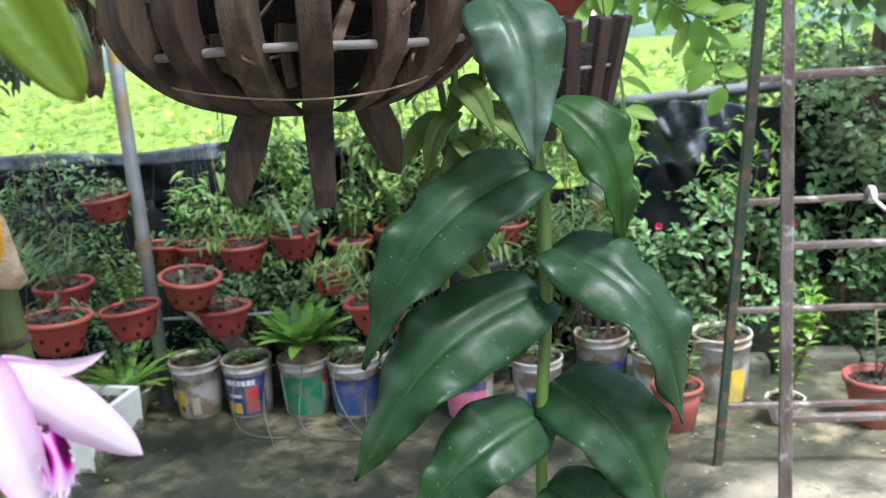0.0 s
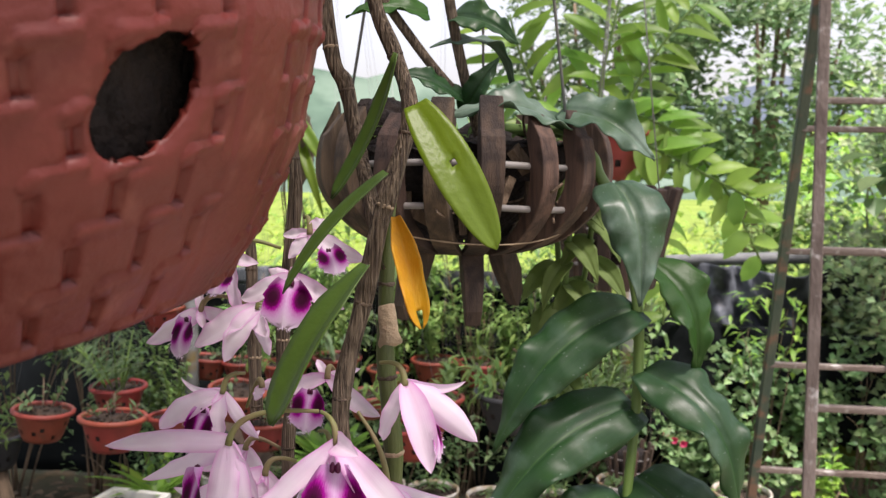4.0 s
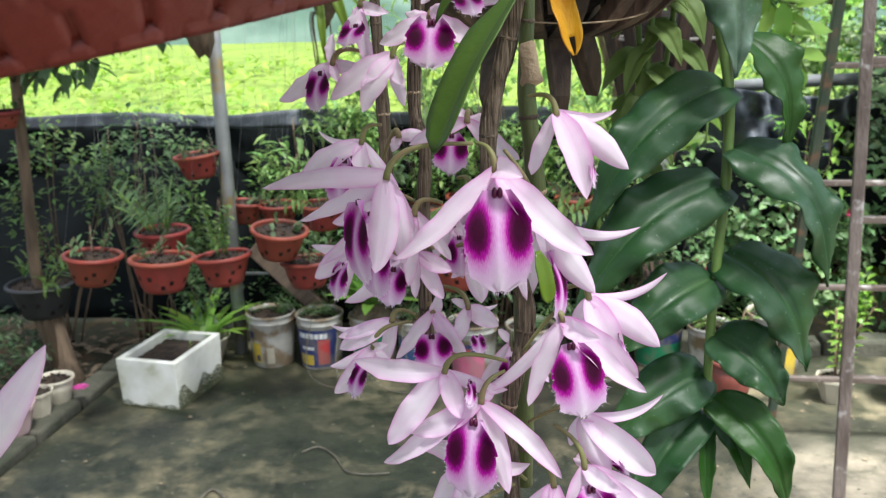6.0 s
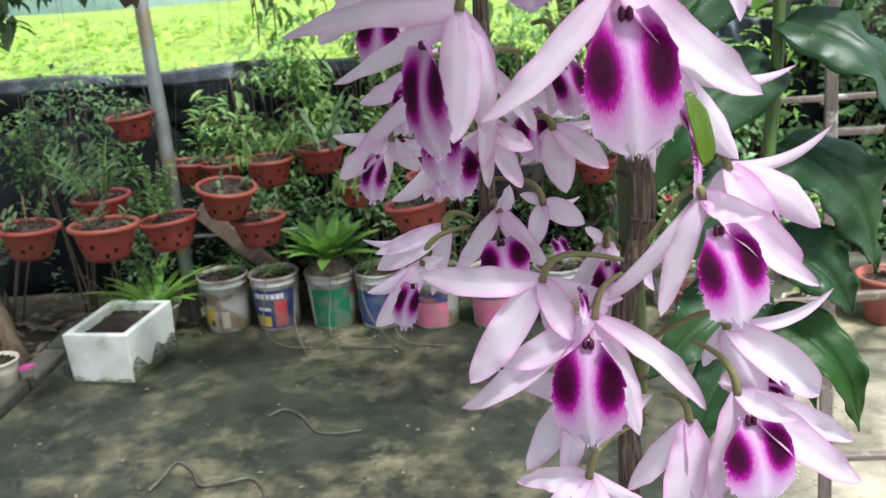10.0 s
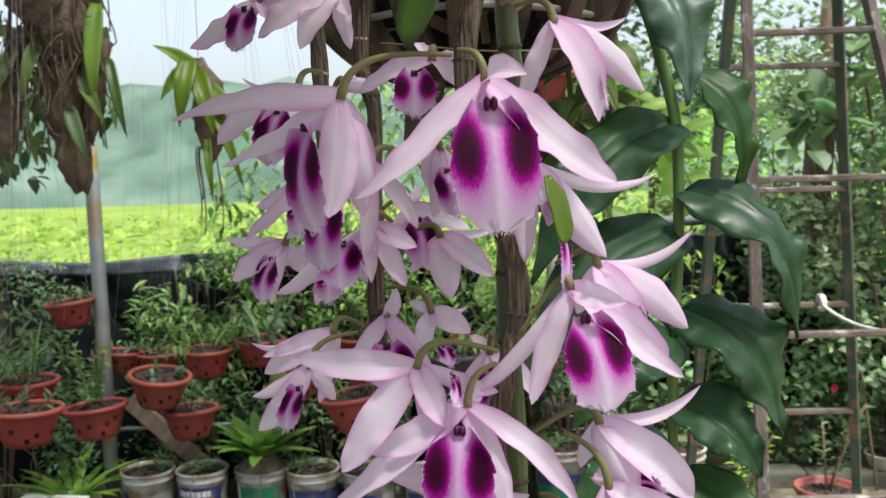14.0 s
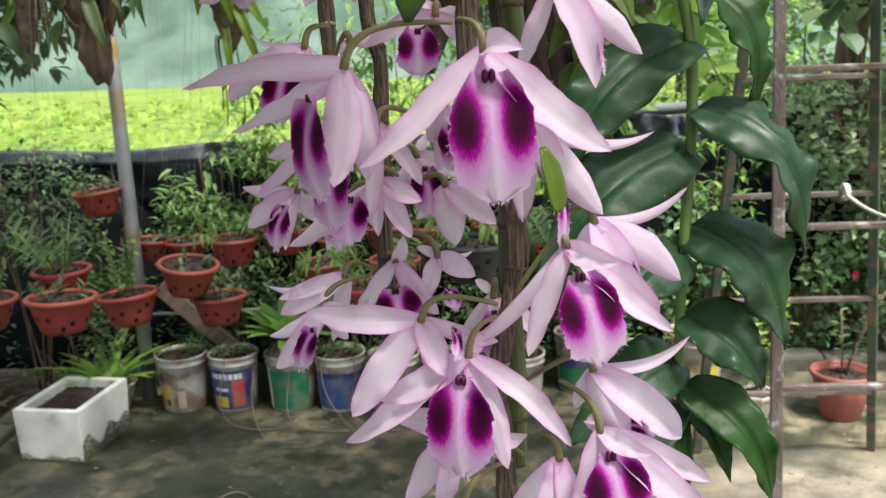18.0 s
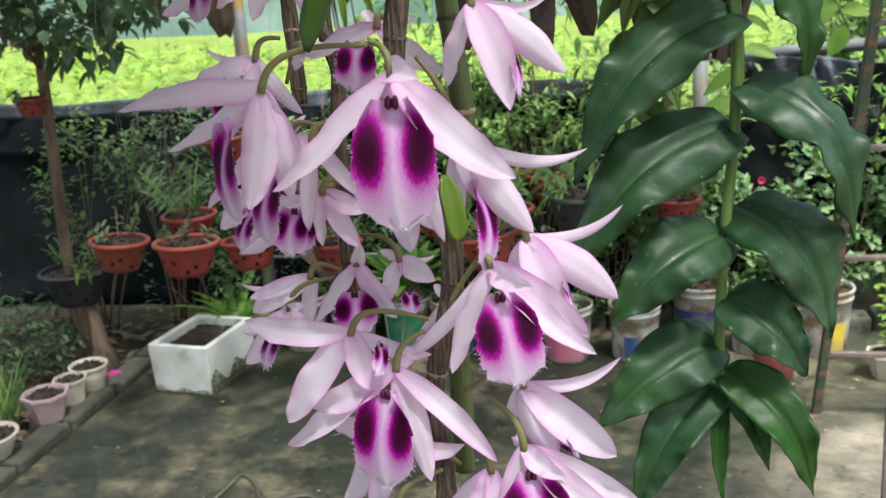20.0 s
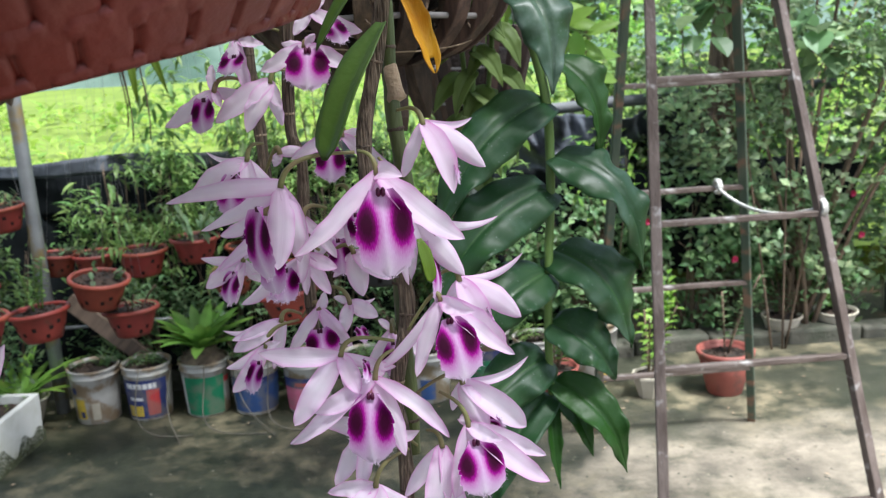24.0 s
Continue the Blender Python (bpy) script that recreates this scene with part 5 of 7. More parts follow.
# ---- foreground: blades for petals and leaves ----
def blade(base, tip, W, nrm, arch=0.1, cup=0.3, prof="leaf", curl=0.0, wave=0.0, nu=14, nv=6, seed=0, hole=None, bow=(0, 0, 0), twist=0.0, sickle=0.0, notch=0.0):
    """A curved blade from base to tip. nrm: the way its face looks; arch bows it that way, cup folds its edges, curl lifts the tip."""
    base, tip, nrm = Vector(base), Vector(tip), Vector(nrm).normalized()
    ax = tip - base
    L = ax.length
    d = ax / L
    nrm = (nrm - d * nrm.dot(d)).normalized()
    side = d.cross(nrm)
    b = Build()
    bow = Vector(bow)

    def fn(u, v):
        c = base + ax * u + bow * (L * math.sin(math.pi * u ** 0.8)) + nrm * (arch * L * math.sin(math.pi * u)) + Vector((0, 0, 1)) * (curl * L * (u ** 3 - u))
        s = 2 * v - 1
        if prof == "leaf":
            w = max(0.012, (u + 0.03) ** 0.38 * (1 - u) ** 0.98 / 0.50) if u < 0.985 else 0.012
        elif prof == "strap":
            w = min(1, 0.35 + 2.2 * u) * max(0.03, 1 - max(0, (u - 0.72) / 0.28) ** 2.2) ** 0.5
        elif prof == "lance":
            w = max(0.03, (u + 0.1) ** 0.55 * (1.0 - u) ** 0.55 / 0.56)
        elif prof == "petal":
            w = max(0.02, (u + 0.06) ** 0.62 * (1.0 - u) ** 0.72 / 0.43)
        else:
            w = max(0.02, (u + 0.2) ** 0.5 * (1 - u) ** 0.62 / 0.64)
        w *= W * 0.5
        ed = wave * W * (math.sin(u * (11 if prof == "leaf" else 17) + seed + (1.3 if s > 0 else 0)) + 0.5 * math.sin(u * 29 + 2 * seed - s)) * abs(s) ** 2 * (0.4 + 0.6 * math.sin(math.pi * u))
        tw = twist * (u - 0.3) * s * w
        return c + side * (w * s * math.cos(twist * (u - 0.3))) + nrm * tw + side * (sickle * L * u * (1 - u)) + nrm * (cup * w * (s * s) - (0.24 if prof == "leaf" else 0.12) * w * math.exp(-(s / (0.12 if prof == "leaf" else 0.16)) ** 2) + ed)
    b.grid(fn, nu, nv)
    if notch:
        b.f = [q for k, q in enumerate(b.f) if not ((k // nv + 0.5) / nu > 1 - notch and abs((k % nv + 0.5) / nv - 0.42) < 0.14)]
    if hole:
        hu, hv = hole
        b.f.pop(int(hu * nu) * nv + int(hv * nv))
    return b


def lip_blade(base, tip, W, yaw):
    base, tip = Vector(base), Vector(tip)
    ax = tip - base
    L = ax.length
    d = ax / L
    nrm = Vector((math.sin(radians(yaw)), -math.cos(radians(yaw)), 0.15))
    nrm = (nrm - d * nrm.dot(d)).normalized()
    side = d.cross(nrm)
    r = random.Random(int(abs(base.x) * 1e5) + int(W))
    b, nu, nv = Build(), 20, 18

    def fn(u, v):
        s = 2 * v - 1
        w = 0.42 + 0.58 * math.sin(math.pi * 0.5 * min(1, u * 2.4)) ** 1.1
        w *= max(0.0, 1 - max(0, (u - 0.5) / 0.5) ** 3.6) ** 0.5
        w = max(w, 0.2) * W * 0.49
        roll = (1 - u) ** 2.2
        c = base + ax * u + nrm * (0.16 * L * math.sin(math.pi * u * 0.9))
        fringe = (r.random() - 0.5) * 0.0014 if (v in (0, 1) or u > 0.96) else 0
        a = s * (0.5 + 1.4 * roll)
        x = math.sin(a) / max(0.5, math.sin(0.5 + 1.4 * roll) if 0.5 + 1.4 * roll < 1.57 else 1)
        ridge = 0.05 * math.exp(-(s / 0.16) ** 2)
        return c + side * (w * x + fringe * (1 if s > 0 else -1)) + nrm * (w * (1 - math.cos(a)) * (1.1 * roll - 0.5 * (1 - roll)) + ridge * w) + d * fringe
    b.grid(fn, nu, nv)
    return b, nu, nv


def uv_mesh(b, nu, nv, name, mat):
    """The grid's mesh with u across and v along; what lies past the grid takes the tip's edge."""
    me = b.mesh(name, mat)
    uvl = me.uv_layers.new(name="UVMap")
    for lp in me.loops:
        i, j = divmod(lp.vertex_index, nv + 1)
        uvl.data[lp.index].uv = (j / nv, i / nu) if i <= nu else (0.5, 1.0)
    return me


def lip_mesh(base, tip, W, yaw):
    b, nu, nv = lip_blade(base, tip, W, yaw)
    r = random.Random(int(W * 1e5))
    centre = Vector(base).lerp(Vector(tip), 0.5)
    rim = [(i, j) for j in (0, nv) for i in range(7, nu)] + [(nu, j) for j in range(nv + 1)]
    for i, j in rim:
        p = Vector(b.v[i * (nv + 1) + j])
        d = (p - centre).normalized()
        for k in range(3):
            q = p + rdir(r) * 0.0006
            e = rdir(r) * 0.35
            b.add([q - e.cross(d) * 0.0004, q + e.cross(d) * 0.0004, q + (d + e) * r.uniform(0.0008, 0.0016)], [(0, 1, 2)])
    return uv_mesh(b, nu, nv, "lip", LIP)


CANE_NODE = material("dark_cane_joint", (0.12, 0.085, 0.055), (0.05, 0.035, 0.022), 90, 0.75, 0.5, 200)
COLUMN = material("maroon_column", (0.05, 0.0, 0.02), (0.09, 0.002, 0.04), 160, 0.45, 0.05)
KIND = {"b": ("petal", 0.0155, "petal", 0.08, 0.25, 0.0, 0.06), "n": ("petal", 0.0098, "petal", 0.1, 0.5, 0.0, 0.08), "p": ("petal", 0.0132, "petal", 0.09, 0.42, 0.0, 0.075), "s": ("sepal", 0.011, "sepal", 0.08, 0.5, 0.0, 0.07), "d": ("sepal", 0.016, "petal", 0.12, -0.5, 0.0, 0.03), "w": ("petal", 0.0172, "petal", 0.14, -0.55, 0.0, 0.03), "c": ("sepal", 0.0068, "sepal", 0.02, 0.6, 0.34, 0.02)}


def flower(plant, neck, node, segments, lip):
    """One nodding orchid flower: pedicel and ovary from the cane's node, petals, sepals and lip; offsets in millimetres from the neck."""
    n, o = Vector(neck), Vector(node)
    span = (n - o).length
    hook = Vector((0, 0, 0.005 + 0.16 * span))
    pts = curve(o, o.lerp(n, 0.45) + hook * 0.6, n + (o - n) * 0.06 + hook * 1.3, n + Vector((0, 0, -0.001)), 16)
    fl = part("flower", Build().tube(pts, [0.0009 + 0.0008 * (i / 16) ** 1.5 for i in range(17)], 10), PEDICEL, plant)
    seed = int(abs(n.x * 7919 + n.z * 104729) * 100) % 1000
    r = random.Random(seed)
    for k, (kind, x, y, z) in enumerate(segments):
        name, W, prof, arch, cup, curl, wave = KIND[kind]
        v = Vector((x, y, z)) / 1000
        out = Vector((v.x * 0.5 + r.uniform(-0.012, 0.012), -0.02, max(0.0, v.z) * 0.5 + 0.012 if kind != "p" else 0.006))
        b = blade(n, n + v, W * r.uniform(0.82, 1.05) * min(1.1, 0.42 + v.length / 0.08), out + Vector((0, -0.02, 0.0)), arch + r.uniform(-0.05, 0.07), (cup if r.random() < 0.6 else -cup) * r.uniform(0.6, 1.3), prof, curl + (r.uniform(-0.06, 0.2) if kind in "bnp" else 0.0), wave * 1.3, 18, 8, seed + k, twist=r.uniform(-0.9, 0.9) * (0.25 if kind in "bdw" else 1.0), sickle=r.uniform(-0.12, 0.12))
        part(name, uv_mesh(b, 18, 8, name, PETAL), None, fl)
    if lip:
        (bx, by, bz), (tx, ty, tz), W, yaw = lip
        B, T = n + Vector((bx, by, bz)) / 1000, n + Vector((tx, ty, tz)) / 1000
        part("lip", lip_mesh(B, T, W / 1000, yaw), None, fl)
        c = Build()
        f = Vector((math.sin(radians(yaw)), -math.cos(radians(yaw)), 0))
        sd = Vector((math.cos(radians(yaw)), math.sin(radians(yaw)), 0))
        w = W / 1000
        for s in (-1, 1):
            p = B + f * (0.1 * w) + sd * (s * 0.04 * w) - Vector((0, 0, 0.01 * w))
            c.tube([p + Vector((0, 0, 0.06 * w)), p + Vector((0, 0, 0.03 * w)) + f * 0.001, p - Vector((0, 0, 0.05 * w)) + f * 0.001, p - Vector((0, 0, 0.08 * w))], [0.02 * w, 0.042 * w, 0.042 * w, 0.02 * w], 8)
        part("column", c, COLUMN, fl)
    return fl


def cane(plant, pts, r, mat, nodes, label, ring=None):
    """A jointed orchid cane through the points; a thin collar at each node."""
    p = [Vector(q) for q in pts]
    path = []
    for i in range(len(p) - 1):
        a, b_, c, d = p[max(i - 1, 0)], p[i], p[i + 1], p[min(i + 2, len(p) - 1)]
        for k in range(8):
            t = k / 8
            path.append(0.5 * ((2 * b_) + (c - a) * t + (2 * a - 5 * b_ + 4 * c - d) * t * t + (3 * b_ - a - 3 * c + d) * t ** 3))
    path.append(p[-1])
    N = len(path)
    rad = [r * (0.62 + 0.38 * min(1, i / N * 2.2)) * (1 + 0.07 * math.sin(i * nodes * 2 * math.pi / N) + 0.04 * noise.noise((i * 0.7, r * 900, 0))) for i in range(N)]
    n = 30 if mat is CANE_OLD else 16
    b = Build().tube(path, rad, n)
    if mat is CANE_OLD:
        for i in range(N):
            for k in range(n):
                a = 2 * math.pi * k / n
                g = 0.1 * noise.noise((3.2 * math.cos(a), 3.2 * math.sin(a), i * 0.05 + r * 500)) + 0.06 * (1 if (k * 7 + i // 9) % 3 else -1)
                v = Vector(b.v[i * n + k])
                b.v[i * n + k] = tuple(path[i] + (v - path[i]) * (1 + g))
    ob = part("cane", b, mat, plant, label)
    q = random.Random(int(r * 1e5))
    for k in range(nodes):
        i = int((k + 0.5) * N / nodes)
        d = (path[min(i + 1, N - 1)] - path[max(i - 1, 0)]).normalized()
        c = path[i]
        b = Build().tube([c - d * r * 0.22, c - d * r * 0.08, c + d * r * 0.08, c + d * r * 0.22], [rad[i] * 1.02, rad[i] * 1.1, rad[i] * 1.08, rad[i] * 1.02], 14)
        b.v = [tuple(Vector(v) + rdir(q) * r * 0.07) for v in b.v]
        part("node", b, ring or (CANE_NODE if k % 3 else SHEATH), ob)
    return ob


def build_spray():
    plant = thing("orchid", (0, 0, 0), "drooping lilac orchid spray with purple-eyed lips on bare canes", "orchid")
    cane(plant, [(-0.075, 0.355, 1.71), (-0.05, 0.38, 1.766), (-0.025, 0.405, 1.778), (-0.008, 0.426, 1.745), (-0.002, 0.429, 1.7), (0.003, 0.428, 1.656), (0.013, 0.428, 1.631), (0.021, 0.425, 1.605), (0.015, 0.420, 1.577), (0.008, 0.418, 1.551), (0.001, 0.417, 1.516), (-0.007, 0.414, 1.482), (-0.008, 0.411, 1.455), (-0.003, 0.410, 1.432), (0.005, 0.410, 1.407), (0.010, 0.410, 1.384), (0.006, 0.408, 1.358), (0.000, 0.406, 1.329), (0.002, 0.404, 1.304), (0.003, 0.402, 1.281), (0.002, 0.400, 1.255)], 0.0041, CANE_OLD, 15, "grey-brown striated old orchid cane")
    cane(plant, [(-0.09, 0.37, 1.71), (-0.09, 0.41, 1.772), (-0.08, 0.452, 1.778), (-0.068, 0.478, 1.72), (-0.058, 0.475, 1.65), (-0.049, 0.470, 1.590), (-0.046, 0.468, 1.564), (-0.051, 0.466, 1.510), (-0.052, 0.465, 1.476), (-0.047, 0.462, 1.457), (-0.048, 0.460, 1.430), (-0.048, 0.460, 1.399), (-0.049, 0.460, 1.374), (-0.048, 0.460, 1.352), (-0.049, 0.458, 1.330)], 0.0034, CANE_OLD, 12, "thin grey-brown striated orchid cane")
    cane(plant, [(-0.065, 0.365, 1.71), (-0.06, 0.4, 1.77), (-0.045, 0.435, 1.776), (-0.036, 0.456, 1.72), (-0.023, 0.450, 1.637), (-0.016, 0.452, 1.619), (-0.010, 0.450, 1.594), (-0.002, 0.440, 1.569), (0.009, 0.433, 1.53)], 0.0036, CANE_OLD, 7, "brown striated cane over the pot rim")
    cane(plant, [(-0.075, 0.480, 1.554), (-0.074, 0.480, 1.517), (-0.072, 0.478, 1.479), (-0.071, 0.478, 1.440)], 0.0034, CANE_OLD, 5, "thin dry orchid cane")
    cane(plant, [(0.016, 0.435, 1.588), (0.010, 0.435, 1.561), (0.009, 0.433, 1.523), (0.009, 0.432, 1.489), (0.012, 0.431, 1.459), (0.014, 0.430, 1.428), (0.007, 0.428, 1.388), (0.008, 0.422, 1.324), (0.008, 0.420, 1.284)], 0.0046, CANE_GREEN, 6, "plump olive-green young cane")
    sh = Build().tube([(0.0092, 0.432, 1.512), (0.0098, 0.432, 1.506), (0.0105, 0.432, 1.500), (0.0115, 0.431, 1.494)], [0.0040, 0.0045, 0.0050, 0.0060], 18)
    sh.v = [tuple(Vector(v) + Vector((0, 0, 0.004 * noise.noise(Vector(v) * 260)))) for v in sh.v]
    part("sheath", sh, SHEATH, plant, "torn papery tan sheath")

    def leaf(base, tip, W, nrm, mat, label, **kw):
        ob = part("leaf", blade(base, tip, W, nrm, **kw), mat, plant, label)
        solidify(ob, 0.0006)
    leaf((0.027, 0.400, 1.607), (0.065, 0.385, 1.546), 0.022, (0.25, -1, 0.2), LEAF_YELLOWGREEN, "yellow-green leaf with a bite hole", arch=0.06, cup=0.15, prof="lance", nu=24, nv=8, hole=(0.45, 0.45))
    leaf((0.017, 0.410, 1.557), (0.032, 0.395, 1.509), 0.0115, (0.3, -1, 0.2), LEAF_YELLOW, "withering orange-yellow leaf", arch=0.05, cup=0.6, prof="strap", wave=0.1, nu=26, nv=10, notch=0.14, twist=0.5)
    leaf((0.015, 0.400, 1.577), (-0.028, 0.385, 1.524), 0.013, (-0.5, -0.5, 0.9), LEAF_OLIVE, "narrow olive-green leaf", arch=0.05, cup=0.3, prof="lance")
    leaf((0.006, 0.400, 1.536), (-0.027, 0.365, 1.471), 0.0205, (-0.8, -0.85, 0.15), LEAF_OLIVE, "smooth olive-green leaf with a rounded tip", arch=0.06, cup=0.25, prof="strap")
    leaf((0.015, 0.420, 1.631), (-0.015, 0.420, 1.564), 0.009, (-0.5, -0.8, 0.5), LEAF_OLIVE, "thin pale green leaf", arch=-0.06, cup=0.3, prof="strap")
    leaf((0.017, 0.365, 1.428), (0.022, 0.360, 1.406), 0.0075, (0.5, -0.8, 0), LEAF_YELLOWGREEN, "small fresh green leaf", arch=0.06, cup=0.3, prof="strap")
    # opened flowers, from the middle of the spray to its foot, then its top
    flower(plant, (-0.002, 0.378, 1.461), (-0.011, 0.386, 1.472), [('n', -45, -8, -39), ('p', 43, -8, -36), ('d', 13, -16, 0), ('s', 13, 12, -64)], ((1, -4, -8), (3, -14, -51), 30, 4))
    flower(plant, (0.015, 0.408, 1.432), (-0.001, 0.416, 1.464), [('c', 49, 6, -5), ('w', 28, -2, -36), ('n', -7, 6, -45), ('w', 7, 2, -24)], ((5, -4, -15), (9, -14, -47), 16, 70))
    flower(plant, (-0.052, 0.382, 1.457), (-0.013, 0.390, 1.471), [('s', -60, 4, -6), ('s', -45, 10, -23), ('b', -4, -14, -41), ('p', 6, 4, -42), ('n', 10, 10, -29)], ((-10, -4, -10), (-7, -14, -45), 20, -45))
    flower(plant, (-0.045, 0.412, 1.433), (-0.032, 0.420, 1.437), [('s', -50, 4, -28), ('n', -3, -6, -35), ('c', -6, 4, -2), ('s', 17, 6, -25)], ((-14, -4, -10), (-16, -14, -38), 19, -35))
    flower(plant, (-0.047, 0.425, 1.409), (-0.039, 0.433, 1.410), [('n', -38, -2, -26), ('p', 18, 2, -9), ('n', 0, -6, -22), ('p', 13, 4, -25)], ((-10, -4, -6), (-11, -14, -23), 18, -15))
    flower(plant, (0.024, 0.400, 1.483), (0.011, 0.408, 1.490), [('c', 27, 4, 1), ('w', 33, 2, -26), ('w', 14, -12, -37), ('n', -12, 10, -30)], ((11, -4, -15), (16, -10, -31), 10, 75))
    flower(plant, (-0.021, 0.437, 1.475), (-0.019, 0.445, 1.476), [('p', -30, 0, -12), ('p', 26, 4, -20), ('s', 15, 8, 3), ('s', -7, 6, 7)], ((-7, -4, -6), (-7, -14, -24), 17, 0))
    flower(plant, (-0.044, 0.455, 1.368), (-0.055, 0.463, 1.361), [('n', -21, -4, -27), ('p', 5, -8, 13), ('p', 19, -6, -24), ('n', 13, 4, -19)], ((-0, -4, -12), (3, -14, -29), 21, 0))
    flower(plant, (-0.025, 0.462, 1.368), (-0.045, 0.470, 1.378), [('c', 16, 4, 1), ('b', 17, -4, -9), ('n', -10, 2, 4), ('p', -5, -6, -18)], ((4, -4, -15), (7, -14, -22), 9, 30))
    flower(plant, (-0.068, 0.458, 1.361), (-0.056, 0.466, 1.362), [('n', -31, -2, -10), ('p', -31, 0, -18), ('c', -37, 4, -5), ('s', -8, 4, -33)], None)
    flower(plant, (-0.078, 0.452, 1.347), (-0.057, 0.460, 1.360), [('p', -22, -6, -26), ('n', -26, 2, -13), ('n', 10, 4, -16), ('n', 10, -4, 4)], ((-3, -4, -8), (-8, -14, -24), 15, -40))
    flower(plant, (-0.029, 0.390, 1.360), (0.001, 0.398, 1.363), [('p', -45, 2, 4), ('b', -28, -6, -37), ('b', 9, -12, -19), ('n', 30, 10, -13), ('n', 5, 14, -31)], ((12, -4, -3), (13, -14, -11), 9, 60))
    flower(plant, (0.028, 0.392, 1.387), (0.009, 0.400, 1.368), [('n', -16, -8, -41), ('c', -42, 4, -39), ('n', 39, -6, -33), ('p', 36, 4, -30), ('p', 17, -14, -4)], ((3, -4, -10), (10, -14, -42), 25, 14))
    flower(plant, (0.040, 0.408, 1.393), (0.025, 0.416, 1.393), [('c', 37, 4, 12), ('w', 35, 4, -26), ('w', 15, -8, -32), ('n', -7, 8, -20)], ((12, -4, -17), (17, -14, -25), 10, 75))
    flower(plant, (-0.011, 0.387, 1.346), (-0.000, 0.395, 1.359), [('p', -35, -2, -17), ('n', -50, 4, -37), ('p', 14, -12, -42), ('n', 39, -4, -37), ('s', 5, 10, 1)], ((-2, -4, -7), (-3, -14, -43), 27, -16))
    flower(plant, (0.038, 0.396, 1.336), (0.011, 0.404, 1.328), [('c', 38, 2, 12), ('w', 36, 4, -32), ('w', 13, -8, -27), ('n', -6, 10, -21)], ((11, -4, -22), (20, -14, -22), 7, 75))
    flower(plant, (0.039, 0.382, 1.316), (0.024, 0.390, 1.334), [('b', -10, -6, -41), ('p', 17, -14, -4), ('p', 44, -4, -36), ('n', 44, 6, -25), ('n', -2, 12, 2)], ((2, -4, -7), (6, -14, -36), 27, 16))
    flower(plant, (-0.017, 0.392, 1.313), (0.010, 0.400, 1.298), [('p', -30, 2, 10), ('b', -21, -4, -30), ('p', -7, -8, -33), ('n', 29, 10, -7)], None)
    flower(plant, (-0.015, 0.380, 1.285), (0.005, 0.388, 1.302), [('p', -27, 2, -3), ('b', 7, -6, -26), ('p', -20, -8, -23), ('n', 21, 8, -16)], ((-5, -4, -7), (-10, -14, -19), 12, 0))
    flower(plant, (0.024, 0.392, 1.300), (0.016, 0.400, 1.307), [('p', -23, 2, -31), ('b', -11, -8, -49), ('p', 7, 2, -50)], None)
    flower(plant, (-0.093, 0.455, 1.503), (-0.071, 0.463, 1.506), [('p', -30, 0, -19), ('n', 4, -6, -9), ('p', 20, 4, -4), ('n', -1, 8, 15)], ((-4, -4, -4), (-5, -14, -22), 17, -30))
    flower(plant, (-0.059, 0.445, 1.507), (-0.047, 0.453, 1.511), [('b', -33, -2, -21), ('b', -15, -8, -27), ('p', 5, -4, -14), ('n', 4, 6, -26)], None)
    flower(plant, (-0.037, 0.428, 1.526), (-0.029, 0.436, 1.509), [('b', -25, 0, -12), ('p', 27, -2, -15), ('n', 7, -10, 6), ('n', -13, 6, 2)], ((2, -4, -2), (1, -14, -23), 24, 0))
    flower(plant, (-0.034, 0.452, 1.545), (-0.039, 0.460, 1.552), [('b', 29, 0, -13), ('p', -10, -4, -13), ('n', -15, 4, -2), ('p', 8, 6, 6)], ((10, -4, -8), (17, -14, -19), 15, 30))
    flower(plant, (-0.078, 0.460, 1.532), (-0.054, 0.468, 1.535), [('p', 16, -4, -4), ('b', -5, -6, -16), ('n', 5, 2, -32)], ((0, -4, -10), (-4, -14, -20), 18, -30))
    flower(plant, (-0.076, 0.440, 1.464), (-0.067, 0.448, 1.472), [('c', -23, 2, 6), ('p', -34, 0, -21), ('p', 2, -10, -25), ('n', 18, 2, -24)], ((-7, -4, -8), (-9, -14, -30), 18, -18))
    flower(plant, (-0.058, 0.448, 1.466), (-0.069, 0.456, 1.452), [('p', -4, 0, -8), ('p', 14, 4, -0)], None)
    flower(plant, (-0.019, 0.436, 1.439), (-0.027, 0.444, 1.445), [('n', -3, -4, -28), ('p', 14, 2, -29), ('b', -5, -8, -15)], ((2, -4, -9), (6, -14, -27), 15, 20))
    flower(plant, (-0.072, 0.462, 1.428), (-0.049, 0.465, 1.425), [('p', -28, 0, -12), ('n', -14, -6, -26), ('p', 10, 2, -20), ('n', 6, 6, 8)], ((-4, -4, -5), (-7, -12, -24), 16, -30))
    flower(plant, (-0.033, 0.466, 1.414), (-0.047, 0.466, 1.412), [('p', 26, 0, -10), ('n', 8, -6, -28), ('p', -14, 2, -20), ('n', 4, 6, 9)], ((3, -4, -5), (5, -12, -25), 16, 20))
    flower(plant, (-0.064, 0.468, 1.396), (-0.049, 0.466, 1.398), [('n', -30, -2, -6), ('p', -12, -6, -24), ('n', 12, 2, -16), ('c', -20, 4, 2)], ((-2, -4, -5), (-5, -12, -22), 14, -20))
    flower(plant, (-0.02, 0.455, 1.402), (-0.046, 0.462, 1.392), [('w', 22, -2, -18), ('w', 4, -8, -26), ('c', 26, 4, 4), ('n', -14, 4, -16)], None)
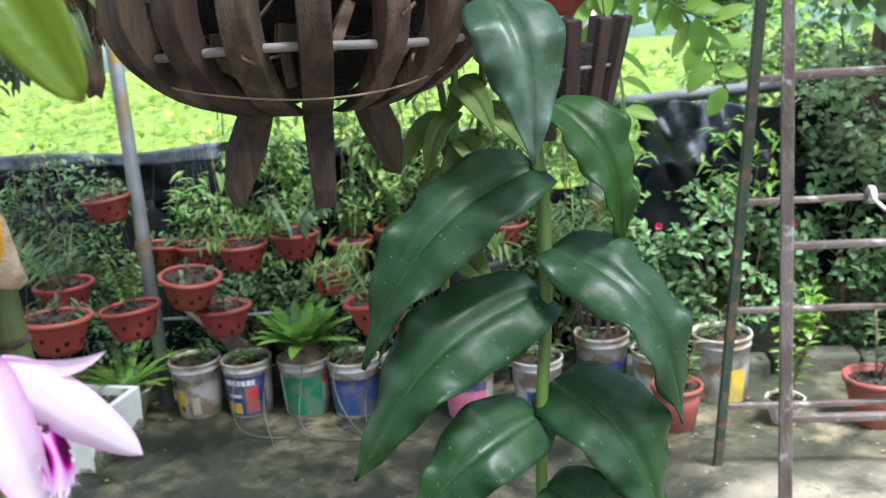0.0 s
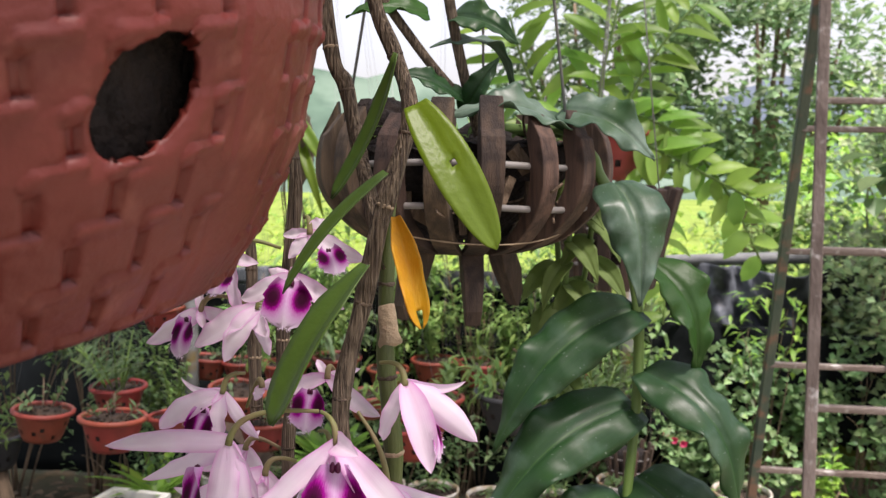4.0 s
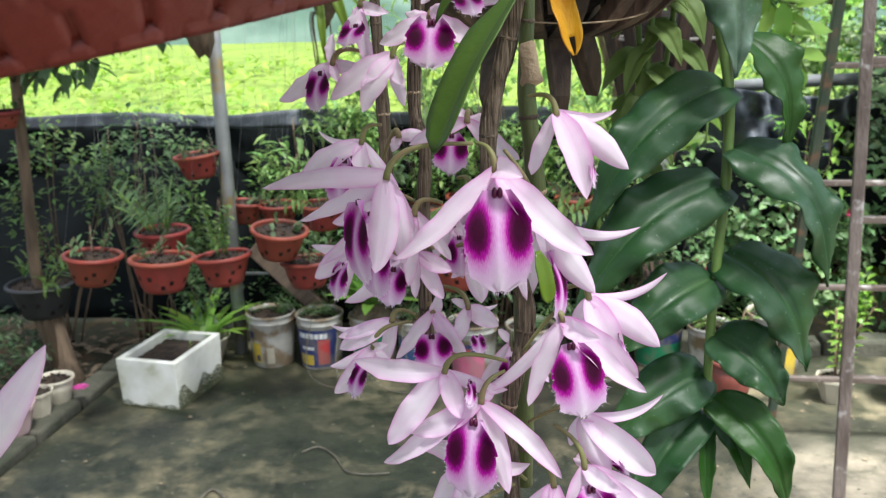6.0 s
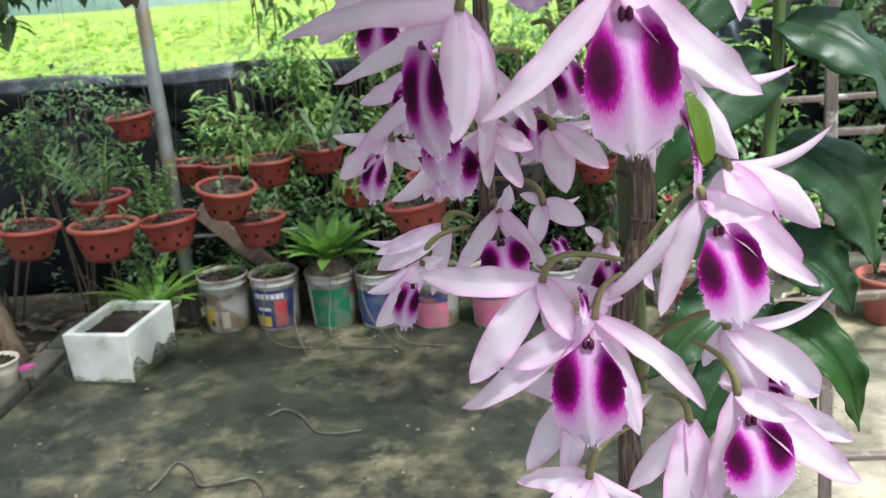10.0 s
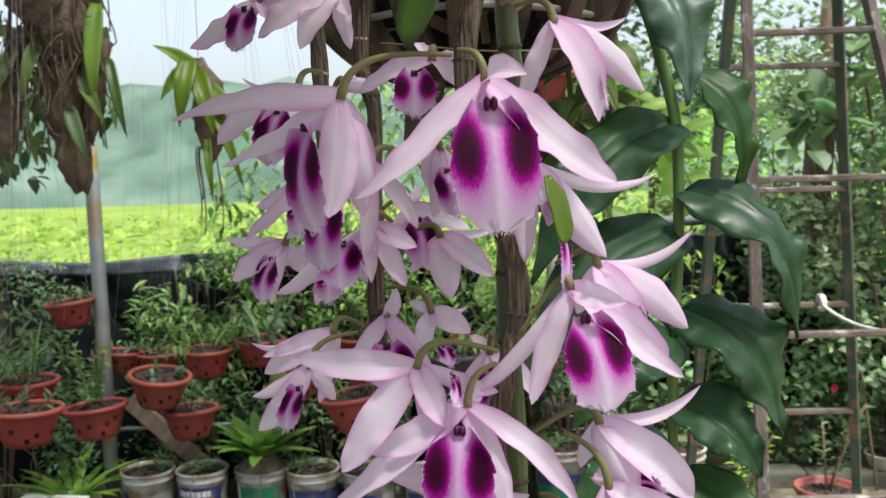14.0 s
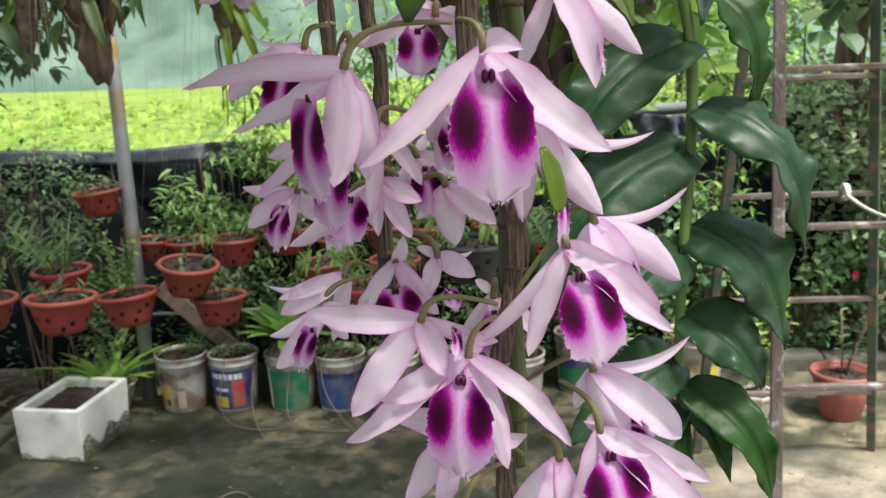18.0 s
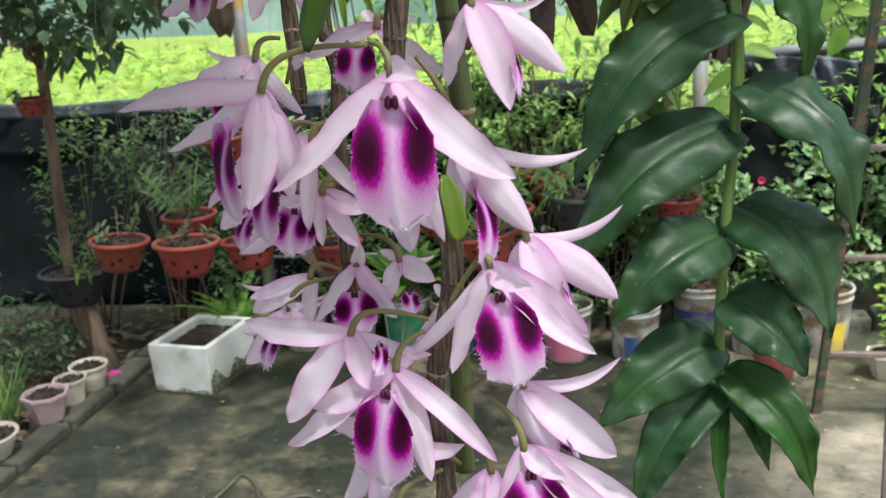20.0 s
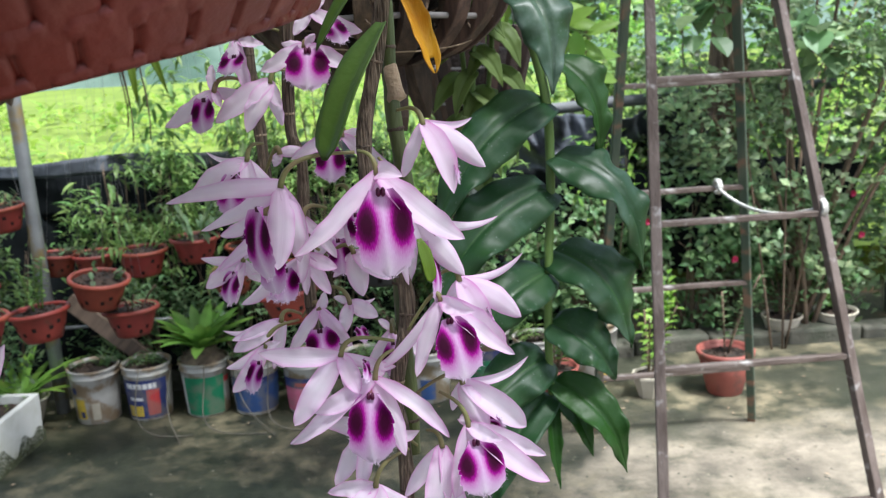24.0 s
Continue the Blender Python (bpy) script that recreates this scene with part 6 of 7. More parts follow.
    flower(plant, (-0.088, 0.462, 1.4), (-0.05, 0.464, 1.388), [('p', -24, 0, -16), ('n', -6, -6, -26), ('n', -26, 4, 2), ('p', 12, 2, -14)], ((-4, -4, -6), (-8, -12, -24), 14, -35))
    flower(plant, (0.0, 0.45, 1.352), (0.002, 0.42, 1.36), [('p', 20, 0, -22), ('p', -18, -4, -24), ('n', 2, -8, -30), ('n', -8, 6, 6)], ((0, -4, -6), (1, -12, -26), 15, 0))
    # short cane under the pot with one low flower
    cane(plant, [(-0.17, 0.29, 1.54), (-0.19, 0.275, 1.48), (-0.2, 0.266, 1.42), (-0.204, 0.262, 1.355)], 0.0034, CANE_OLD, 4, "short dry orchid cane")
    flower(plant, (-0.196, 0.260, 1.365), (-0.202, 0.264, 1.377), [('p', 47, -4, 57), ('n', -13, 4, 54)], None)


def build_near_pot():
    """The bowl-shaped pot of the spray: woven relief, oval holes and plain upright bands."""
    t = thing("hanging_pot", (-0.124, 0.285, 1.526), "red-brown plastic orchid bowl with woven relief and oval holes", "hanging pot")
    t.rotation_euler = (radians(5), radians(-9), 0)
    prof = [(0.0, 0.1026), (0.0124, 0.1149), (0.0412, 0.1347), (0.0772, 0.1483), (0.1236, 0.158), (0.1751, 0.1645), (0.2215, 0.17)]

    def radius(z):
        for (z0, r0), (z1, r1) in zip(prof, prof[1:]):
            if z <= z1:
                return r0 + (r1 - r0) * (z - z0) / (z1 - z0)
        return prof[-1][1]
    nu, nv, H = 720, 170, 0.2215
    panels = 4
    holes = [(k + a, z) for k in range(panels) for a, z in ((0.24, 0.115), (0.46, 0.045), (0.62, 0.13), (0.85, 0.06))]

    def relief(u, z):
        p = u * panels % 1
        if p < 0.1:
            return 0.0009
        q = (p - 0.1) / 0.9
        row = z / 0.0148
        col = q * 9 + 0.5 * (int(row) % 2)
        fr, fc = row % 1, col % 1
        e = 0.0006 * math.sin(math.pi * fc) ** 0.5 * (1 if (int(row) + int(col)) % 2 else 0.2)
        if fc < 0.2:
            e = -0.0026 if 0.2 < fr < 0.85 else 0.0014
        elif fc > 0.6 and fr < 0.12:
            e += 0.0016
        return e + 0.0003 * noise.noise((u * 160, z * 300, 0))

    def near_hole(u, z):
        """The hole round which (u, z) lies, its turned offsets and how far out it is (1 at the hole's edge)."""
        for hu, hz in holes:
            du = ((u * panels - hu + panels / 2) % panels - panels / 2) * 2 * math.pi / panels * radius(hz)
            dz = z - hz
            x, y = (du * 0.8 + dz * 0.6) / 0.0185, (-du * 0.6 + dz * 0.8) / 0.0125
            e = math.hypot(x, y)
            if e < 1.25:
                return hu, hz, x, y, e
        return None

    def shell(u, v):
        z = H * v
        dent = 0.0
        hit = near_hole(u, z)
        if hit:
            hu, hz, x, y, e = hit
            dent = -0.0012 * max(0.0, 1 - abs(e - 1) / 0.25)
            if 0.5 < e < 1.0:
                dent = -0.0012
                x, y = x / e * 0.0185, y / e * 0.0125
                u = (hu + (0.8 * x - 0.6 * y) / (2 * math.pi / panels * radius(hz))) / panels
                z = hz + 0.6 * x + 0.8 * y
        rr = radius(z) + relief(u, z) + dent
        a = 2 * math.pi * u - 1.83
        return (rr * math.cos(a), rr * math.sin(a), z)

    def inside(i, j):
        for a, c in ((i, j), (i + 1, j), (i, j + 1), (i + 1, j + 1)):
            hit = near_hole(a / nu, H * c / nv)
            if not hit or hit[4] >= 1.0:
                return False
        return True
    b = Build()
    vs = [shell(i / nu, j / nv) for i in range(nu) for j in range(nv + 1)]
    fs = [(i * (nv + 1) + j, ((i + 1) % nu) * (nv + 1) + j, ((i + 1) % nu) * (nv + 1) + j + 1, i * (nv + 1) + j + 1) for i in range(nu) for j in range(nv) if not inside(i, j)]
    b.add(vs, fs)
    solidify(part("bowl", b, TERRA_NEAR, t), 0.003)
    part("base", Build().lathe([(0.001, 0.001), (0.0906, -0.001), (0.1026, 0.0)], 48), TERRA_NEAR, t)
    part("rim", Build().lathe([(0.165, 0.213), (0.177, 0.215), (0.18, 0.22), (0.177, 0.227), (0.165, 0.228), (0.162, 0.22)], 64), TERRA_NEAR, t)
    b = Build()
    b.grid(lambda u, v: ((radius(0.2 * v + 0.006) - 0.012) * math.cos(6.2832 * u) * (1 + 0.03 * noise.noise((u * 20, v * 20, 0))), (radius(0.2 * v + 0.006) - 0.012) * math.sin(6.2832 * u), 0.2 * v + 0.006), 60, 14)
    b.add([(0.125 * math.cos(k * 0.1047), 0.125 * math.sin(k * 0.1047), 0.2) for k in range(60)], [tuple(range(60))])
    part("bark_mix", b, COIR, t)
    for k in range(3):
        a = 2.1 * k + 0.9
        part("wire", Build().tube([(0.171 * math.cos(a), 0.171 * math.sin(a), 0.215), (0.02 * math.cos(a), 0.02 * math.sin(a), 0.55), (0.03, 0.03, 0.79)], 0.0015, 5), WIRE, t)


def build_basket():
    """Round teak basket of shaped slats threaded on pale rods."""
    c = Vector((0.004, 0.85, 1.506))
    t = thing("slat_basket", c, "weathered dark teak slat basket threaded on pale rods", "basket")
    prof = [(0.121, 0.098), (0.126, 0.074), (0.124, 0.05), (0.111, 0.027), (0.083, 0.004), (0.048, -0.008)]
    n = 18
    for k in range(n):
        r = random.Random(k)
        a = 2 * math.pi * (k + 0.3) / n + r.uniform(-0.03, 0.03)
        w, d = 0.0088 * r.uniform(0.9, 1.2), 0.0095
        leg = k in (2, 11, 14)
        fine = []
        for i in range(len(prof) - 1):
            p0, p1, p2, p3 = prof[max(i - 1, 0)], prof[i], prof[i + 1], prof[min(i + 2, len(prof) - 1)]
            for q in range(4):
                s = q / 4
                fine.append(tuple(0.5 * (2 * p1[j] + (p2[j] - p0[j]) * s + (2 * p0[j] - 5 * p1[j] + 4 * p2[j] - p3[j]) * s * s + (3 * p1[j] - p0[j] - 3 * p2[j] + p3[j]) * s ** 3) for j in (0, 1)))
        fine.append(prof[-1])
        outer = [(rr + d, z) for rr, z in fine]
        innr = [(rr - d, z) for rr, z in fine]
        outer[0] = (outer[0][0] - 0.004, outer[0][1] + r.uniform(-0.006, 0.006))
        innr[0] = (innr[0][0] + 0.004, innr[0][1] + r.uniform(0.012, 0.03))
        if leg:
            outer += [(0.07, -0.03), (0.074, -0.055), (0.07, -0.068)]
            innr += [(0.046, -0.03), (0.06, -0.055), (0.068, -0.068)]
        m = len(outer)
        b = Build()
        vs = []
        for s in (-1, 1):
            vs += [(x, s * w * min(1.0, 1.0 + 5.5 * min(0.0, z + 0.012)), z) for x, z in outer + innr]
        fs = []
        for i in range(m - 1):
            fs += [(i, i + 1, m + i + 1, m + i), (2 * m + i, 3 * m + i, 3 * m + i + 1, 2 * m + i + 1), (i, 2 * m + i, 2 * m + i + 1, i + 1), (m + i, m + i + 1, 3 * m + i + 1, 3 * m + i)]
        fs += [(0, m, 3 * m, 2 * m), (m - 1, 3 * m - 1, 4 * m - 1, 2 * m - 1)]
        b.add(vs, fs)
        ob = part("slat", b, WOOD_GREY, t, smooth=False, m=Matrix.Rotation(a, 4, "Z") @ Matrix.Rotation(radians(r.uniform(-2.5, 2.5)), 4, "X"))
        bevel(ob, 0.0012)
    for rr, z in ((0.117, 0.071), (0.116, 0.036)):
        pts = [(rr * math.cos(q), rr * math.sin(q), z + 0.002 * math.sin(q * 3)) for q in (2 * math.pi * i / 48 for i in range(49))]
        part("rod", Build().tube(pts, 0.0028, 8, False), DOWEL, t)
    b = Build()
    b.grid(lambda u, v: (0.097 * math.sin(math.pi * (0.08 + 0.47 * v)) * (1 + 0.05 * noise.noise((math.cos(6.28 * u) * 9, math.sin(6.28 * u) * 9, v * 8))) * math.cos(6.2832 * u), 0.097 * math.sin(math.pi * (0.08 + 0.47 * v)) * math.sin(6.2832 * u), 0.002 + 0.086 * v), 48, 12)
    b.grid(lambda u, v: (0.101 * v * math.cos(6.2832 * u), 0.101 * v * math.sin(6.2832 * u), 0.086 + 0.014 * (1 - v * v) + 0.012 * noise.noise((v * math.cos(6.28 * u) * 6, v * math.sin(6.28 * u) * 6, 3))), 48, 12)
    part("bark_mix", b, COIR, t)
    b = Build().grid(lambda u, v: tuple(Vector((-0.075, -0.01, 0.097)) + Vector((0.038 * math.sin(3.14 * v) * math.cos(6.2832 * u), 0.036 * math.sin(3.14 * v) * math.sin(6.2832 * u), 0.03 * math.cos(3.14 * v))) * (1 + 0.35 * noise.noise((4 * math.cos(6.2832 * u), 4 * math.sin(6.2832 * u), v * 7)))), 40, 20)
    part("bark_lump", b, COIR, t)
    b, r = Build(), random.Random(3)
    for k in range(160):
        a, q = r.uniform(0, 6.28), 0.095 * r.random() ** 0.5
        b.leaf((q * math.cos(a), q * math.sin(a), 0.093), rdir(r, 0.2, 1), r.uniform(0.012, 0.035), 0.0045, 0.5, 0.2, 2)
    tagged(part("moss_fern", b, LEAF_LIGHT, t), "tiny feathery weeds on the bark", kind="stuff")
    b = Build()
    for k in range(140):
        a, q = r.uniform(0, 6.28), 0.104 * r.random() ** 0.4
        p = Vector((q * math.cos(a), q * math.sin(a), r.uniform(0.02, 0.1)))
        if k % 2:
            b.box(p, (r.uniform(0.012, 0.03), r.uniform(0.006, 0.014), 0.007), Euler((r.uniform(0, 3), r.uniform(0, 3), r.uniform(0, 3))).to_matrix())
        else:
            e = p + rdir(r, -0.5, 0.7) * r.uniform(0.02, 0.05)
            b.tube(curve(p, p + rdir(r) * 0.02, e + rdir(r) * 0.02, e, 5), 0.0012, 4)
    tagged(part("bark_debris", b, BARK, t, smooth=False), "chunks of bark and loose roots in the basket", kind="stuff")
    w = [((0.106 + 0.004 * math.sin(q * 5)) * math.cos(q), (0.106 + 0.004 * math.sin(q * 5)) * math.sin(q), 0.014 + 0.008 * math.sin(q * 2 + 1)) for q in (2 * math.pi * i / 40 for i in range(41))]
    part("wire", Build().tube(w, 0.0007, 5, False), SHEATH, t, "pale tie wire")
    for k in range(3):
        a = 2.1 * k - 0.6
        part("hanger", Build().tube([(0.115 * math.cos(a), 0.115 * math.sin(a), 0.08), (0, 0.015, 0.822)], 0.0014, 5), WIRE, t)


def build_broadleaf():
    """The broad-leaved orchid that spills out of the basket on one hanging stem."""
    plant = thing("broadleaf_orchid", (0, 0, 0), "broad-leaved orchid trailing from the teak basket on one stem", "orchid")
    stem = [(-0.005, 0.845, 1.575), (0.008, 0.838, 1.6), (0.027, 0.830, 1.607), (0.056, 0.815, 1.607), (0.092, 0.800, 1.605), (0.117, 0.795, 1.586), (0.124, 0.790, 1.570), (0.139, 0.790, 1.544), (0.154, 0.790, 1.491), (0.160, 0.785, 1.455), (0.162, 0.785, 1.411), (0.160, 0.780, 1.356), (0.155, 0.772, 1.296), (0.153, 0.770, 1.243), (0.152, 0.765, 1.207), (0.154, 0.765, 1.164)]
    p = [Vector(q) for q in stem]
    path = []
    for i in range(len(p) - 1):
        a, b_, c, d = p[max(i - 1, 0)], p[i], p[i + 1], p[min(i + 2, len(p) - 1)]
        for k in range(6):
            t = k / 6
            path.append(0.5 * ((2 * b_) + (c - a) * t + (2 * a - 5 * b_ + 4 * c - d) * t * t + (3 * b_ - a - 3 * c + d) * t ** 3))
    part("stem", Build().tube(path, [0.0058 - 0.002 * i / len(path) for i in range(len(path))], 14), STEM_GREEN, plant)

    def leaf(base, tip, W, nrm, mat=LEAF_BIG, arch=0.12, cup=0.18, wave=0.1, seed=0):
        sx = 1 if tip[0] > base[0] else -1
        drop = max(0.0, min(1.0, (base[2] - tip[2]) / 0.08))
        b = blade(base, tip, W * 0.93, nrm, arch, cup, "leaf", 0.0, wave * 1.25, 30, 12, seed, bow=(sx * 0.07 * drop, -0.04, 0.07 * drop), twist=0.3 * math.sin(seed * 2.1))
        ob = part("leaf", uv_mesh(b, 30, 12, "leaf", mat), None, plant)
        solidify(ob, 0.0008)
    leaf((0.096, 0.785, 1.608), (0.002, 0.745, 1.617), 0.048, (0.1, -0.55, 1), LEAF_WAXY_LIT, 0.16, 0.18, seed=1)
    leaf((0.092, 0.795, 1.625), (0.168, 0.775, 1.582), 0.052, (0.1, -0.8, 0.7), LEAF_WAXY_LIT, 0.12, 0.18, seed=2)
    leaf((0.050, 0.815, 1.640), (-0.018, 0.765, 1.672), 0.030, (0.2, -0.4, 1), LEAF_WAXY_LIT, 0.3, 0.18, seed=3)
    leaf((0.136, 0.765, 1.565), (0.157, 0.735, 1.468), 0.062, (0.15, -1, 0.2), LEAF_WAXY_LIT, 0.12, -0.25, seed=4)
    leaf((0.169, 0.795, 1.497), (0.210, 0.785, 1.403), 0.052, (0.55, -0.8, 0.1), LEAF_UNDER, 0.14, 0.15, seed=5)
    leaf((0.159, 0.785, 1.459), (0.042, 0.745, 1.340), 0.068, (-0.35, -0.9, 0.35), LEAF_BIG, 0.1, -0.12, seed=6)
    leaf((0.167, 0.785, 1.406), (0.245, 0.755, 1.292), 0.068, (0.5, -0.8, 0.45), LEAF_BIG, 0.16, -0.12, seed=7)
    leaf((0.159, 0.785, 1.376), (0.033, 0.735, 1.266), 0.075, (-0.35, -0.9, 0.3), LEAF_BIG, 0.1, -0.14, seed=8)
    leaf((0.165, 0.785, 1.313), (0.232, 0.755, 1.215), 0.077, (0.45, -0.9, 0.25), LEAF_BIG, 0.16, -0.1, seed=9)
    leaf((0.153, 0.768, 1.295), (0.068, 0.728, 1.233), 0.065, (-0.3, -0.9, 0.3), LEAF_BIG, 0.14, -0.12, seed=10)
    leaf((0.156, 0.768, 1.243), (0.215, 0.748, 1.186), 0.062, (0.4, -0.9, 0.2), LEAF_BIG, 0.15, 0.2, seed=11)
    leaf((0.151, 0.768, 1.208), (0.058, 0.728, 1.148), 0.065, (-0.3, -0.9, 0.2), LEAF_BIG, 0.12, -0.12, seed=12)
    leaf((0.156, 0.768, 1.183), (0.223, 0.738, 1.090), 0.049, (0.3, -0.9, 0.2), LEAF_UNDER, 0.16, 0.3, seed=13)
    leaf((0.161, 0.768, 1.163), (0.189, 0.738, 1.110), 0.026, (0.2, -0.9, 0.2), LEAF_UNDER, 0.12, 0.5, seed=14)
    leaf((0.156, 0.768, 1.157), (0.155, 0.738, 1.078), 0.019, (0.2, -0.9, 0), LEAF_UNDER, 0.06, 0.6, seed=15)
    leaf((0.152, 0.768, 1.168), (0.086, 0.728, 1.069), 0.051, (-0.3, -0.9, 0.2), LEAF_BIG, 0.12, 0.2, seed=16)
    # upright older canes with leaves in the same basket
    up = [(0.03, 0.8, 1.57), (0.01, 0.765, 1.65), (-0.005, 0.77, 1.7), (-0.012, 0.775, 1.78)]
    part("stem", Build().tube(curve(*up, 12), 0.0045, 10), CANE_OLD, plant, "grey old upright cane")
    part("stem", Build().tube(curve((0.0, 0.77, 1.64), (-0.02, 0.765, 1.66), (-0.04, 0.76, 1.69), (-0.06, 0.76, 1.715), 10), 0.004, 10), CANE_OLD, plant, "grey old upright cane")
    leaf((-0.02, 0.77, 1.7), (-0.085, 0.75, 1.695), 0.03, (0, -0.7, 0.8), LEAF_UNDER, seed=17)
    leaf((0.0, 0.775, 1.7), (0.055, 0.76, 1.675), 0.034, (0, -0.8, 0.6), seed=18)
    leaf((0.01, 0.77, 1.63), (-0.05, 0.75, 1.65), 0.026, (0, -0.7, 0.8), seed=19)
    leaf((0.01, 0.78, 1.62), (0.04, 0.765, 1.665), 0.026, (0, -1, 0.3), seed=20)
    # pale side shoots that hang behind the basket
    r = random.Random(8)
    for k, (x, y, z, n) in enumerate(((0.098, 0.88, 1.55, 9), (0.118, 0.89, 1.53, 5), (0.088, 0.9, 1.46, 6))):
        part("stem", Build().tube(curve((x, y - 0.02, z + 0.06), (x + 0.012, y, z), (x, y, z - 0.02 * n * 0.5), (x - 0.006, y, z - 0.02 * n), 10), 0.0028, 8), STEM_GREEN, plant)
        for i in range(n):
            s = 1 if i % 2 else -1
            zz = z + 0.02 - 0.021 * i
            leaf((x + 0.004, y, zz), (x + 0.004 + s * r.uniform(0.02, 0.036), y - 0.015, zz - r.uniform(0.03, 0.05)), r.uniform(0.022, 0.032), (s * 0.4, -1, 0.3), LEAF_LIGHT, 0.14, 0.25, 0.04, i)


def build_far_hangers():
    """Second teak basket, terracotta pot and mounted plants that hang farther back."""
    t = thing("slat_basket", (0.345, 3.0, 0.6), "small grey-brown slatted wooden basket hanging low", "basket")
    for k in range(14):
        b = Build().box((0, 0, 0), (0.009, 0.013, 0.1))
        bevel(part("slat", b, WOOD_GREY, t, smooth=False, m=Matrix.Rotation(2 * math.pi * k / 14, 4, "Z") @ Matrix.Translation((0.07, 0, 0)) @ Matrix.Rotation(radians(10), 4, "Y")), 0.0015)
    for z in (-0.03, 0.015):
        part("rod", Build().tube([((0.07 + z * 0.17) * math.cos(q), (0.07 + z * 0.17) * math.sin(q), z) for q in (2 * math.pi * i / 30 for i in range(31))], 0.002, 6, False), DOWEL, t)
    part("bark_mix", Build().lathe([(0.001, -0.045), (0.05, -0.045), (0.06, 0.025), (0.001, 0.035)], 24), COIR, t)
    for k in range(3):
        a = 2.1 * k
        part("hanger", Build().tube([(0.07 * math.cos(a), 0.07 * math.sin(a), 0.04), (0, -0.14, 1.694)], 0.0006, 5), WIRE, t)
    t = thing("slat_basket", (0.2, 1.83, 1.43), "dark brown square teak basket hanging behind", "basket")
    for k in range(14):
        a = 2 * math.pi * k / 14
        b = Build().box((0, 0, 0), (0.014, 0.024, 0.2))
        bevel(part("slat", b, WOOD_DARK, t, smooth=False, m=Matrix.Rotation(a, 4, "Z") @ Matrix.Translation((0.1, 0, 0.0)) @ Matrix.Rotation(radians(14), 4, "Y")), 0.002)
    for z in (-0.05, 0.02):
        part("rod", Build().tube([((0.098 + z * 0.2) * math.cos(q), (0.098 + z * 0.2) * math.sin(q), z) for q in (2 * math.pi * i / 30 for i in range(31))], 0.003, 6, False), DOWEL, t)
    part("bark_mix", Build().lathe([(0.001, -0.08), (0.05, -0.08), (0.075, 0.05), (0.001, 0.07)], 24), COIR, t)
    for k in range(3):
        a = 2.1 * k
        part("hanger", Build().tube([(0.09 * math.cos(a), 0.09 * math.sin(a), 0.05), (0, 0.0, 0.82)], 0.0014, 5), WIRE, t)
    h = hanging_pot((0.231, 2.62, 1.65), 0.25, "sparse", 77, TERRA, size=0.4)
    tagged(h, "small terracotta hanging pot with dangling pale roots", "hanging pot")
    # leafy light green canes
    t = thing("leafy_orchid", (0.25, 2.58, 1.64), "light green orchid with arching leafy canes", "orchid")
    r = random.Random(8)
    canes = (((-0.05, 0, 0.04), (0.09, -0.04, 0.1), (0.24, -0.08, -0.02), (0.37, -0.1, -0.32), 26, 0.105, 0.046), ((-0.04, 0, 0.0), (0.06, -0.06, 0.0), (0.14, -0.1, -0.06), (0.34, -0.12, -0.16), 17, 0.1, 0.04),
             ((-0.15, 0, 0.0), (-0.22, 0, 0.1), (-0.27, -0.02, 0.18), (-0.3, -0.04, 0.32), 14, 0.17, 0.04), ((-0.06, 0, 0.04), (-0.06, 0, 0.14), (-0.03, -0.02, 0.24), (0.0, -0.02, 0.42), 18, 0.15, 0.036),
             ((0.0, 0, 0.02), (0.04, 0, 0.15), (0.1, 0, 0.25), (0.2, 0, 0.36), 16, 0.14, 0.038), ((0.02, 0, -0.02), (0.1, -0.05, -0.1), (0.14, -0.08, -0.25), (0.13, -0.08, -0.5), 14, 0.11, 0.035), ((-0.12, 0, 0), (-0.16, -0.05, 0.06), (-0.2, -0.1, 0.0), (-0.22, -0.1, -0.2), 10, 0.13, 0.04))
    for k, (a, b1, c1, d1, n, L, W) in enumerate(canes):
        pts = curve(a, b1, c1, d1, 16)
        s = part("cane", Build().tube(pts, [0.006 - 0.0002 * i for i in range(17)], 8), STEM_GREEN, t)
        b = Build()
        for i in range(n):
            u = 0.12 + 0.88 * (i + 0.5) / n
            q = min(15, int(u * 16))
            p, d = pts[q].lerp(pts[q + 1], u * 16 - q), (pts[q + 1] - pts[q]).normalized()
            sd = d.cross(Vector((0.1, -1, 0.15))).normalized() * (1 if i % 2 else -1)
            b.leaf(p, d * r.uniform(0.3, 0.8) + sd + Vector((0, r.uniform(-0.9, 0.3), r.uniform(-0.3, 0.35))), L * r.uniform(0.6, 1.15), W * r.uniform(0.7, 1.15), r.uniform(0.1, 0.6), 0.4, 4, nrm=(r.uniform(-0.5, 0.5), -0.7, 0.6))
        part("foliage", b, LEAF_LIME, s)
    # ragged bark mounts with roots and dangling leaves, wired to the post
    def ragged(pts, rad, seed, n=14, amp=0.35):
        b = Build().tube(pts, rad, n)
        m = len(pts)
        for i in range(m):
            for k in range(n):
                v, c = Vector(b.v[i * n + k]), Vector(pts[i])
                b.v[i * n + k] = tuple(c + (v - c) * (1 + amp * (noise.noise(v * 16 + Vector((seed, 0, 0))) + (0.5 if (k + i) % 3 == 0 else -0.2))) + Vector((0, 0, 0.03 * noise.noise(v * 40))))
        return b
    t = thing("mounted_plant", (-1.23, 3.04, 1.83), "ragged brown bark mount with dry roots and hanging leaves", "mounted plant")
    r = random.Random(19)
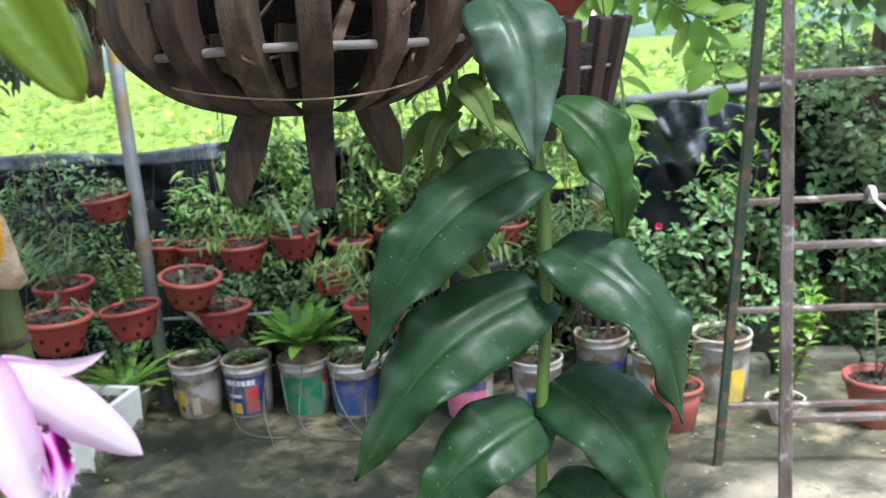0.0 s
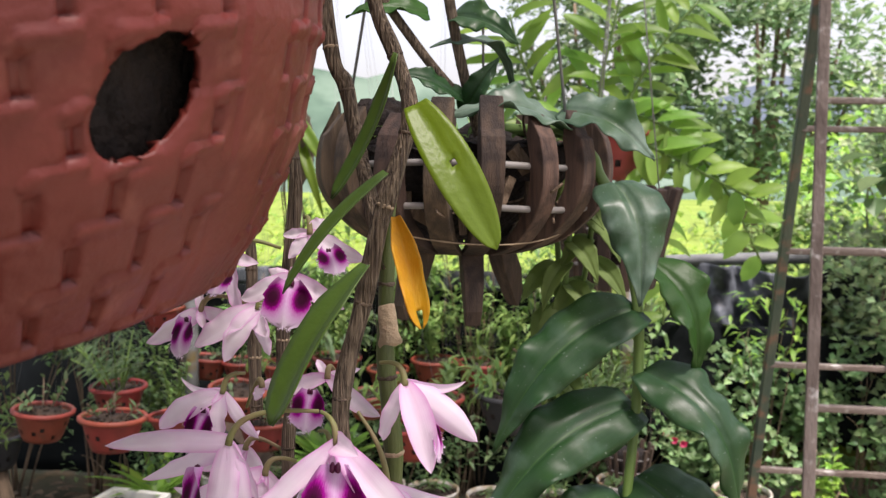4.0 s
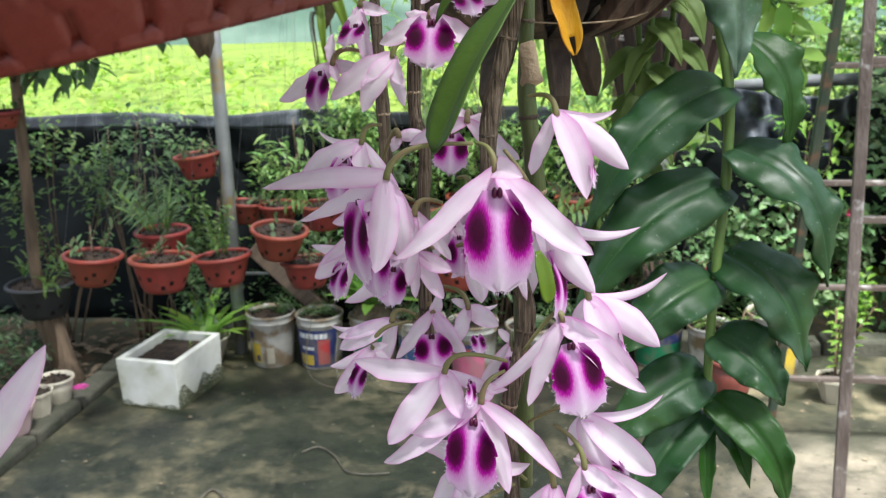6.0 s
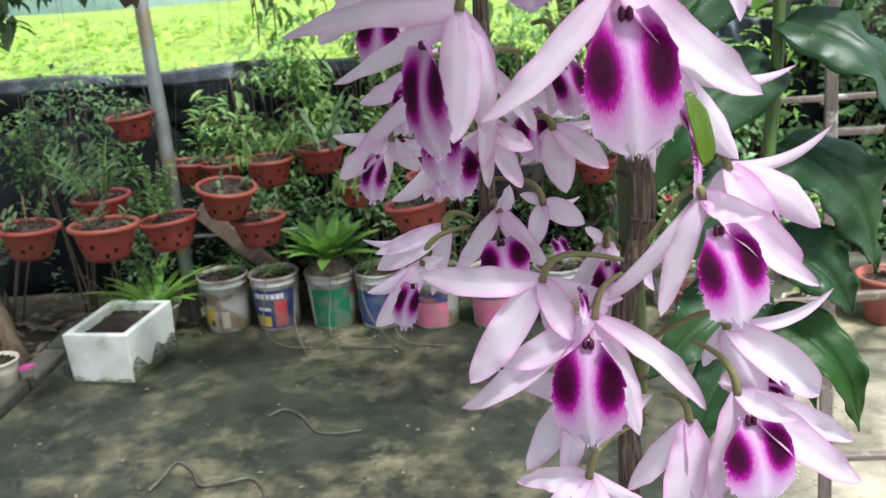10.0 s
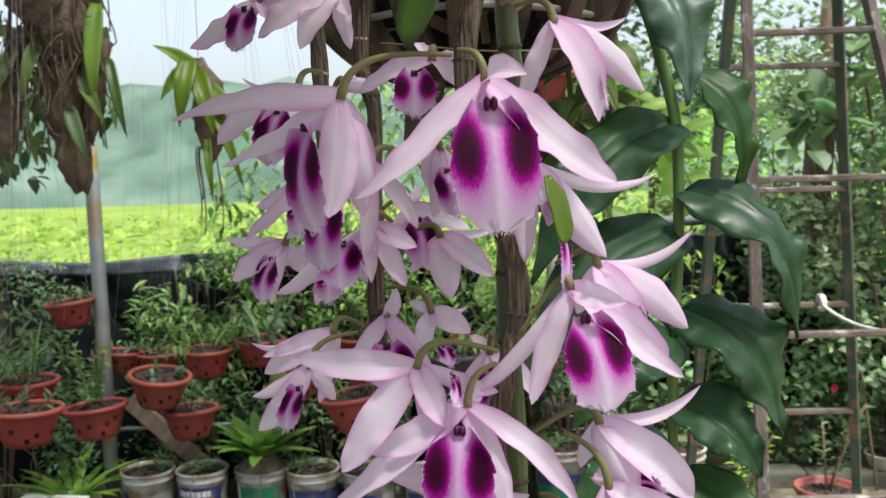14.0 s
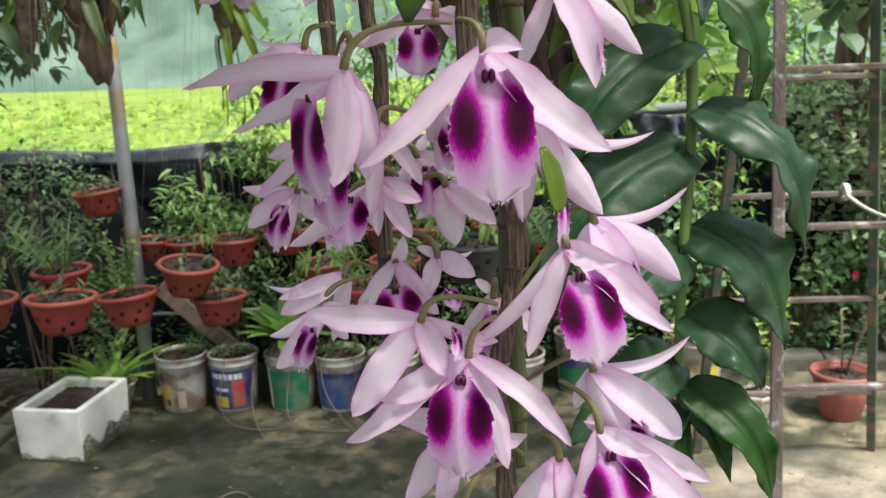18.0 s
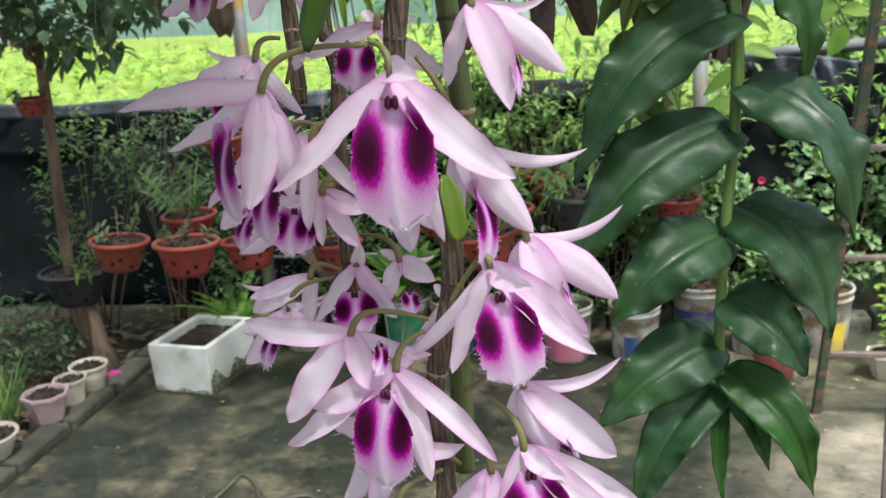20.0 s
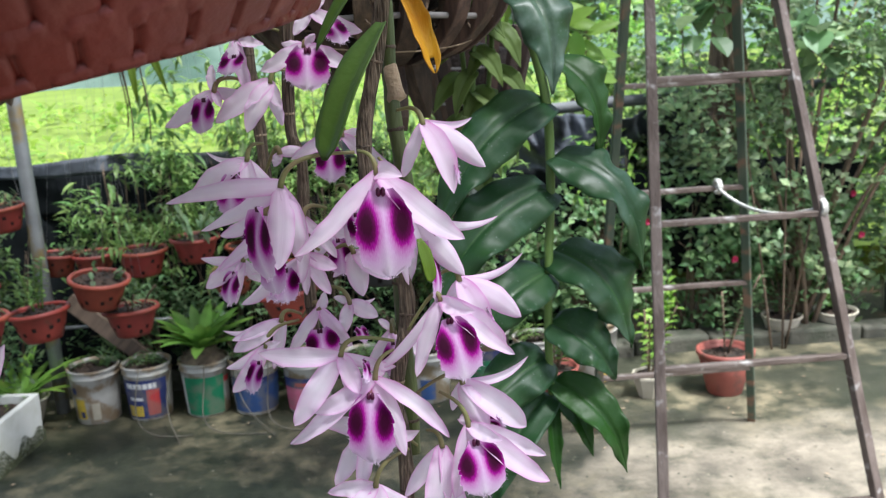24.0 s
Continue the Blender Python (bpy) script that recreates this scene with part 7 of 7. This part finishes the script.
    part("bark", ragged(curve((0.0, 0, 0.32), (-0.05, 0, 0.2), (-0.08, 0, 0.1), (0.1, 0, -0.02), 10), [0.1, 0.13, 0.15, 0.14, 0.13, 0.12, 0.12, 0.11, 0.1, 0.08, 0.04], 1), ROOT, t)
    part("bark", ragged(curve((-0.03, 0.02, 0.05), (-0.03, 0, -0.1), (-0.01, 0, -0.25), (0.02, 0, -0.47), 14), [0.06, 0.065, 0.06, 0.06, 0.065, 0.06, 0.055, 0.06, 0.055, 0.05, 0.05, 0.055, 0.05, 0.04, 0.02], 2), BARK, t)
    part("bark", ragged(curve((-0.13, 0.02, 0.05), (-0.17, 0, -0.05), (-0.2, 0, -0.2), (-0.21, 0, -0.36), 10), [0.03, 0.04, 0.04, 0.035, 0.04, 0.035, 0.03, 0.035, 0.03, 0.025, 0.01], 3), ROOT, t)
    part("bark", ragged(curve((0.08, 0.0, 0.02), (0.11, 0, -0.06), (0.07, 0, -0.2), (0.06, 0, -0.3), 8), [0.04, 0.045, 0.04, 0.03, 0.03, 0.035, 0.03, 0.02, 0.01], 4), BARK, t)
    b = Build()
    for k in range(130):
        a = Vector((r.uniform(-0.18, 0.12), r.uniform(-0.1, 0.02), r.uniform(-0.1, 0.25)))
        e = a + Vector((r.uniform(-0.07, 0.07), r.uniform(-0.04, 0.02), -r.uniform(0.05, 0.3)))
        b.tube(curve(a, a + rdir(r) * 0.06, e + rdir(r) * 0.05, e, 6), 0.0026, 4)
    tagged(part("root_mat", b, ROOT, t), "dry matted aerial roots", kind="stuff")
    leaves = (((0.12, -0.04, 0.12), (0.1, -0.06, -0.22), 0.06, LEAF_LIME), ((-0.2, -0.02, 0.2), (-0.27, -0.05, -0.05), 0.06, LEAF_OLIVE), ((0.06, -0.05, -0.1), (0.13, -0.07, -0.25), 0.05, LEAF_LIGHT), ((-0.06, -0.05, 0.02), (-0.12, -0.08, -0.18), 0.05, LEAF_LIGHT), ((0.14, -0.02, -0.05), (0.19, -0.04, -0.3), 0.04, LEAF_OLIVE), ((-0.24, 0, 0.1), (-0.34, 0, -0.12), 0.06, LEAF_LIME), ((0.02, -0.06, -0.2), (0.08, -0.08, -0.38), 0.05, LEAF_HEDGE), ((-0.14, -0.04, 0.0), (-0.22, -0.07, -0.2), 0.05, LEAF_HEDGE))
    for k, (a, e, W, mat) in enumerate(leaves):
        solidify(part("leaf", blade(a, e, W, (0.2, -1, 0.2), 0.15, 0.3, "leaf", 0, 0.06, 12, 4, k), mat, t), 0.001)
    for k in range(64):
        a = Vector((r.uniform(-0.34, 0.1), r.uniform(0.02, 0.16), r.uniform(-0.32, 0.34)))
        e = a + Vector((r.uniform(-0.08, 0.08), r.uniform(-0.05, 0.02), -r.uniform(0.06, 0.17)))
        part("leaf", blade(a, e, r.uniform(0.03, 0.055), (r.uniform(-0.5, 0.5), -1, 0.4), 0.15, 0.3, "leaf", 0, 0.06, 8, 4, k), (LEAF_LIGHT, LEAF_HEDGE, LEAF_OLIVE, LEAF_LIME, LEAF_HEDGE)[k % 5], t)
    for k in range(9):
        a = Vector((r.uniform(-0.3, 0.06), 0.06, 0.36))
        part("stem", Build().tube(curve(a, a + Vector((0.03, 0.02, -0.15)), a + Vector((-0.03, 0, -0.35)), a + Vector((r.uniform(-0.06, 0.06), 0.02, -0.68)), 8), 0.003, 5), VINE_STEM, t)
    part("wire", Build().tube([(0, 0, 0.3), (0, 0, 2.3 - 1.83)], 0.0012, 4), WIRE, t)
    # second mount beside it with yellowing leaves
    t = thing("mounted_plant", (-0.82, 3.07, 1.62), "drooping mounted plant with broad yellow-green leaves", "mounted plant")
    part("bark", ragged(curve((0, 0, 0.15), (0.03, 0, 0.05), (0.04, 0, -0.05), (0.02, 0, -0.16), 10), [0.02, 0.03, 0.045, 0.05, 0.055, 0.06, 0.055, 0.05, 0.04, 0.03, 0.01], 7), ROOT, t)
    for k, (a, e, W) in enumerate((((0.0, 0, 0.12), (-0.13, -0.05, 0.2), 0.05), ((0.0, -0.03, 0.12), (0.06, -0.08, -0.1), 0.07), ((-0.02, -0.03, 0.16), (-0.05, -0.08, -0.06), 0.07), ((0.03, -0.02, 0.08), (0.16, -0.04, -0.12), 0.05), ((0.05, -0.03, 0.0), (0.14, -0.06, -0.26), 0.04), ((0.02, -0.03, -0.08), (0.04, -0.06, -0.3), 0.03), ((-0.03, 0, 0.14), (-0.12, -0.03, 0.03), 0.05))):
        solidify(part("leaf", blade(a, e, W, (0.2, -1, 0.3), 0.18, 0.3, "leaf", 0, 0.06, 12, 4, k), LEAF_YELLOWGREEN if k % 3 else LEAF_LIME, t), 0.001)
    for k in range(6):
        a = Vector((r.uniform(-0.03, 0.06), 0, -0.12))
        part("root", Build().tube(curve(a, a - Vector((0.02, 0, 0.05)), a - Vector((-0.02, 0, 0.15)), a - Vector((0, 0, r.uniform(0.12, 0.3))), 8), 0.0025, 5), ROOT, t)
    part("wire", Build().tube([(0, 0, 0.1), (0, 0, 2.3 - (1.62))], 0.0012, 4), WIRE, t)


build_spray()
build_near_pot()
build_basket()
build_broadleaf()
build_far_hangers()
